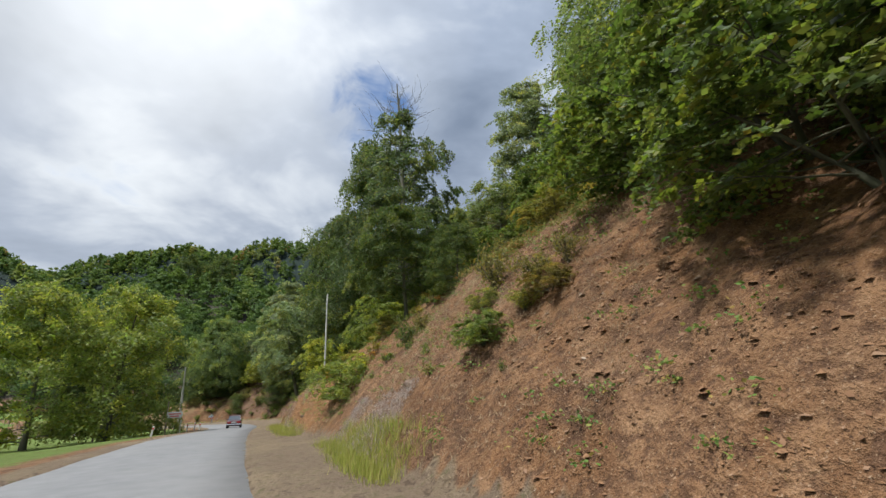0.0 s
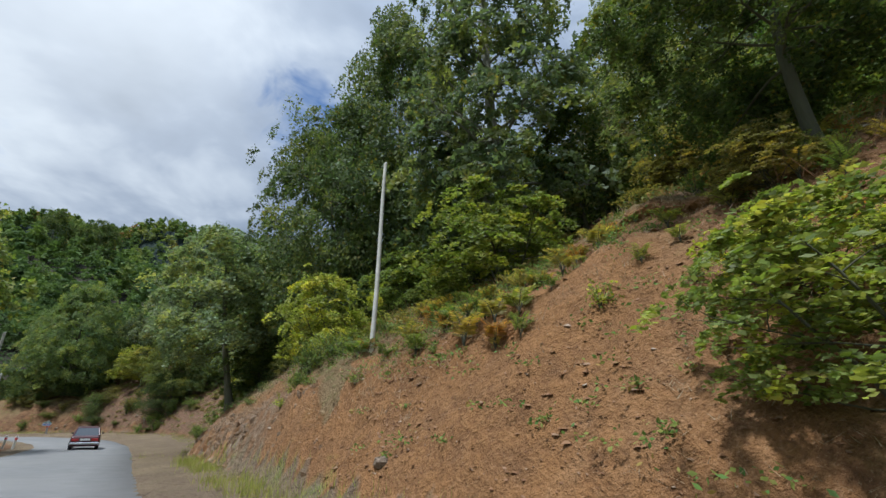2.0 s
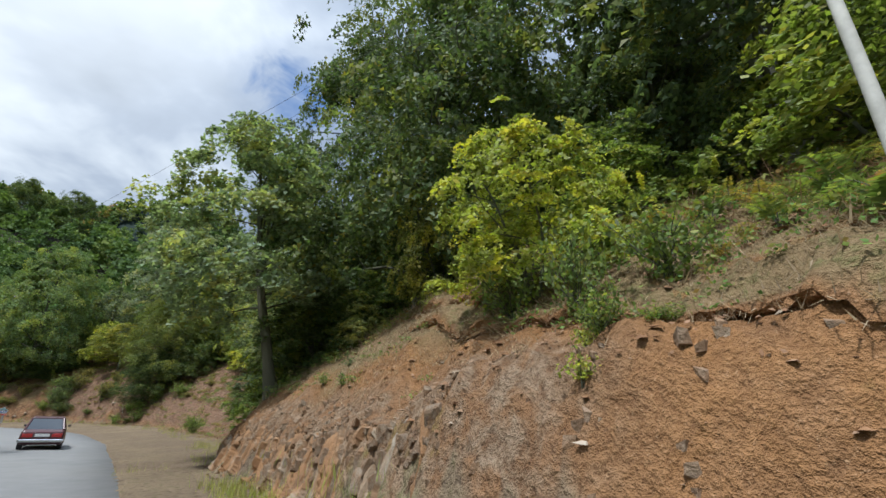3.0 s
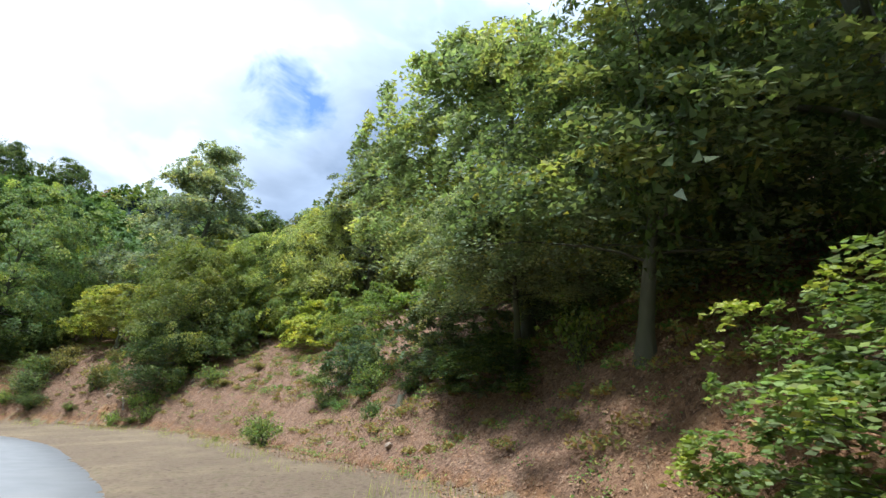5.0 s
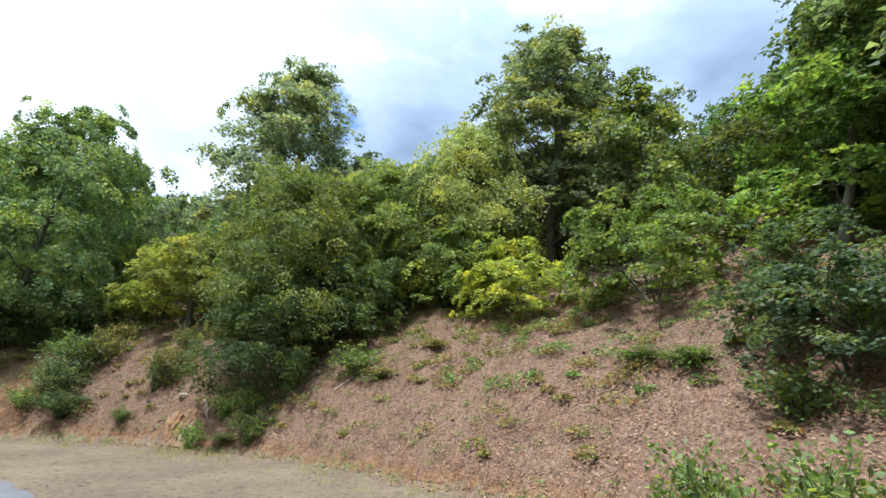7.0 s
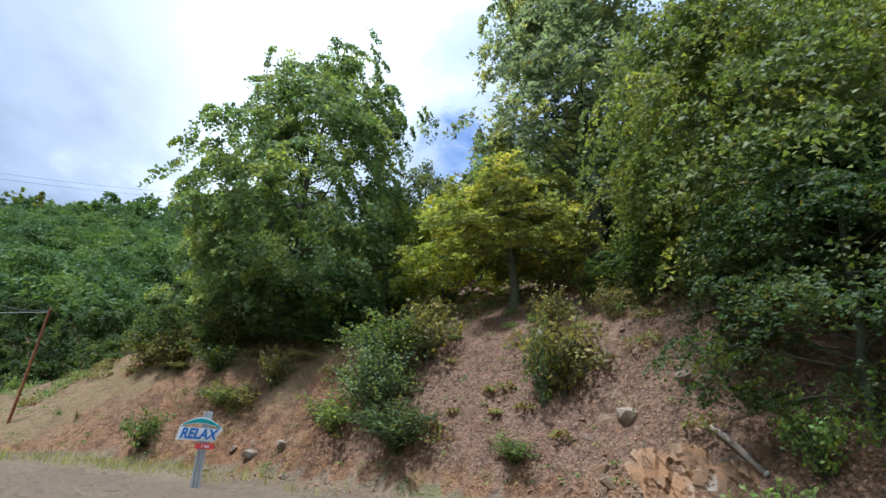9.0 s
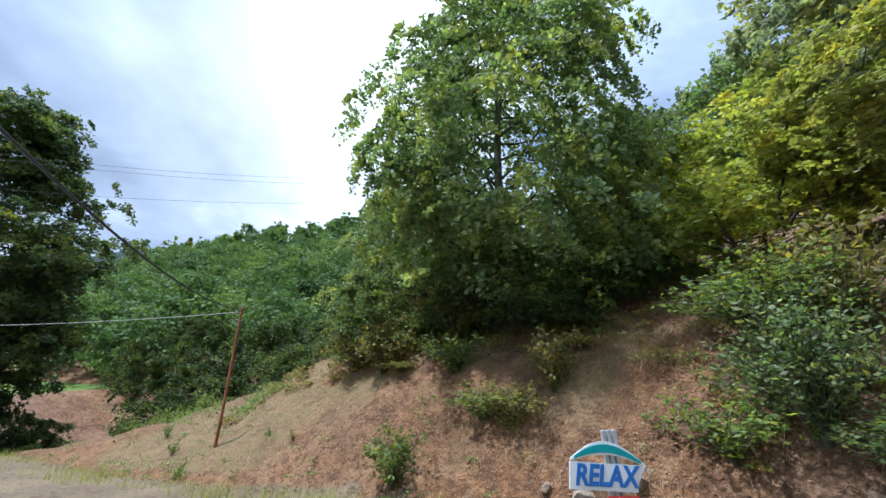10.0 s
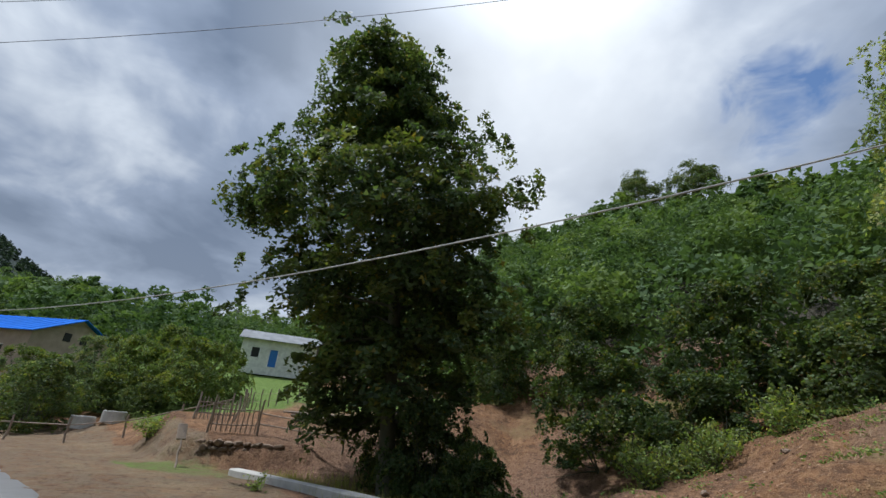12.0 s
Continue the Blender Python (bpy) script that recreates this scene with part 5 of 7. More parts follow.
SHRUB_B.plant(-22.0, 70.8, 0.92, 1.39, FRESH, LOOSE, 88)
SPRIG.plant(-23.8, 72.8, 0.45, 0.64, FRESH, HERB, 169)
SHRUB.plant(-19.3, 73.6, 1.38, 2.40, MID, DENSE, 170)
SHRUB_B.plant(-17.3, 68.6, 1.03, 1.90, FRESH, LOOSE, 91)
SPRIG.plant(-17.7, 67.1, 0.60, 0.87, MID, HERB, 254)
SPRIG.plant(-17.5, 66.2, 0.70, 1.18, FRESH, HERB, 187)
SPRIG.plant(-14.5, 70.4, 0.51, 0.93, FRESH, HERB, 134)
SPRIG.plant(-16.1, 67.3, 0.57, 0.76, FRESH, HERB, 91)
SHRUB.plant(-23.5, 82.3, 1.44, 2.40, OLIVE, LOOSE, 219)
SHRUB_B.plant(-19.2, 71.5, 0.80, 1.62, MID, LOOSE, 237)
SPRIG.plant(-18.9, 68.7, 0.31, 0.51, MID, HERB, 187)
SHRUB_B.plant(-48.0, 91.3, 0.93, 1.71, MID, LOOSE, 335)
SHRUB.plant(-36.3, 88.3, 1.68, 1.87, MID, DENSE, 334)
SHRUB_B.plant(-30.1, 83.7, 0.93, 1.59, FRESH, LOOSE, 218)
SPRIG.plant(-29.5, 84.3, 0.81, 1.09, FRESH, HERB, 226)
SPRIG.plant(-29.3, 83.6, 0.46, 0.86, FRESH, HERB, 89)
SHRUB.plant(-26.5, 83.8, 1.15, 2.40, LIME, LOOSE, 107)
SHRUB_B.plant(-35.1, 89.0, 1.42, 2.40, OLIVE, LOOSE, 267)
SHRUB_B.plant(-39.0, 91.2, 1.44, 2.40, OLIVE, LOOSE, 105)
SPRIG.plant(-54.8, 91.6, 0.72, 0.97, FRESH, HERB, 235)
SHRUB_B.plant(-39.5, 93.4, 1.13, 2.40, OLIVE, LOOSE, 1)
SHRUB_B.plant(-45.5, 91.8, 0.74, 1.86, OLIVE, LOOSE, 245)
SHRUB.plant(-57.0, 94.8, 0.83, 0.85, MID, DENSE, 328)
SHRUB.plant(-49.7, 94.8, 1.39, 2.40, OLIVE, LOOSE, 344)
SHRUB_B.plant(-48.1, 94.7, 1.61, 2.35, OLIVE, LOOSE, 273)
SPRIG.plant(-59.1, 94.3, 0.52, 0.68, MID, HERB, 117)
SHRUB_B.plant(-44.6, 92.4, 1.14, 1.51, OLIVE, LOOSE, 316)
SPRIG.plant(-53.0, 92.8, 0.34, 0.47, FRESH, HERB, 138)
SPRIG.plant(-51.8, 92.4, 0.31, 0.62, OLIVE, HERB, 36)
SPRIG.plant(-58.4, 93.8, 0.54, 0.70, MID, HERB, 213)
SPRIG.plant(-56.2, 92.4, 0.62, 0.82, MID, HERB, 305)
SHRUB_B.plant(-51.4, 94.4, 1.08, 2.40, OLIVE, LOOSE, 236)
SHRUB_B.plant(-49.8, 93.9, 1.18, 1.97, OLIVE, LOOSE, 141)
SHRUB.plant(-54.8, 96.2, 1.39, 1.43, DEEP, DENSE, 324)
SHRUB_B.plant(-65.6, 98.1, 0.9, 1.7, FRESH, LOOSE, 172)
SHRUB_B.plant(-64.9, 98.7, 0.8, 1.5, FRESH, LOOSE, 138)
SHRUB_B.plant(-63.9, 98.8, 0.8, 1.5, FRESH, LOOSE, 52)
SPRIG.plant(-62.5, 98.8, 0.61, 1.01, FRESH, HERB, 76)
SPRIG.plant(-70.6, 88.9, 0.59, 1.14, FRESH, HERB, 251)
SHRUB_B.plant(-81.3, 87.8, 0.74, 1.66, FRESH, LOOSE, 53)
BRACKEN = "yellow and rust-coloured bracken on the brow of the bank"
brng = random.Random(77)
for bs0, bs1, bd0, bd1, bmany in ((18, 26, 5.6, 9.5, 46), (26, 33, 4.8, 8.2, 96), (33, 37.5, 5.0, 7.5, 26)):
    for _ in range(bmany):
        bd, bk = brng.uniform(bd0, bd1), int(np.searchsorted(LINE_S, brng.uniform(bs0, bs1)))
        bh = brng.uniform(0.3, 0.8)
        bcol = brng.choice(((0.30, 0.27, 0.09), (0.34, 0.19, 0.07), (0.20, 0.25, 0.08), (0.26, 0.29, 0.09), (0.36, 0.28, 0.09), (0.15, 0.21, 0.07)))
        (BRACKEN_PLANT if brng.random() < 0.6 else BRACKEN_TALL).plant(LINE_X[bk] + LINE_NX[bk] * bd, LINE_Y[bk] + LINE_NY[bk] * bd, bh, bh * brng.uniform(1.2, 1.8), bcol, BRACKEN, brng.uniform(0, 360), group="bracken on the brow")
BRAMBLE = "low tangled bramble mound growing on the earth bank"
SHRUB_B.plant(-46.2, 92.1, 0.55, 2.0, FRESH, BRAMBLE, 12)
SHRUB.plant(-49.2, 93.4, 0.9, 2.2, OLIVE, BRAMBLE, 130)
SHRUB.plant(-44.1, 93.4, 1.2, 2.4, OLIVE, BRAMBLE, 250)
SHRUB_B.plant(-49.9, 93.7, 1.0, 2.0, OLIVE, BRAMBLE, 70)
SHRUB_B.plant(-47.4, 93.2, 0.8, 2.2, MID, BRAMBLE, 310)
SHRUB_B.plant(-41.5, 90.6, 0.8, 2.2, FRESH, BRAMBLE, 200)
WILLOW.plant(-40.3, 91.6, 2.0, 3.2, MID, "broad leafy green bush on the bank", 60)
SHRUB_B.plant(-35.2, 89.6, 0.9, 2.0, OLIVE, BRAMBLE, 20)
SHRUB_B.plant(-26.5, 83.4, 1.0, 2.2, FRESH, BRAMBLE, 95)
IVY = "patch of dark green creeper on the leafy slope"
for ix, iy, ih, iw in ((-17.7, 68.6, 0.4, 1.8), (-16.6, 69.2, 0.35, 1.5), (-17.5, 66.3, 0.5, 1.1), (-15.8, 67.4, 0.4, 1.3), (-18.6, 70.0, 0.4, 1.4), (-16.4, 65.4, 0.45, 1.2)):
    SHRUB_B.plant(ix, iy, ih, iw, (0.10, 0.17, 0.065), IVY, ix * 77 % 360, group="creeper patches on the slope")
BRIGHT = (0.21, 0.31, 0.09)
SHRUB_B.plant(-31.6, 85.7, 1.00, 1.35, BRIGHT, "broad-leaved bright green herb at the foot of the bank", 20)
SHRUB_B.plant(-30.5, 85.1, 1.10, 1.45, BRIGHT, "broad-leaved bright green herb at the foot of the bank", 120)
SHRUB_B.plant(-32.5, 85.2, 0.80, 1.25, BRIGHT, "broad-leaved bright green herb at the foot of the bank", 220)
SHRUB_B.plant(-28.9, 84.5, 1.50, 1.00, BRIGHT, "broad-leaved bright green herb at the foot of the bank", 320)
SHRUB_B.plant(-35.6, 88.9, 1.60, 1.10, MID, "leafy green shrub beside the broken rock", 80)
SHRUB_B.plant(-33.6, 90.0, 0.90, 1.30, OLIVE, "yellowing bramble above the broken rock", 10)
SHRUB_B.plant(-35.2, 90.4, 1.00, 1.50, OLIVE, "yellowing bramble above the broken rock", 140)


# ---------------------------------------------------------------- poles and wires
def cyl(bm, r0, r1, a, b, sides=12, caps=True):
    a, b = Vector(a), Vector(b)
    m = Matrix.Translation((a + b) / 2) @ (b - a).to_track_quat("Z", "Y").to_matrix().to_4x4()
    bmesh.ops.create_cone(bm, cap_ends=caps, segments=sides, radius1=r0, radius2=r1, depth=(b - a).length, matrix=m)
    return bm


def smooth(ob):
    ob.data.polygons.foreach_set("use_smooth", np.ones(len(ob.data.polygons), bool))
    return ob


def bent_rod(name, pts, r0, r1, mat, parent, sides=8, label=""):
    v, q = tube_arrays(pts, np.linspace(r0, r1, len(pts)), sides)
    return part(name, raw_mesh(name, v, q, [mat], True), None, parent, label)


def utility_pole(x, y, top, r, mat, label, lean=(0.0, 0.0), arm=False):
    z = ground_z(x, y)
    h = top - z
    ob = thing("utility_pole", label, "pole", Matrix.Translation((x, y, z)))
    pts = [(lean[0] * t + 0.02 * math.sin(t * 5), lean[1] * t, -0.4 + (h + 0.4) * t) for t in np.linspace(0, 1, 9)]
    bent_rod("post", pts, r, r * 0.72, mat, ob, 12)
    cap = bmesh.new()
    cyl(cap, r * 0.72, r * 0.3, (lean[0], lean[1], h - 0.002), (lean[0], lean[1], h + 0.06), 10)
    part("cap", cap, mat, ob)
    if arm:
        bm = bmesh.new()
        box(bm, (0.9, 0.08, 0.09), (lean[0], lean[1] - r, h - 0.25), bevel=0.01)
        part("crossarm", bm, WOOD_GREY, ob)
        for dx in (-0.38, 0.0, 0.38):
            b = bmesh.new()
            cyl(b, 0.035, 0.045, (lean[0] + dx, lean[1] - r, h - 0.2), (lean[0] + dx, lean[1] - r, h - 0.08), 8)
            part("insulator", b, PLATE, ob, "white porcelain insulator")
    return ob


def hung_wire(name, a, b, sag, r, label, mat=None):
    a, b = np.array(a, float), np.array(b, float)
    t = np.linspace(0, 1, 25)[:, None]
    pts = a + (b - a) * t
    pts[:, 2] -= (4 * sag * t * (1 - t))[:, 0]
    v, q = tube_arrays(pts, np.full(25, r), 5)
    return tagged(new(name, raw_mesh(name, v, q, [mat or CABLE], True)), label, "cable")


utility_pole(-8.2, 31.6, 8.9, 0.07, POLE_WHITE, "slim white-painted utility pole standing on the bank", (0.05, 0.1))
utility_pole(-30.9, 54.9, 6.2, 0.10, POLE_WHITE, "slim white utility pole on the inside verge", (0.0, -0.2))
utility_pole(-40.6, 54.8, 5.6, 0.11, WOOD_GREY, "weathered wooden pole on the grass verge", (0.2, 0.0))
utility_pole(-54.95, 92.8, 3.68, 0.055, POLE_RUST, "rusty steel pole standing in the earth hump", (-0.03, -0.3))
utility_pole(-52.6, 101.6, 14.2, 0.16, CABLE, "dark wooden utility pole among the trees", (-0.7, -0.7), arm=True)
utility_pole(-84.0, 64.5, 8.2, 0.12, POLE_WHITE, "white concrete utility pole beyond the road", arm=True)
utility_pole(-41.0, 72.5, 4.7, 0.09, POLE_WHITE, "short white pole on the inside of the bend")
utility_pole(-90.5, 74.5, 3.6, 0.09, WOOD_GREY, "weathered wooden pole beside the road")
hung_wire("service_cable", (-54.98, 92.5, 3.6), (-41.0, 72.5, 4.6), 1.6, 0.02, "thick black cable hanging across the road")
hung_wire("service_cable", (-54.98, 92.5, 3.55), (-90.5, 74.5, 3.5), 1.9, 0.012, "thin pale service cable to the farm", CABLE_PALE)
hung_wire("power_line", (-8.16, 31.88, 8.92), (-30.9, 54.75, 5.3), 0.3, 0.004, "thin overhead power line between the white poles")
hung_wire("power_line", (-8.16, 31.88, 8.35), (-30.9, 54.75, 4.7), 0.35, 0.004, "thin overhead power line between the white poles")
hung_wire("power_line", (-53.3, 100.9, 13.9), (-84.0, 64.5, 8.0), 3.4, 0.006, "thin overhead power line")
hung_wire("power_line", (-53.0, 101.1, 13.6), (-83.6, 64.5, 7.9), 3.4, 0.006, "thin overhead power line")
hung_wire("power_line", (-54.1, 98.7, 11.2), (-84.4, 64.5, 7.0), 3.2, 0.006, "thin overhead power line")


# ---------------------------------------------------------------- road sign, markers, board
def text_mesh(body, size, depth, bold=0.0):
    c = bpy.data.curves.new("lettering", "FONT")
    c.body, c.size, c.extrude, c.align_x, c.align_y, c.offset, c.shear = body, size, depth, "CENTER", "CENTER", bold, 0.18
    ob = bpy.data.objects.new("lettering", c)
    scene.collection.objects.link(ob)
    me = bpy.data.meshes.new_from_object(ob.evaluated_get(bpy.context.evaluated_depsgraph_get()))
    bpy.data.objects.remove(ob)
    return me


def flat_shape(pts, thick):
    """A plate in the x-z plane with its front towards -y."""
    bm = bmesh.new()
    f = bm.faces.new([bm.verts.new((x, -thick / 2, z)) for x, z in pts])
    r = bmesh.ops.extrude_face_region(bm, geom=[f])
    bmesh.ops.translate(bm, verts=[v for v in r["geom"] if isinstance(v, bmesh.types.BMVert)], vec=(0, thick, 0))
    bmesh.ops.recalc_face_normals(bm, faces=bm.faces)
    return bm


def arrow_sign():
    """Advertising sign: a cut-out board with letters, arch and a red strip, on a ribbed steel post."""
    x, y = -43.25, 87.3
    z = ground_z(x, y)
    ob = thing("advertising_sign", "blue and white advertising sign on a ribbed steel post", "sign", Matrix.Translation((x, y, z)) @ pose(0, 0, 0, 0, -5, 30) @ Matrix.Scale(0.9, 4))
    top = 1.72
    bm = bmesh.new()
    for dx in (-0.075, 0.0, 0.075):
        box(bm, (0.055, 0.035, top + 0.3), (dx + 0.12, 0.03, (top - 0.3) / 2), bevel=0.006)
    box(bm, (0.19, 0.012, top + 0.3), (0.12, 0.052, (top - 0.3) / 2))
    part("post", bm, STEEL, ob)
    part("letter_board", flat_shape([(-0.50, 1.08), (0.37, 1.01), (0.41, 1.13), (0.53, 1.30), (-0.46, 1.38)], 0.018), SIGN_WHITE, ob, "white board cut out round the letters")

    def crescent(lo, hi, inset):
        ts = np.linspace(0.02 + inset, 0.98 - inset, 14)
        up = [(-0.47 + 1.01 * t, 1.40 - 0.10 * t + hi * math.sin(math.pi * t)) for t in ts]
        return up + [(-0.47 + 1.01 * t, 1.385 - 0.10 * t + lo * math.sin(math.pi * t)) for t in ts[::-1]]
    part("arch_board", flat_shape(crescent(0.10, 0.24, 0.0), 0.018), SIGN_WHITE, ob, "white arched board")
    sh = part("arch", flat_shape(crescent(0.125, 0.205, 0.05), 0.006), SIGN_TEAL, ob, "teal arch over the lettering")
    sh.location = (0, -0.013, 0)
    me = text_mesh("RELAX", 0.34, 0.003, 0.012)
    me.materials.append(SIGN_BLUE)
    t = part("lettering", me, None, ob, "blue slanted letters")
    t.matrix_basis = pose(-0.02, -0.015, 1.195, 90, 4, 0) @ Matrix.Diagonal((0.80, 0.95, 1, 1))
    strip = part("strip", flat_shape([(-0.06, 0.92), (0.0, 0.86), (0.38, 0.84), (0.40, 0.91), (0.37, 0.97), (-0.02, 0.99)], 0.014), SIGN_RED, ob, "red distance strip")
    strip.location = (0, -0.005, 0)
    me = text_mesh("1 km", 0.10, 0.002, 0.002)
    me.materials.append(SIGN_WHITE)
    k = part("lettering", me, None, ob, "white distance lettering")
    k.matrix_basis = pose(0.18, -0.015, 0.915, 90, 3, 0)
    return ob


arrow_sign()


def marker_post():
    """White delineator with a red band and a slanted top."""
    ob = thing("marker_post", "white roadside marker post with red band", "marker post", Matrix(), "marker posts along the verge")
    bm = bmesh.new()
    box(bm, (0.14, 0.10, 1.0), (0, 0, 0.35), bevel=0.02)
    part("post", bm, WHITEWASH, ob)
    bm = bmesh.new()
    box(bm, (0.148, 0.108, 0.13), (0, 0, 0.66), bevel=0.012)
    part("band", bm, SIGN_RED, ob, "red band")
    return ob


mp = marker_post()
mp.matrix_basis = Matrix.Translation((-24.7, 39.9, ground_z(-24.7, 39.9))) @ pose(0, 0, 0, 0, 7, 20)
for px, py in ((-31.3, 59.1), (-30.3, 58.4), (-32.6, 59.8)):
    copy_thing(mp, Matrix.Translation((px, py, ground_z(px, py))) @ pose(0, 0, 0, 0, 3, 25))


def board_sign():
    x, y = -28.8, 49.9
    ob = thing("board_sign", "white roadside board with red writing on a brown wooden post", "sign", Matrix.Translation((x, y, ground_z(x, y))) @ pose(0, 0, 0, 0, 0, 30))
    bm = bmesh.new()
    box(bm, (0.13, 0.12, 3.6), (-0.6, 0, 1.5), bevel=0.02)
    part("post", bm, WOOD_GREY, ob)
    bm = bmesh.new()
    box(bm, (0.1, 0.1, 1.7), (0.75, 0.0, 0.55), bevel=0.015)
    part("post", bm, WHITEWASH, ob)
    bm = bmesh.new()
    box(bm, (1.45, 0.04, 0.6), (0.1, -0.09, 1.9), bevel=0.01)
    part("board", bm, SIGN_WHITE, ob, "white board")
    for i, w in enumerate((1.1, 0.8)):
        bm = bmesh.new()
        box(bm, (w, 0.012, 0.10), (0.1, -0.116, 2.0 - 0.22 * i))
        part("writing", bm, SIGN_RED, ob, "red bar of unreadable writing")
    return ob


board_sign()


# ---------------------------------------------------------------- the car
def car_loft(rows, mat, name, parent, bevel=0.03):
    """A body lofted from cross-sections (x along the car, half width, bottom, top)."""
    bm = bmesh.new()
    rings = []
    for x, w, z0, z1 in rows:
        rings.append([bm.verts.new((sx * w * k, x, z)) for sx, k, z in ((1, 0.94, z0), (1, 1.0, z0 + (z1 - z0) * 0.35), (1, 0.97, z0 + (z1 - z0) * 0.85), (1, 0.88, z1), (-1, 0.88, z1), (-1, 0.97, z0 + (z1 - z0) * 0.85), (-1, 1.0, z0 + (z1 - z0) * 0.35), (-1, 0.94, z0))])
    for a, b in zip(rings, rings[1:]):
        for i in range(8):
            bm.faces.new((a[i], a[(i + 1) % 8], b[(i + 1) % 8], b[i]))
    bm.faces.new(rings[0][::-1])
    bm.faces.new(rings[-1])
    bmesh.ops.recalc_face_normals(bm, faces=bm.faces)
    bmesh.ops.bevel(bm, geom=list(bm.edges), offset=bevel, segments=1, affect="EDGES")
    return part(name, bm, mat, parent)


def build_car(m):
    """Older four-door saloon; y runs from the tail (-2.05) to the nose (2.05)."""
    ob = thing("car", "dark red old four-door saloon car standing on the asphalt road", "car", m)
    car_loft([(-2.04, 0.74, 0.42, 0.80), (-1.95, 0.79, 0.28, 0.88), (-1.2, 0.81, 0.22, 0.92), (0.9, 0.81, 0.22, 0.92), (1.85, 0.79, 0.26, 0.84), (2.02, 0.72, 0.38, 0.74)], CAR_PAINT, "body", ob)
    # cabin: pillars and roof
    car_loft([(-1.02, 0.57, 1.33, 1.40), (-0.85, 0.60, 1.335, 1.435), (0.25, 0.60, 1.335, 1.44), (0.45, 0.56, 1.33, 1.395)], CAR_PAINT, "roof", ob, 0.02)

    def quad(name, pts, mat, label, thick=0.02):
        bm = bmesh.new()
        f = bm.faces.new([bm.verts.new(p) for p in pts])
        bm.normal_update()
        nrm = f.normal.copy()
        r = bmesh.ops.extrude_face_region(bm, geom=[f])
        bmesh.ops.translate(bm, verts=[v for v in r["geom"] if isinstance(v, bmesh.types.BMVert)], vec=nrm * -thick)
        bmesh.ops.recalc_face_normals(bm, faces=bm.faces)
        return part(name, bm, mat, ob, label)
    quad("rear_window", [(-0.66, -1.50, 0.90), (0.66, -1.50, 0.90), (0.55, -1.03, 1.35), (-0.55, -1.03, 1.35)], GLASS, "dark rear window")
    quad("windscreen", [(0.66, 1.05, 0.90), (-0.66, 1.05, 0.90), (-0.55, 0.46, 1.35), (0.55, 0.46, 1.35)], GLASS, "dark windscreen")
    for sx in (-1, 1):
        quad("side_window", [(sx * 0.715, -1.42, 0.91), (sx * 0.715, -0.28, 0.91), (sx * 0.575, -0.28, 1.35), (sx * 0.575, -0.98, 1.35)][::sx], GLASS, "dark side window")
        quad("side_window", [(sx * 0.715, -0.20, 0.91), (sx * 0.715, 0.98, 0.91), (sx * 0.575, 0.42, 1.35), (sx * 0.575, -0.20, 1.35)][::sx], GLASS, "dark side window")
        bm = bmesh.new()
        box(bm, (0.05, 0.08, 0.47), (sx * 0.645, -0.24, 1.12), pose(0, 0, 0, 0, -sx * 17, 0), 0.008)
        part("pillar", bm, CAR_PAINT, ob)
        for (ya, yb) in ((-1.52, -1.02), (1.07, 0.44)):
            bm = bmesh.new()
            cyl(bm, 0.045, 0.04, (sx * 0.70, ya, 0.90), (sx * 0.575, yb, 1.36), 8)
            part("pillar", bm, CAR_PAINT, ob)
        bm = bmesh.new()
        box(bm, (0.36, 0.04, 0.15), (sx * 0.52, -2.045, 0.67), bevel=0.012)
        part("tail_light", bm, LAMP_RED, ob, "red tail light")
        bm = bmesh.new()
        box(bm, (0.30, 0.04, 0.17), (sx * 0.52, 2.03, 0.62), bevel=0.012)
        part("headlight", bm, PLATE, ob, "clear headlight")
        bm = bmesh.new()
        box(bm, (0.12, 0.07, 0.10), (sx * 0.86, 0.75, 0.98), bevel=0.015)
        part("mirror", bm, RUBBER, ob, "black door mirror")
        for y in (-1.25, 1.3):
            bm = bmesh.new()
            cyl(bm, 0.30, 0.30, (sx * 0.60, y, 0.30), (sx * 0.80, y, 0.30), 20)
            bmesh.ops.bevel(bm, geom=[e for e in bm.edges if e.is_manifold and e.calc_face_angle(0) > 1], offset=0.03, segments=2, affect="EDGES")
            w = part("wheel", bm, RUBBER, ob, "black rubber tyre")
            bm = bmesh.new()
            cyl(bm, 0.18, 0.15, (sx * 0.795, y, 0.30), (sx * 0.815, y, 0.30), 14)
            part("rim", bm, CHROME, w, "grey steel rim")
    for y, lab in ((-2.10, "rear_bumper"), (2.08, "front_bumper")):
        bm = bmesh.new()
        box(bm, (1.62, 0.10, 0.13), (0, y, 0.45), bevel=0.03)
        part(lab, bm, CHROME, ob, "chrome bumper")
    bm = bmesh.new()
    box(bm, (0.52, 0.02, 0.12), (0, -2.062, 0.68), bevel=0.005)
    part("number_plate", bm, PLATE, ob, "plain pale number plate")
    return ob


def on_road(s, d):
    k = int(np.searchsorted(LINE_S, s))
    return Matrix.Translation((LINE_X[k] + LINE_NX[k] * d, LINE_Y[k] + LINE_NY[k] * d, float(road_z(s)) + 0.01)) @ pose(0, 0, 0, 0, 0, float(np.interp(s, HEAD_S, HEAD_A)))


build_car(on_road(62.5, -1.85))


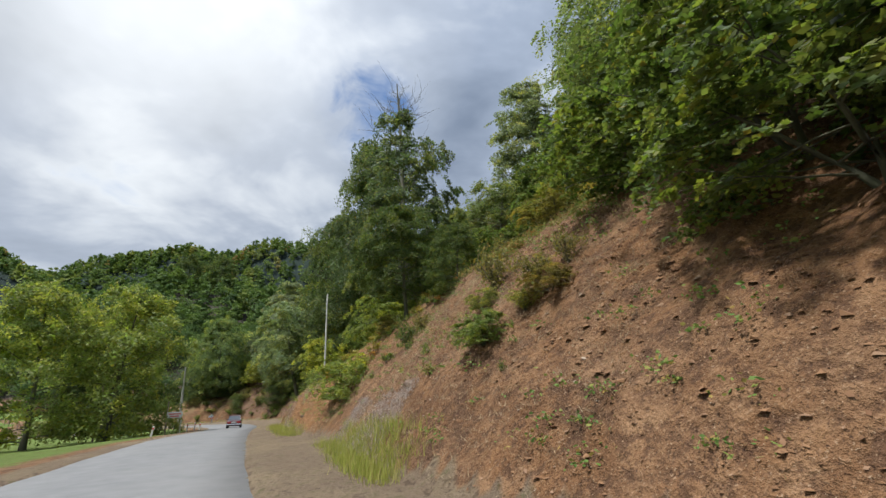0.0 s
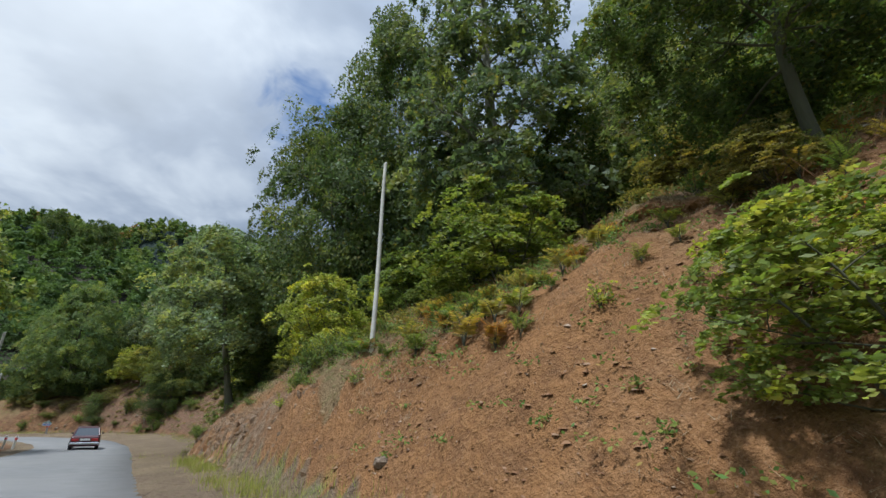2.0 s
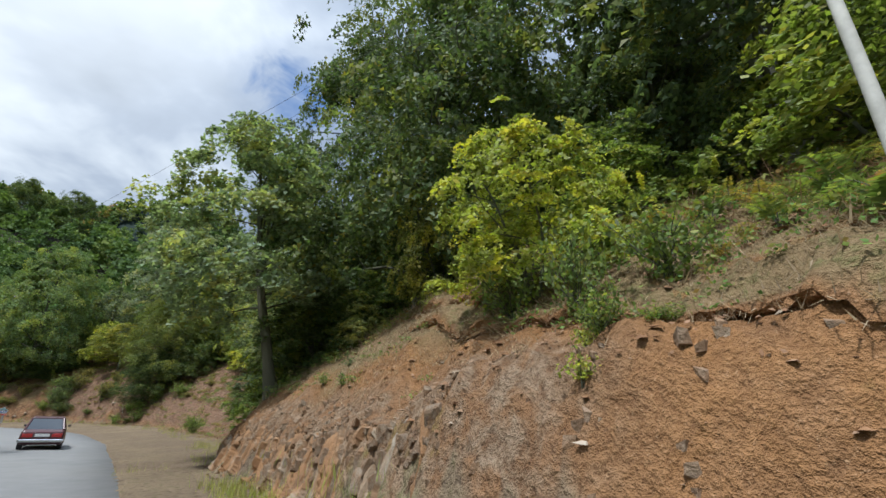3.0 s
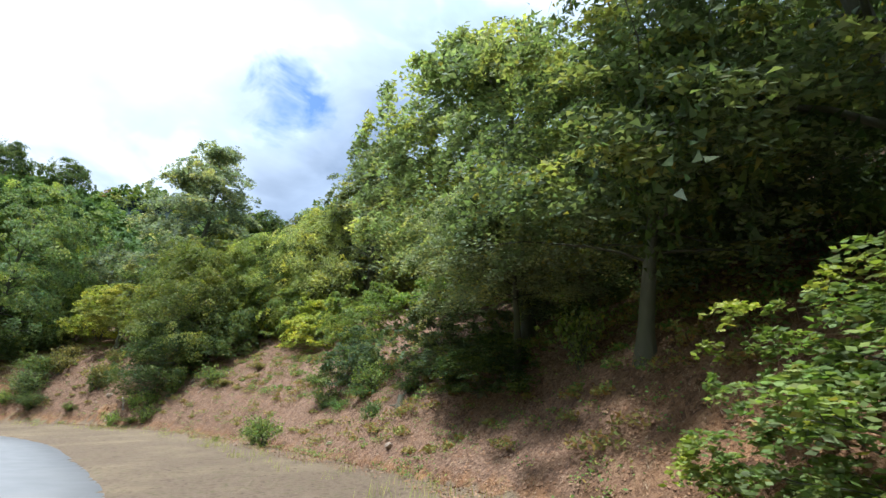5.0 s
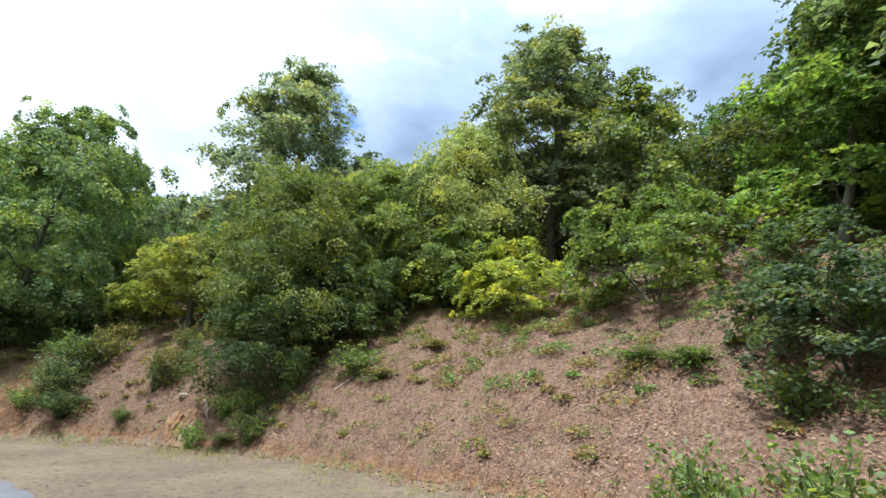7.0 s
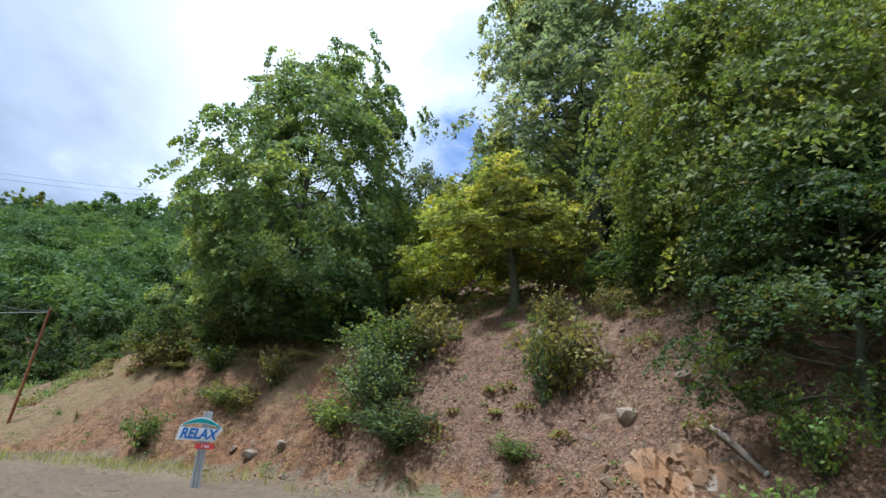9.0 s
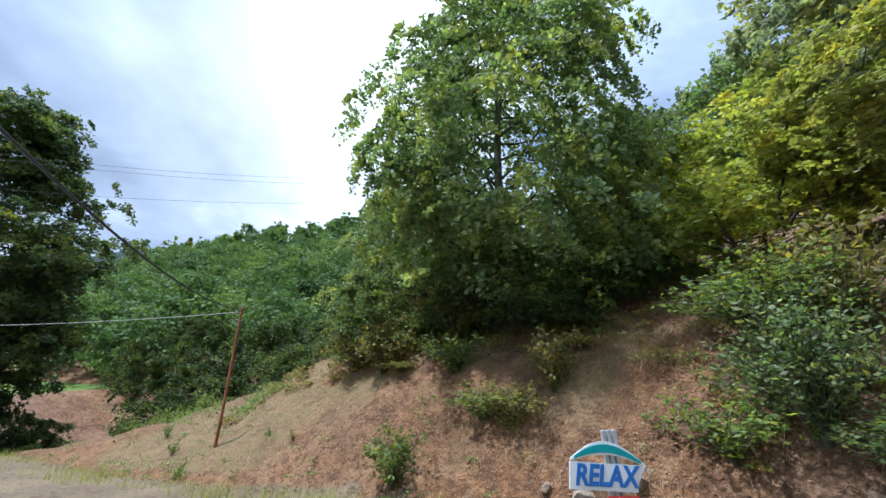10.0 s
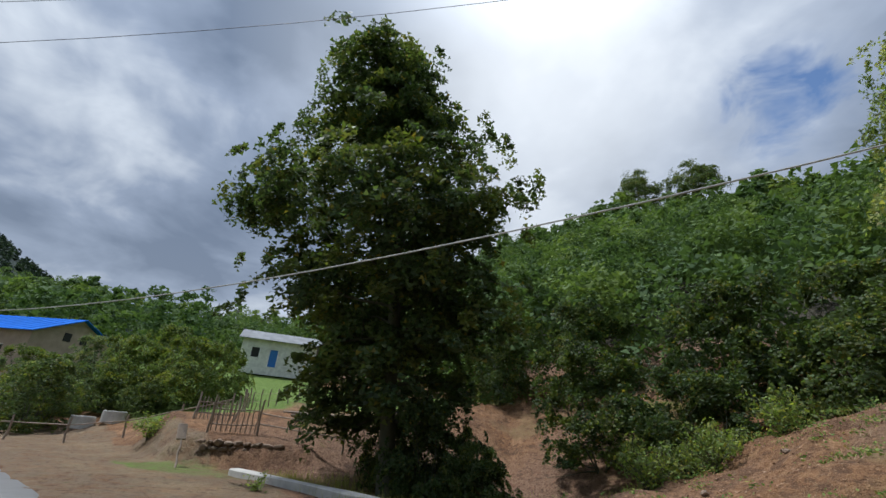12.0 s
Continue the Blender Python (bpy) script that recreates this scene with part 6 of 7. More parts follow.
# ---------------------------------------------------------------- walls, gate, fences and buildings of the farm
def concrete_wall():
    a, b = Vector((-66.5, 91.5, -1.66)), Vector((-74.4, 89.4, -1.9))
    way = (b - a).to_2d()
    turn = math.degrees(math.atan2(way.y, way.x))
    ob = thing("retaining_wall", "low whitewashed concrete wall beside the ditch", "wall", Matrix.Translation((a + b) / 2) @ pose(0, 0, 0, 0, 0, turn))
    bm = bmesh.new()
    ln = way.length
    box(bm, (ln, 0.34, 1.3), (0, 0, -0.65), bevel=0.035)
    bmesh.ops.subdivide_edges(bm, edges=[e for e in bm.edges if e.calc_length() > 2], cuts=9)
    for v in bm.verts:
        v.co += Vector((0, noise.noise(v.co * 1.7) * 0.02, noise.noise(v.co * 1.3 + Vector((5, 0, 0))) * 0.03))
    part("body", bm, CONCRETE, ob)


def lump_mesh(seed, squash=(1, 1, 1)):
    """One irregular broken stone, about 1 m across."""
    bm = bmesh.new()
    bmesh.ops.create_icosphere(bm, subdivisions=1, radius=0.5)
    rng = random.Random(seed)
    for v in bm.verts:
        v.co *= rng.uniform(0.78, 1.18)
        v.co = Vector((v.co.x * squash[0], v.co.y * squash[1], v.co.z * squash[2]))
    me = bpy.data.meshes.new("stone")
    bm.to_mesh(me)
    bm.free()
    return me


STONES = [lump_mesh(i, (1.0, random.Random(i).uniform(0.7, 1.0), random.Random(i + 50).uniform(0.55, 0.85))) for i in range(8)]
for me_ in STONES:
    me_.materials.append(FIELDSTONE)


def dry_wall():
    """Dry stone wall, stone by stone, in front of the yard."""
    rng = random.Random(4)
    a, b = Vector((-76.0, 91.5, 0)), Vector((-76.95, 88.8, 0))
    way = (b - a).normalized()
    side = Vector((way.y, -way.x, 0))
    ob = thing("dry_stone_wall", "low dry stone wall of reddish field stones", "wall", Matrix.Translation(a))
    ln = (b - a).length
    for course in range(7):
        x = rng.uniform(0, 0.15)
        while x < ln - 0.1:
            w = rng.uniform(0.2, 0.42)
            p = way * (x + w / 2) + side * (rng.uniform(-0.04, 0.04) + course * 0.02)
            hh = 0.19
            top = -1.18
            z = -2.04 + 0.08 + course * hh
            if z < top + 0.15:
                st = part("stone", STONES[rng.randrange(8)], None, ob)
                st.matrix_basis = Matrix.Translation(p + Vector((0, 0, z))) @ pose(0, 0, 0, rng.uniform(-15, 15), rng.uniform(-15, 15), math.degrees(math.atan2(way.y, way.x)) + rng.uniform(-14, 14)) @ Matrix.Diagonal((w * 1.12, rng.uniform(0.26, 0.36), hh * 1.55, 1))
            x += w * 0.93


def stick(name, a, b, r, parent, mat=None, label=""):
    a, b = np.array(a, float), np.array(b, float)
    t = np.linspace(0, 1, 5)[:, None]
    pts = a + (b - a) * t
    pts[1:-1] += np.random.default_rng(int(abs(a[0] * 997 + b[2] * 313)) % 9999).normal(0, r * 0.5, (3, 3))
    return bent_rod(name, pts, r, r * 0.8, mat or WOOD_GREY, parent, 6, label)


def picket_gate(x, y, turn, w, h, n, label, lean=0.0):
    z = ground_z(x, y)
    ob = thing("picket_gate", label, "gate", Matrix.Translation((x, y, z)) @ pose(0, 0, 0, lean, 0, turn))
    rng = random.Random(int(x * 31) & 255)
    for i in range(n):
        u = (i + 0.5) / n * w - w / 2
        stick("picket", (u, 0, 0.04), (u + rng.uniform(-0.04, 0.04), rng.uniform(-0.02, 0.02), h * rng.uniform(0.9, 1.06)), 0.026, ob)
    for zz in (0.25, 0.75):
        stick("rail", (-w / 2, 0.03, h * zz), (w / 2, 0.03, h * (zz + rng.uniform(-0.05, 0.05))), 0.03, ob)
    for sx in (-1, 1):
        stick("post", (sx * w / 2, 0.0, -0.2), (sx * w / 2 + 0.03, 0, h * 1.2), 0.05, ob)
    return ob


concrete_wall()
dry_wall()
picket_gate(-80.5, 89.9, 77, 1.6, 0.95, 11, "weathered wooden picket gate leaning open at the yard", -14)
picket_gate(-77.9, 90.05, 74.6, 1.75, 1.1, 10, "weathered wooden picket gate on the stone wall")


def pole_fence():
    ob = thing("pole_fence", "low fence of weathered poles along the yard", "fence", Matrix.Translation((-78.0, 91.0, ground_z(-78.0, 91.0))))
    for zz in (0.35, 0.75):
        stick("rail", (0, 0, zz), (3.6, 2.0, zz - 0.25), 0.03, ob)
    for t in (0.0, 0.5, 1.0):
        stick("post", (3.6 * t, 2.0 * t, -0.4), (3.6 * t, 2.0 * t, 0.95 - 0.3 * t), 0.045, ob)


def stake():
    ob = thing("leaning_stake", "pale wooden stake leaning by the track", "stake", Matrix.Translation((-76.0, 88.0, ground_z(-76.0, 88.0))))
    stick("pole", (0.35, 0.0, -0.1), (-0.35, 0.05, 0.85), 0.035, ob)
    bm = bmesh.new()
    box(bm, (0.09, 0.28, 0.55), (-0.45, 0.05, 1.0), pose(0, 0, 0, 0, -32, 0), 0.012)
    part("blade", bm, WOOD_GREY, ob, "flat weathered board")


def field_fence():
    """Posts and wires round the meadow."""
    rng = random.Random(9)
    ob = thing("field_fence", "wire fence with wooden posts round the meadow", "fence", Matrix())
    pts = []
    for i in range(13):
        t = i / 12
        x, y = -84.5 - 13 * t + rng.uniform(-0.2, 0.2), 92.2 + 9.0 * t * t + 1.0 * t
        z = ground_z(x, y)
        stick("post", (x, y, z - 0.3), (x + rng.uniform(-0.08, 0.08), y, z + rng.uniform(1.0, 1.3)), 0.05, ob)
        pts.append((x, y, z))
    for hh in (0.4, 0.9):
        v, q = tube_arrays([(p[0], p[1], p[2] + hh) for p in pts], np.full(len(pts), 0.012), 4)
        part("wire", raw_mesh("wire", v, q, [WOOD_GREY]), None, ob)
    ob2 = thing("field_fence", "rail fence of dark poles under the fruit trees", "fence", Matrix())
    last = None
    for i in range(9):
        x, y = -84.5 - 1.2 * i * 0.6, 91.5 - 2.1 * i
        z = ground_z(x, y)
        stick("post", (x, y, z - 0.3), (x, y, z + 1.05), 0.05, ob2)
        if last:
            stick("rail", (*last[:2], last[2] + 0.75), (x, y, z + 0.75), 0.035, ob2)
        last = (x, y, z)


def concrete_ring(x, y):
    ob = thing("concrete_ring", "round concrete well ring standing by the track", "well ring", Matrix.Translation((x, y, ground_z(x, y))), "concrete rings by the track")
    bm = bmesh.new()
    n = 24
    prof = [(0.62, 0.0), (0.62, 0.66), (0.60, 0.69), (0.53, 0.69), (0.50, 0.66), (0.50, 0.0)]
    rings = [[bm.verts.new((r * math.cos(2 * math.pi * i / n), r * math.sin(2 * math.pi * i / n), z - 0.05)) for r, z in prof] for i in range(n)]
    for i in range(n):
        for j in range(5):
            bm.faces.new((rings[i][j], rings[(i + 1) % n][j], rings[(i + 1) % n][j + 1], rings[i][j + 1]))
    part("ring", bm, CONCRETE, ob)


def log_pile():
    rng = random.Random(2)
    x, y = -78.4, 93.6
    ob = thing("log_pile", "pile of thin weathered logs lying on the yard", "logs", Matrix.Translation((x, y, ground_z(x, y))) @ pose(0, 0, 0, 0, 0, 35))
    for i in range(9):
        r = rng.uniform(0.05, 0.08)
        stick("log", (-1.3 + rng.uniform(-0.3, 0.3), -0.4 + 0.15 * (i % 6), 0.06 + 0.12 * (i // 6)), (1.2 + rng.uniform(-0.3, 0.3), -0.4 + 0.15 * (i % 6) + rng.uniform(-0.15, 0.15), 0.06 + 0.12 * (i // 6)), r, ob)


pole_fence()
stake()
field_fence()
concrete_ring(-93.0, 85.8)
concrete_ring(-92.6, 87.2)
log_pile()


def building(name, label, x, y, z, turn, w, d, h, ridge, wall_mat, roof_mat, openings):
    """A house: walls with thickness and real openings, a pitched roof with overhang. The ridge runs along x."""
    ob = thing(name, label, "house", Matrix.Translation((x, y, z)) @ pose(0, 0, 0, 0, 0, turn))
    t = 0.3
    walls = bmesh.new()
    box(walls, (w, t, h + 1.0), (0, d / 2 - t / 2, h / 2 - 0.5))
    for sx in (-1, 1):      # gables
        pts = [(-d / 2 + t, -1.0), (d / 2 - t, -1.0), (d / 2 - t, h), (0, h + ridge), (-d / 2 + t, h)]
        f = walls.faces.new([walls.verts.new((sx * (w / 2 - t), yy, zz)) for yy, zz in pts])
        r = bmesh.ops.extrude_face_region(walls, geom=[f])
        bmesh.ops.translate(walls, verts=[v for v in r["geom"] if isinstance(v, bmesh.types.BMVert)], vec=(sx * t, 0, 0))
    bmesh.ops.recalc_face_normals(walls, faces=walls.faces)
    part("wall", walls, wall_mat, ob)
    # front wall in piers round its openings
    front = bmesh.new()
    xs = sorted(openings)
    cur = -w / 2
    for ox, ow, z0, z1 in xs:
        box(front, (ox - ow / 2 - cur, t, h + 1.0), ((cur + ox - ow / 2) / 2, -d / 2 + t / 2, h / 2 - 0.5))
        if z0 > -0.9:
            box(front, (ow, t, z0 + 1.0), (ox, -d / 2 + t / 2, (z0 - 1.0) / 2))
        box(front, (ow, t, h - z1), (ox, -d / 2 + t / 2, (h + z1) / 2))
        cur = ox + ow / 2
    box(front, (w / 2 - cur, t, h + 1.0), ((cur + w / 2) / 2, -d / 2 + t / 2, h / 2 - 0.5))
    part("front_wall", front, wall_mat, ob)
    for ox, ow, z0, z1 in xs:
        win = bmesh.new()
        box(win, (ow - 0.02, 0.06, z1 - max(z0, -0.5) - 0.02), (ox, -d / 2 + 0.2, (z1 + max(z0, -0.5)) / 2), bevel=0.01)
        wn = part("window" if z0 > 0.3 else "door", win, SIGN_BLUE if z0 <= 0.3 else DARK, ob, "dark window" if z0 > 0.3 else "blue door")
        fr = bmesh.new()
        for sx in (-1, 1):
            box(fr, (0.08, 0.1, z1 - max(z0, -0.5)), (ox + sx * (ow / 2 - 0.05), -d / 2 + 0.12, (z1 + max(z0, -0.5)) / 2))
        box(fr, (ow - 0.18, 0.1, 0.08), (ox, -d / 2 + 0.12, z1 - 0.05))
        part("frame", fr, SIGN_WHITE, wn, "white frame")
    slope = math.hypot(d / 2 + 0.5, ridge * (d / 2 + 0.5) / (d / 2))
    tilt = math.degrees(math.atan2(ridge, d / 2))
    for sy in (-1, 1):
        bm = bmesh.new()
        box(bm, (w + 1.0, slope, 0.08), (0, sy * (d / 4 + 0.25), h + ridge / 2 - 0.5 * ridge / d + 0.06), pose(0, 0, 0, -sy * tilt, 0, 0))
        rf = part("roof", bm, roof_mat, ob)
        k = int(w / 0.9)
        for i in range(k):
            bm = bmesh.new()
            box(bm, (0.05, slope - 0.02, 0.05), (-w / 2 + (i + 0.5) * w / k, sy * (d / 4 + 0.25), h + ridge / 2 - 0.5 * ridge / d + 0.12), pose(0, 0, 0, -sy * tilt, 0, 0))
            part("seam", bm, roof_mat, rf)
    return ob


barn = building("barn", "low plastered barn with a bright blue sheet-metal roof", -121.5, 78.6, ground_z(-120.0, 80.0) - 1.6, 45, 14.0, 9.0, 3.6, 1.9, PLASTER, ROOF_BLUE, [(-4.0, 1.2, 1.2, 2.2), (0.0, 1.2, 1.2, 2.2), (4.0, 1.2, 1.2, 2.2)])
for yy in (-1.0, 0.9):
    b_ = bmesh.new()
    box(b_, (0.06, 0.8, 0.8), (7.03, yy, 3.6), bevel=0.02)
    part("gable_window", b_, DARK, barn, "dark gable window")
building("house", "white plastered farmhouse with a grey roof", -118.4, 104.6, ground_z(-117.5, 104.0) + 0.9, 70, 9.0, 6.0, 3.3, 1.3, WHITEWASH, ROOF_GREY, [(-2.8, 1.1, 1.0, 2.3), (-0.6, 1.1, 0.0, 2.2), (2.4, 1.1, 1.0, 2.3)])


# ---------------------------------------------------------------- dead wood on the bank
def fallen_log(a, b, r, label):
    za, zb = ground_z(*a) + r * 0.7, ground_z(*b) + r * 0.7
    ob = thing("fallen_log", label, "log", Matrix.Translation((a[0], a[1], za)))
    t = np.linspace(0, 1, 7)[:, None]
    pts = np.array([b[0] - a[0], b[1] - a[1], zb - za]) * t + np.sin(t * 5.0) * np.array([0.03, -0.02, 0.02])
    v, q = tube_arrays(pts, r * np.array([1.0, 0.97, 1.05, 0.93, 0.9, 0.85, 0.7]), 8)
    part("trunk", raw_mesh("trunk", v, q, [WOOD_GREY], True), None, ob)
    for end in (0, -1):
        bm = bmesh.new()
        bmesh.ops.create_cone(bm, cap_ends=True, segments=8, radius1=r * 0.95, radius2=r * 0.7, depth=0.03, matrix=Matrix.Translation(pts[end]) @ Vector(pts[-1] - pts[0]).to_track_quat("Z", "Y").to_matrix().to_4x4())
        part("cut_end", bm, POLE_WHITE, ob, "pale sawn end of the log")


def stump(x, y, h, r, turn):
    ob = thing("tree_stump", "short weathered stump with stubs on the leafy bank", "stump", Matrix.Translation((x, y, ground_z(x, y))) @ pose(0, 0, 0, 6, 0, turn))
    rng = np.random.default_rng(int(turn))
    body = [tube_arrays(np.array([(0, 0, -0.2), (0.01, 0, 0.1), (0.03, 0.01, h * 0.6), (0.02, 0.03, h)]), (r * 1.6, r * 1.15, r, r * 0.8), 9)]
    for k in range(4):
        a = k * 1.7 + 0.4
        body.append(tube_arrays(limb(rng, (0, 0, 0.06), (np.cos(a), np.sin(a), -0.15), r * 3.2, 0.1, 4), np.linspace(r * 0.6, r * 0.12, 5), 6))
    body.append(tube_arrays(limb(rng, (0.02, 0.02, h * 0.75), (0.6, -0.3, 0.8), h * 0.7, 0.1, 4), np.linspace(r * 0.4, r * 0.2, 5), 6))
    v, q = join_arrays(body)
    part("trunk", raw_mesh("trunk", v, q, [BARK], True), None, ob)


fallen_log((-32.75, 86.95), (-32.2, 86.05), 0.065, "pale fallen log at the foot of the bank")
fallen_log((-27.2, 83.3), (-25.6, 83.9), 0.05, "thin fallen trunk on the leafy bank")
fallen_log((-9.6, 39.6), (-8.0, 39.2), 0.035, "thin dry pole lying on the slope")
stump(-16.8, 64.9, 0.42, 0.12, 40)
stump(-16.2, 66.4, 0.36, 0.10, 150)
stump(-14.9, 61.6, 0.38, 0.13, 260)


# ---------------------------------------------------------------- rocks
def slope_normal(x, y):
    e = 0.3
    n = np.stack([land(x - e, y)[0] - land(x + e, y)[0], land(x, y - e)[0] - land(x, y + e)[0], np.full(len(x), 2 * e)], -1)
    return n / np.linalg.norm(n, axis=1)[:, None]


def block_mesh(seed):
    """A split slab of bedrock, about 1 m high: an angular broken block."""
    rng = random.Random(seed)
    bm = bmesh.new()
    for _ in range(24):
        p = Vector((rng.uniform(-1, 1), rng.uniform(-1, 1), rng.uniform(-1, 1)))
        p *= 0.56 / max(sum(abs(c) ** 7 for c in p) ** (1 / 7), 0.2) * rng.uniform(0.86, 1.0)
        bm.verts.new(p)
    hull = bmesh.ops.convex_hull(bm, input=list(bm.verts))
    bmesh.ops.delete(bm, geom=list({g for g in hull["geom_interior"] + hull["geom_unused"] if isinstance(g, bmesh.types.BMVert)}), context="VERTS")
    me = bpy.data.meshes.new("slab")
    bm.to_mesh(me)
    bm.free()
    me.materials.append(ROCK)
    return me


SLABS = [block_mesh(100 + i) for i in range(9)]


def face_at(s, d):
    k = int(np.searchsorted(LINE_S, s))
    f = min(max(s - LINE_S[k - 1], 0), 0.5) / 0.5
    x = LINE_X[k - 1] * (1 - f) + LINE_X[k] * f + LINE_NX[k] * d
    y = LINE_Y[k - 1] * (1 - f) + LINE_Y[k] * f + LINE_NY[k] * d
    return x, y, float(np.interp(s, HEAD_S, HEAD_A))


def outcrop(label, s0, s1, d0, d1, count, size, seed, dip, sunk=0.3):
    """Bedrock showing in the bank, slab by slab."""
    rng = random.Random(seed)
    x, y, a = face_at((s0 + s1) / 2, d0)
    ob = thing("rock_outcrop", label, "rock", Matrix.Translation((x, y, ground_z(x, y))))
    inv = ob.matrix_basis.inverted()
    for i in range(count):
        x, y, a = face_at(rng.uniform(s0, s1), rng.uniform(d0, d1))
        nx, ny, nz = slope_normal(np.array([x]), np.array([y]))[0]
        w = min(rng.lognormvariate(-0.6, 0.5), 1.3) * size
        sl = part("slab", SLABS[rng.randrange(9)], None, ob)
        sl.matrix_basis = inv @ Matrix.Translation(Vector((x, y, ground_z(x, y))) - Vector((nx, ny, nz)) * w * rng.uniform(sunk - 0.08, sunk + 0.08)) @ pose(0, 0, 0, rng.uniform(-14, 14), dip + rng.uniform(-14, 14), a + 90 + rng.uniform(-25, 25)) @ Matrix.Diagonal((w * 0.8, w * 0.6, w * rng.uniform(0.6, 1.3), 1))


def cells(u, v, seed):
    """Jointed rock: for each place the random values of the block that it belongs to, and where in the block it lies."""
    rnd = np.random.default_rng(seed).uniform(0, 1, (64, 64, 6))
    best = np.full(u.shape, 9.0)
    value, du, dv = np.zeros(u.shape + (6,)), np.zeros(u.shape), np.zeros(u.shape)
    for i in (-1, 0, 1):
        for j in (-1, 0, 1):
            cu, cv = np.floor(u).astype(int) + i, np.floor(v).astype(int) + j
            r = rnd[cu % 64, cv % 64]
            a, b = u - cu - r[..., 0], v - cv - r[..., 1]
            far = np.maximum(np.abs(a), np.abs(b)) + 0.3 * np.hypot(a, b)
            near = far < best
            best, du, dv = np.where(near, far, best), np.where(near, a, du), np.where(near, b, dv)
            value = np.where(near[..., None], r, value)
    return value, du, dv


def rock_face(label, s0, s1, count, seed, top=2.1):
    """The jointed face of the cut: upright split columns and steps, earth lying over them in places, and loose slabs."""
    rng = random.Random(seed)
    x, y, a = face_at((s0 + s1) / 2, 3.0)
    ob = thing("rock_outcrop", label, "rock", Matrix.Translation((x, y, ground_z(x, y))))
    inv = ob.matrix_basis.inverted()
    s, e = np.meshgrid(np.arange(s0, s1, 0.034), np.linspace(-0.12, 1.0, 64), indexing="ij")
    toe, k, h = (np.interp(s, BANK[:, 0], BANK[:, c]) for c in (1, 2, 3))
    high = np.minimum(h, top)
    d = toe + e * (high / k + np.interp(s, [36, 39, 43], [0.6, 0.55, 0.3]))
    i = np.clip(np.searchsorted(LINE_S, s), 1, len(LINE_S) - 1)
    f = (s - LINE_S[i - 1]) / 0.5
    nx, ny = LINE_NX[i - 1] * (1 - f) + LINE_NX[i] * f, LINE_NY[i - 1] * (1 - f) + LINE_NY[i] * f
    px, py = LINE_X[i - 1] * (1 - f) + LINE_X[i] * f + nx * d, LINE_Y[i - 1] * (1 - f) + LINE_Y[i] * f + ny * d
    pz = sheet_z(px, py)
    up = e * high
    wu, wv = fbm(s, up, 0.7, 3, 91) * 0.5, fbm(s, up, 0.7, 3, 92) * 0.5
    big, bu, bv = cells((s - up * 0.22 + wu * 0.4) / 0.34, (up + wv) / 0.7, seed)
    small, su, sv = cells((s - up * 0.25 + wu * 0.5) / 0.13, (up + wv * 0.6) / 0.26, seed + 1)
    push = ((big[..., 2] - 0.5) * 0.19 + bu * (big[..., 3] - 0.5) * 0.22 + bv * (big[..., 4] - 0.45) * 0.16) * np.interp(s, [37, 42], [0.6, 1.0])
    push = push + (small[..., 2] - 0.5) * 0.10 + su * (small[..., 3] - 0.5) * 0.10 + sv * (small[..., 4] - 0.5) * 0.07 + fbm(s, up, 0.25, 3, 93) * 0.06
    cover = sstep(0.0, 0.35, fbm(s, up, 2.2, 3, 94) + 0.35 * (e - 0.5)) * 0.16 + 0.40 * sstep(0.45, 1.0, e) + 0.3 * sstep(0.0, -0.12, e)
    cover = cover + 0.5 * (1 - sstep(s0, s0 + 1.6, s)) + 0.5 * sstep(s1 - 1.0, s1, s)
    push = push - cover + np.interp(s, [37, 42], [-0.01, 0.04])
    pts = np.stack([px - nx * push * 0.86, py - ny * push * 0.86, pz + push * 0.42], -1).reshape(-1, 3) - np.array(ob.matrix_basis.translation)
    n, m = s.shape
    q = (np.arange(n - 1)[:, None] * m + np.arange(m - 1)).ravel()
    me = raw_mesh("face", pts, np.stack([q, q + m, q + m + 1, q + 1], -1), [BEDROCK])
    tone = me.attributes.new("tone", "FLOAT", "POINT")
    tone.data.foreach_set("value", (0.65 * big[..., 5] + 0.35 * small[..., 5]).ravel().astype(np.float32))
    part("face", me, None, ob)
    for _ in range(count):
        at = rng.uniform(s0 + 0.5, s1 - 0.5)
        toe, k, h = (float(np.interp(at, BANK[:, 0], BANK[:, c])) for c in (1, 2, 3))
        w, tall = rng.uniform(0.08, 0.24), rng.uniform(0.12, 0.4)
        z = float(road_z(at)) + 0.1 + rng.random() * max(min(h, top) - 0.6, 0.2)
        x, y, a = face_at(at, toe + (z - float(road_z(at))) / k + 0.22 + rng.uniform(-0.10, 0.10))
        sl = part("slab", SLABS[rng.randrange(9)], None, ob)
        sl.matrix_basis = inv @ Matrix.Translation((x, y, z)) @ pose(0, 0, 0, rng.uniform(-16, 16), 9 + rng.uniform(-22, 22), a + 90 + rng.uniform(-30, 30)) @ Matrix.Diagonal((w, 0.3, tall, 1))


rock_face("fractured brown-grey rock face of the road cut", 35.5, 49.0, 170, 1)
outcrop("broken pale rock showing in the foot of the bank", 87.2, 90.2, 9.7, 11.5, 90, 0.36, 2, -10, 0.28)
rock_face("dark red-brown broken rock under the hornbeams", 86.6, 90.4, 26, 7, 2.4)


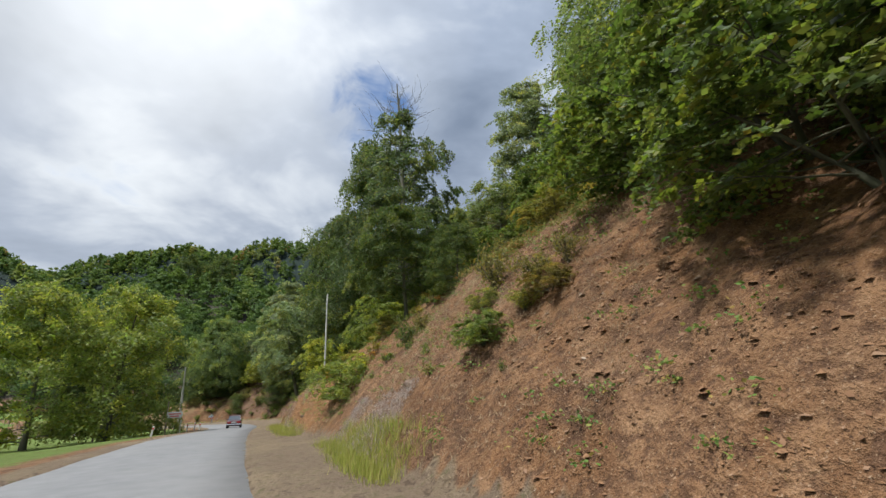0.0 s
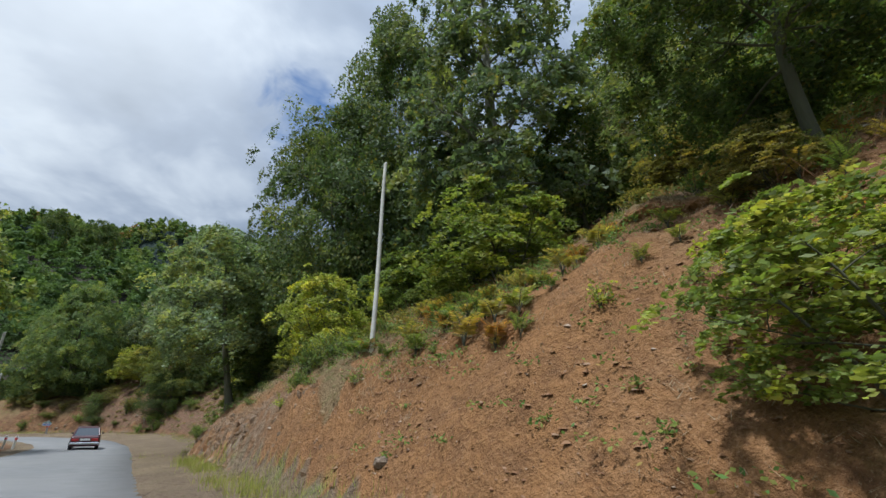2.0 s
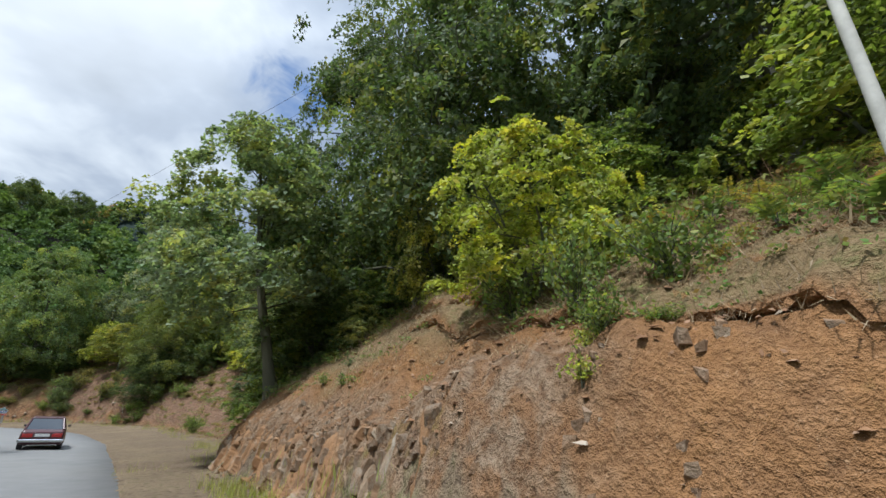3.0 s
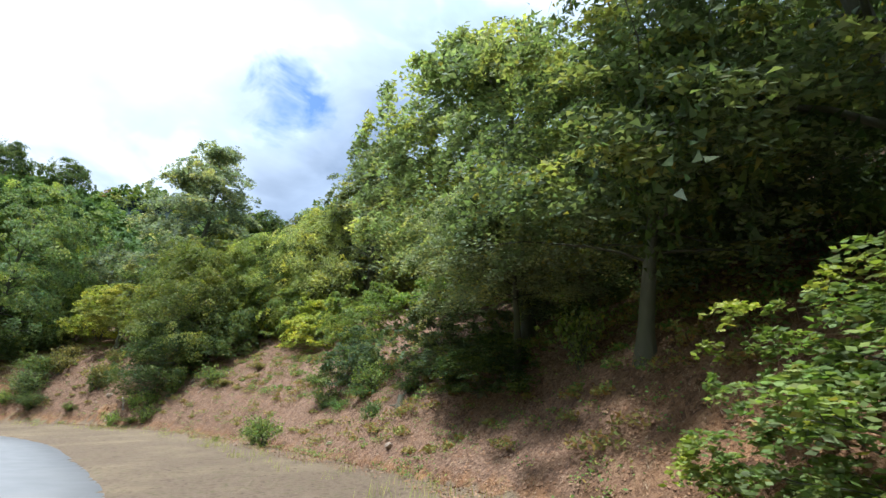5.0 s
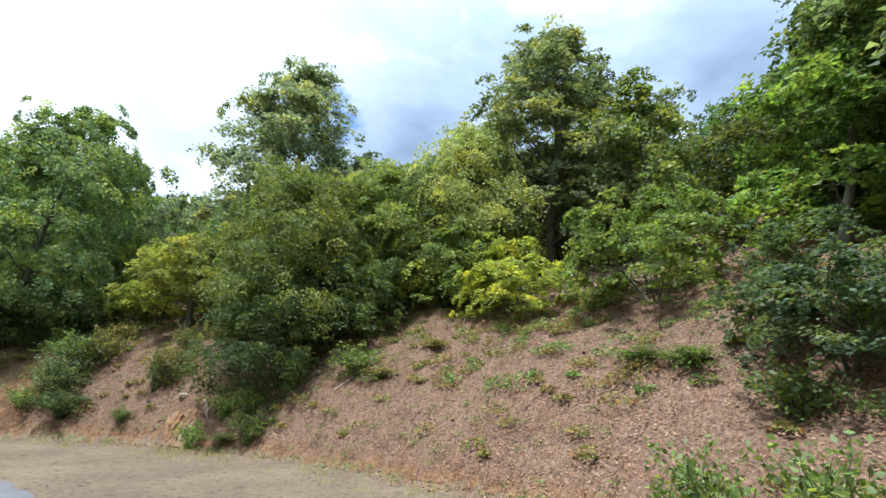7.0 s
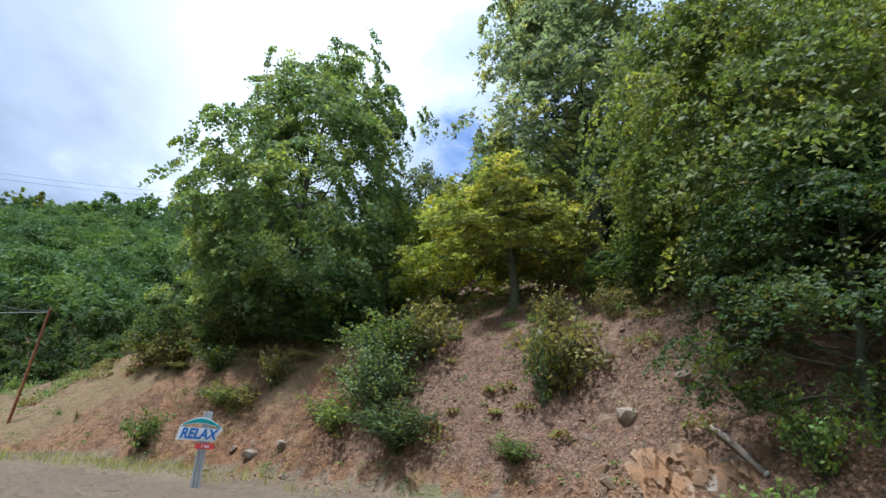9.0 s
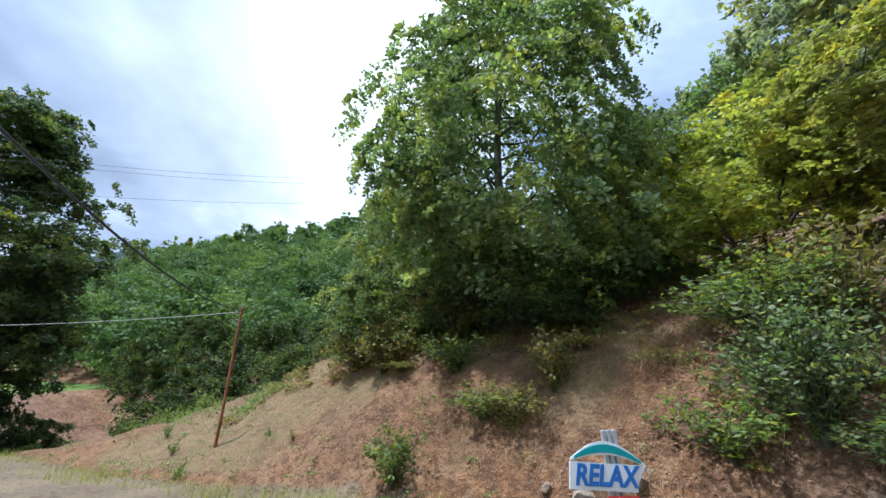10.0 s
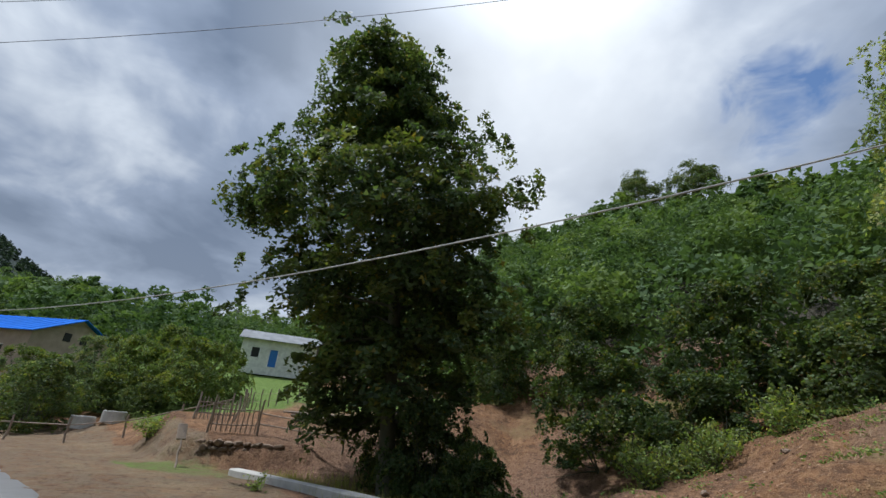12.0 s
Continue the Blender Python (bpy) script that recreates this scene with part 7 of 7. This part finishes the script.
def make_island(name, stops, rough=0.9, through_light=False):
    m, n = material(name)
    r = n.add("ShaderNodeNewGeometry").outputs["Random Per Island"]
    col = n.ramp(r, stops)
    p = n.add("ShaderNodeBsdfPrincipled", {"Base Color": col, "Roughness": rough, "Specular IOR Level": 0.2})
    if through_light:
        t = n.add("ShaderNodeBsdfTranslucent", {"Color": col})
        p = n.add("ShaderNodeMixShader", {0: 0.35, 1: p.outputs[0], 2: t.outputs[0]})
    n.add("ShaderNodeOutputMaterial", {"Surface": p.outputs[0]})
    return m


STRAW = make_island("straw", [(0.0, (0.24, 0.16, 0.09)), (0.5, (0.46, 0.36, 0.22)), (1.0, (0.34, 0.27, 0.19))], through_light=True)


def earth_ledge(label, s0, s1, d0, d1, high, seed):
    """A slumped edge across the slope: turf and earth jutting out over a small scar."""
    n = int((s1 - s0) / 0.09)
    s = np.linspace(s0, s1, n)
    wave = fbm(s, s * 0 + seed, 1.3, 4, 95)
    d = np.linspace(d0, d1, n) + wave * 0.35
    tall = high * (1 - np.abs(np.linspace(-1, 1, n)) ** 3) * (0.85 + 1.6 * fbm(s, s * 0 + seed, 0.8, 3, 96)) - 0.02
    rng = np.random.default_rng(seed)
    i = np.clip(np.searchsorted(LINE_S, s), 1, len(LINE_S) - 1)
    f = (s - LINE_S[i - 1]) / 0.5
    rows = []
    for back, lift, drop in ((1.0, 0.0, -0.08), (0.55, 0.45, 0.0), (0.22, 0.85, 0.0), (0.0, 1.0, 0.0), (-0.09, 0.86, -0.03), (-0.05, 0.55, -0.03), (0.03, 0.25, -0.04), (-0.06, 0.05, -0.04), (-0.16, 0.0, -0.16)):
        e = d + back + rng.normal(0, 0.022, n)
        x = LINE_X[i - 1] * (1 - f) + LINE_X[i] * f + LINE_NX[i] * e
        y = LINE_Y[i - 1] * (1 - f) + LINE_Y[i] * f + LINE_NY[i] * e
        rows.append(np.stack([x, y, sheet_z(x, y) + np.maximum(tall, -0.05) * lift + drop + rng.normal(0, 0.018, n)], -1))
    v = np.stack(rows, 1).reshape(-1, 3)
    m = len(rows)
    q = (np.arange(n - 1)[:, None] * m + np.arange(m - 1)).ravel()
    ob = thing("earth_ledge", label, "earth ledge", Matrix.Identity(4), "slumped ledges on the slope")
    me = raw_mesh("earth", v, np.stack([q, q + 1, q + m + 1, q + m], -1), [EARTH], False)
    top = np.tile(np.array([1.0, 1.0, 0.9, 0.6, 0.1, 0, 0, 0, 0]), n)
    me.attributes.new("dry", "FLOAT", "POINT").data.foreach_set("value", top.astype(np.float32))
    me.attributes.new("ochre", "FLOAT", "POINT").data.foreach_set("value", (0.8 - 0.8 * top).astype(np.float32))
    part("earth", me, None, ob)
    # dry grass lying over the edge
    k = rng.integers(0, n, 26 * n)
    row = rng.choice(5, len(k), p=(0.12, 0.26, 0.26, 0.24, 0.12))
    root = v.reshape(n, m, 3)[k, row] + rng.normal(0, 0.07, (len(k), 3)) * (1, 1, 0.1)
    keep = fbm(root[:, 0], root[:, 1], 0.7, 2, 97) > rng.uniform(-0.3, 0.12, len(k))
    root = root[keep]
    out = np.stack([-LINE_NX[i][k], -LINE_NY[i][k], np.zeros(len(k))], -1)[keep]
    way = out * rng.uniform(0.0, 0.16, (len(root), 1)) + rng.normal(0, 0.07, root.shape) + np.array([0, 0, 0.02])
    across = np.cross(way, (0, 0, 1.0)) * 0.04 + rng.normal(0, 0.002, root.shape)
    blade = np.stack([root - across, root + across, root + way], 1).reshape(-1, 3)
    part("turf", raw_mesh("turf", blade, np.arange(len(blade)).reshape(-1, 3), [STRAW]), None, ob, "dry straw-coloured grass")


earth_ledge("brown earth edge with dry turf over the road cut", 31.5, 39.0, 3.85, 5.2, 0.30, 1)
earth_ledge("brown earth scar across the slope under dry turf", 37.2, 43.5, 5.35, 6.9, 0.46, 2)
earth_ledge("low broken earth step across the slope", 36.6, 41.8, 4.75, 5.9, 0.28, 3)
earth_ledge("brown earth scar across the slope under dry turf", 24.0, 29.2, 7.9, 8.6, 0.40, 5)


def boulder(x, y, size, turn):
    ob = new("boulder", STONES[int(abs(x * 7 + y * 3)) % 8])
    ob.matrix_basis = Matrix.Translation((x, y, ground_z(x, y) + size * 0.12)) @ pose(0, 0, 0, turn * 0.2, turn * 0.13, turn) @ Matrix.Diagonal((size, size * 0.8, size * 0.85, 1))
    return tagged(ob, "loose brown-grey stone lying on the earth bank", "rock", "loose stones on the bank")


boulder(-0.9, 12.3, 0.42, 20)
boulder(-43.9, 90.7, 0.55, 40)
boulder(-43.0, 90.7, 0.50, 80)
boulder(-42.4, 90.0, 0.35, 120)
boulder(-44.9, 90.3, 0.30, 150)
boulder(-27.4, 85.6, 0.75, 10)
boulder(-28.0, 85.0, 0.45, 70)
boulder(-33.9, 87.9, 0.6, 33)
boulder(-32.8, 87.5, 0.5, 77)
boulder(-44.6, 90.9, 0.4, 260)
boulder(-46.0, 90.6, 0.32, 200)
boulder(-62.0, 97.0, 0.30, 20)
boulder(-63.2, 95.6, 0.28, 90)
boulder(-58.0, 97.6, 0.25, 170)
boulder(-17.5, 62.5, 0.45, 60)
boulder(-19.0, 66.8, 0.35, 100)
boulder(-8.2, 27.2, 0.35, 130)
boulder(-4.6, 18.6, 0.4, 210)
boulder(-1.8, 11.5, 0.3, 240)
boulder(-5.9, 21.0, 0.28, 280)


# ---------------------------------------------------------------- what lies and grows on the ground
def spots(n, seed, zones):
    """Random places on the bank. zones: (weight, s from, s to, distance past the toe from, to)."""
    rng = np.random.default_rng(seed)
    wts = np.array([z[0] for z in zones], float)
    pick = rng.choice(len(zones), n, p=wts / wts.sum())
    lo = np.array([[z[1], z[3]] for z in zones])[pick]
    hi = np.array([[z[2], z[4]] for z in zones])[pick]
    u = rng.uniform(0, 1, (n, 2))
    s, over = lo[:, 0] + (hi[:, 0] - lo[:, 0]) * u[:, 0], lo[:, 1] + (hi[:, 1] - lo[:, 1]) * u[:, 1]
    k = np.clip(np.searchsorted(LINE_S, s), 1, len(LINE_S) - 1)
    f = (s - LINE_S[k - 1]) / 0.5
    d = np.interp(s, BANK[:, 0], BANK[:, 1]) + over
    x = LINE_X[k - 1] * (1 - f) + LINE_X[k] * f + LINE_NX[k] * d
    y = LINE_Y[k - 1] * (1 - f) + LINE_Y[k] * f + LINE_NY[k] * d
    keep = fbm(x, y, 2.6, 3, seed + 200) > rng.uniform(-0.28, 0.16, n)
    x, y = x[keep], y[keep]
    return x, y, land(x, y)[0], rng


CLOD = make_island("clod", [(0.0, (0.18, 0.092, 0.048)), (0.4, (0.28, 0.155, 0.08)), (0.7, (0.22, 0.12, 0.065)), (0.93, (0.29, 0.19, 0.12)), (1.0, (0.42, 0.35, 0.27))])
WEED = make_island("weed", [(0.0, (0.10, 0.19, 0.045)), (0.5, (0.17, 0.27, 0.06)), (0.85, (0.28, 0.30, 0.07)), (1.0, (0.36, 0.24, 0.07))], 0.6, True)
GRASS = make_island("grass", [(0.0, (0.22, 0.28, 0.05)), (0.5, (0.36, 0.38, 0.07)), (1.0, (0.42, 0.36, 0.12))], 0.7, True)

BANKS = [(3, -2, 30, 0, 11), (2.2, 28, 50, 0.4, 9), (1.5, 50, 97, -0.6, 8), (0.18, 96, 116, -0.5, 8)]


def clods():
    x, y, z, rng = spots(46000, 11, BANKS)
    n = len(x)
    size = np.clip(rng.lognormal(-3.15, 0.62, n), 0.015, 0.17)
    base = np.array([(1, 0, 0), (-1, 0, 0), (0, 1, 0), (0, -1, 0), (0.3, 0.1, 0.45), (-0.35, -0.12, 0.4)], float) * 0.5
    v = base[None] * rng.uniform(0.6, 1.25, (n, 6, 1)) + rng.normal(0, 0.09, (n, 6, 3))
    th = rng.uniform(0, 6.28, n)
    c, s = np.cos(th)[:, None], np.sin(th)[:, None]
    v = np.stack([v[..., 0] * c - v[..., 1] * s, v[..., 0] * s + v[..., 1] * c, v[..., 2] * 0.8], -1) * size[:, None, None]
    v += np.stack([x, y, z], -1)[:, None]
    f = np.array([(0, 2, 4), (2, 5, 4), (2, 1, 5), (1, 3, 5), (3, 4, 5), (3, 0, 4)])
    q = (np.arange(n)[:, None, None] * 6 + f[None]).reshape(-1, 3)
    tagged(new("earth_clods", raw_mesh("earth_clods", v.reshape(-1, 3), q, [CLOD])), "loose clods and small stones on the bank", "clods", kind="stuff")


def fallen_leaves():
    x, y, z, rng = spots(120000, 12, [(0.5, -2, 30, 0, 11), (0.5, 28, 50, 0.8, 9), (7, 50, 98, -1.0, 9), (0.6, 97, 116, -0.6, 8)])
    cen = np.stack([x, y, z + 0.03], -1)
    v, q = leaf_faces(cen, 0.062, rng, 0.74, 0.0, 0.62, four=True, lie=slope_normal(x, y))
    tagged(new("fallen_leaves", raw_mesh("fallen_leaves", v, q, [LITTER])), "dry brown leaves fallen on the earth", "fallen leaves", kind="stuff")


def blades(name, label, n, seed, zones, mat, h0, h1, lean, width, tuft=7, spread=0.12, lean0=0.1):
    x, y, z, rng = spots(n, seed, zones)
    m = len(x)
    i = np.repeat(np.arange(m), tuft)
    bx, by = x[i] + rng.normal(0, spread, m * tuft), y[i] + rng.normal(0, spread, m * tuft)
    h = rng.uniform(h0, h1, m * tuft)
    th = rng.uniform(0, 6.28, m * tuft)
    l = rng.uniform(lean0, lean, m * tuft) * h
    w = width * rng.uniform(0.6, 1.4, m * tuft)
    a = np.stack([bx - np.sin(th) * w, by + np.cos(th) * w, z[i] - 0.03], -1)
    b = np.stack([bx + np.sin(th) * w, by - np.cos(th) * w, z[i] - 0.03], -1)
    t = np.stack([bx + np.cos(th) * l, by + np.sin(th) * l, z[i] + np.sqrt(np.maximum(h * h - l * l, 0.0004))], -1)
    v = np.stack([a, b, t], 1).reshape(-1, 3)
    tagged(new(name, raw_mesh(name, v, np.arange(len(v)).reshape(-1, 3), [mat])), label, "grass", kind="stuff")


def herbs():
    x, y, z, rng = spots(5200, 15, [(2, 2, 30, 0.5, 11), (2, 28, 50, 1.2, 9), (2.5, 50, 97, -0.3, 8), (0.7, 96, 116, 0.0, 8)])
    per = 26
    i = np.repeat(np.arange(len(x)), per)
    r = rng.uniform(0.06, 0.2, len(x))[i]
    off = rng.normal(size=(len(i), 3)) * r[:, None]
    cen = np.stack([x[i], y[i], z[i] + 0.05], -1) + off * np.array([1, 1, 0.35]) + np.array([0, 0, 1]) * r[:, None] * 0.7
    v, q = leaf_faces(cen, 0.065, rng, 0.5, 0.1, 0.55)
    tagged(new("low_herbs", raw_mesh("low_herbs", v, q, [WEED])), "low green herbs scattered over the bank", "weeds", kind="stuff")


clods()
fallen_leaves()
herbs()
blades("dry_grass", "dry straw-coloured grass on the bank", 12000, 13, [(2, 8, 30, 1.5, 10), (2.5, 28, 50, 0.9, 8), (1.2, 50, 97, 0, 8), (2.2, 94, 101, 0.6, 7), (0.7, 100, 112, 0.3, 7)], STRAW, 0.08, 0.26, 0.99, 0.004, 10, 0.09, 0.6)
THATCH = make_island("thatch", [(0.0, (0.22, 0.17, 0.14)), (0.5, (0.36, 0.30, 0.26)), (1.0, (0.48, 0.42, 0.37))], through_light=True)
blades("grey_grass", "matted grey dry grass at the foot of the bank", 6500, 14, [(1, 10.5, 18.0, -0.2, 1.35)], THATCH, 0.05, 0.15, 0.99, 0.0035, 10, 0.10, 0.7)
blades("verge_grass", "yellow-green grass tufts along the foot of the bank", 2600, 16, [(2.2, 8, 17, -0.5, 0.7), (1.5, 24, 44, -0.9, 0.3), (0.7, 48, 97, -2.2, -0.3), (1, 96, 116, -1.6, 0.2)], GRASS, 0.10, 0.42, 0.7, 0.006, 10, 0.14)
blades("meadow_grass", "green meadow grass by the ditch and the yard", 2600, 17, [(1, 116.5, 124, -1.5, 7)], GRASS, 0.10, 0.40, 0.7, 0.007, 8, 0.2)
BRUSH = make_island("dry_brush", [(0.0, (0.13, 0.075, 0.045)), (0.4, (0.27, 0.16, 0.09)), (0.7, (0.37, 0.24, 0.14)), (1.0, (0.30, 0.22, 0.16))], through_light=True)
FERN = make_island("fern", [(0.0, (0.16, 0.19, 0.05)), (0.4, (0.26, 0.26, 0.07)), (0.7, (0.33, 0.24, 0.07)), (1.0, (0.30, 0.15, 0.05))], 0.7, True)
blades("dry_brush", "dry brown stems and brushwood on the bank", 5200, 18, [(1.3, 6, 30, 3.5, 10), (1.2, 28, 50, 2.2, 8), (2.2, 50, 78, 1.0, 8), (4.0, 76, 99, 0.5, 7), (1.0, 96, 101, 2.2, 8), (0.3, 101, 110, 3.0, 8)], BRUSH, 0.15, 0.7, 0.995, 0.005, 14, 0.13, 0.7)
blades("grey_thatch", "flattened grey dead grass on the slope", 6500, 19, [(2, 4, 24, 0.2, 4.5), (2.2, 28, 48, 1.3, 7)], STRAW, 0.10, 0.28, 0.998, 0.004, 12, 0.14, 0.93)


def undergrowth(name, label, n, seed, zones, mat, r0, r1, per, leaf, flat):
    """Ferns and brambles: low mounds of small leaves."""
    x, y, z, rng = spots(n, seed, zones)
    i = np.repeat(np.arange(len(x)), per)
    r = rng.uniform(r0, r1, len(x))[i]
    off = rng.normal(size=(len(i), 3))
    off *= (rng.uniform(0.1, 1, len(i)) ** 0.5 / np.linalg.norm(off, axis=1))[:, None]
    off[:, 2] = np.abs(off[:, 2])
    cen = np.stack([x[i], y[i], z[i]], -1) + off * r[:, None] * np.array([1.1, 1.1, 0.7])
    v, q = leaf_faces(cen, leaf, rng, flat, 0.2, 0.5, four=False)
    tagged(new(name, raw_mesh(name, v, q, [mat])), label, "undergrowth", kind="stuff")


undergrowth("fern_patches", "yellowing fern and bramble patches on the slope", 1300, 20, [(1.6, 8, 30, 5.0, 11), (1.2, 28, 48, 3.5, 9), (3.5, 50, 97, 0.8, 9), (1.2, 97, 108, 3.0, 9)], FERN, 0.18, 0.55, 90, 0.12, 0.45)
undergrowth("bramble_patches", "dark green bramble patches at the edge of the wood", 800, 21, [(1.2, 10, 30, 7.0, 12), (1, 28, 48, 5.0, 10), (3, 50, 97, 2.5, 9), (1.4, 98, 110, 4.0, 10)], WEED, 0.2, 0.6, 90, 0.12, 0.45)


def rubble(name, label, n, seed, zones, lo, hi):
    """Small angular stones, too many to count."""
    x, y, z, rng = spots(n, seed, zones)
    n = len(x)
    size = np.clip(rng.lognormal(-2.3, 0.5, n), lo, hi)
    base = np.array([(i, j, k) for i in (-1, 1) for j in (-1, 1) for k in (-1, 1)], float) * 0.5
    v = base[None] * rng.uniform(0.45, 1.2, (n, 8, 3))
    th = rng.uniform(0, 6.28, n)
    c, s = np.cos(th)[:, None], np.sin(th)[:, None]
    v = np.stack([v[..., 0] * c - v[..., 1] * s, v[..., 0] * s + v[..., 1] * c, v[..., 2] + v[..., 0] * 0.4], -1) * size[:, None, None]
    v += (np.stack([x, y, z], -1) - slope_normal(x, y) * size[:, None] * 0.3)[:, None]
    f = np.array([(0, 1, 3, 2), (4, 6, 7, 5), (0, 4, 5, 1), (2, 3, 7, 6), (0, 2, 6, 4), (1, 5, 7, 3)])
    q = (np.arange(n)[:, None, None] * 8 + f[None]).reshape(-1, 4)
    tagged(new(name, raw_mesh(name, v.reshape(-1, 3), q, [ROCK])), label, "rubble", kind="stuff")


rubble("cut_rubble", "broken stones on the rock face of the cut", 1300, 30, [(3, 31, 47, 0.0, 1.0), (0.5, 29, 46, -0.5, 0.2)], 0.04, 0.13)
rubble("slope_rubble", "broken stones in the foot of the bank", 420, 31, [(3, 83, 91, 0.3, 3.0), (0.4, 92, 98, 0.0, 2.0)], 0.06, 0.35)
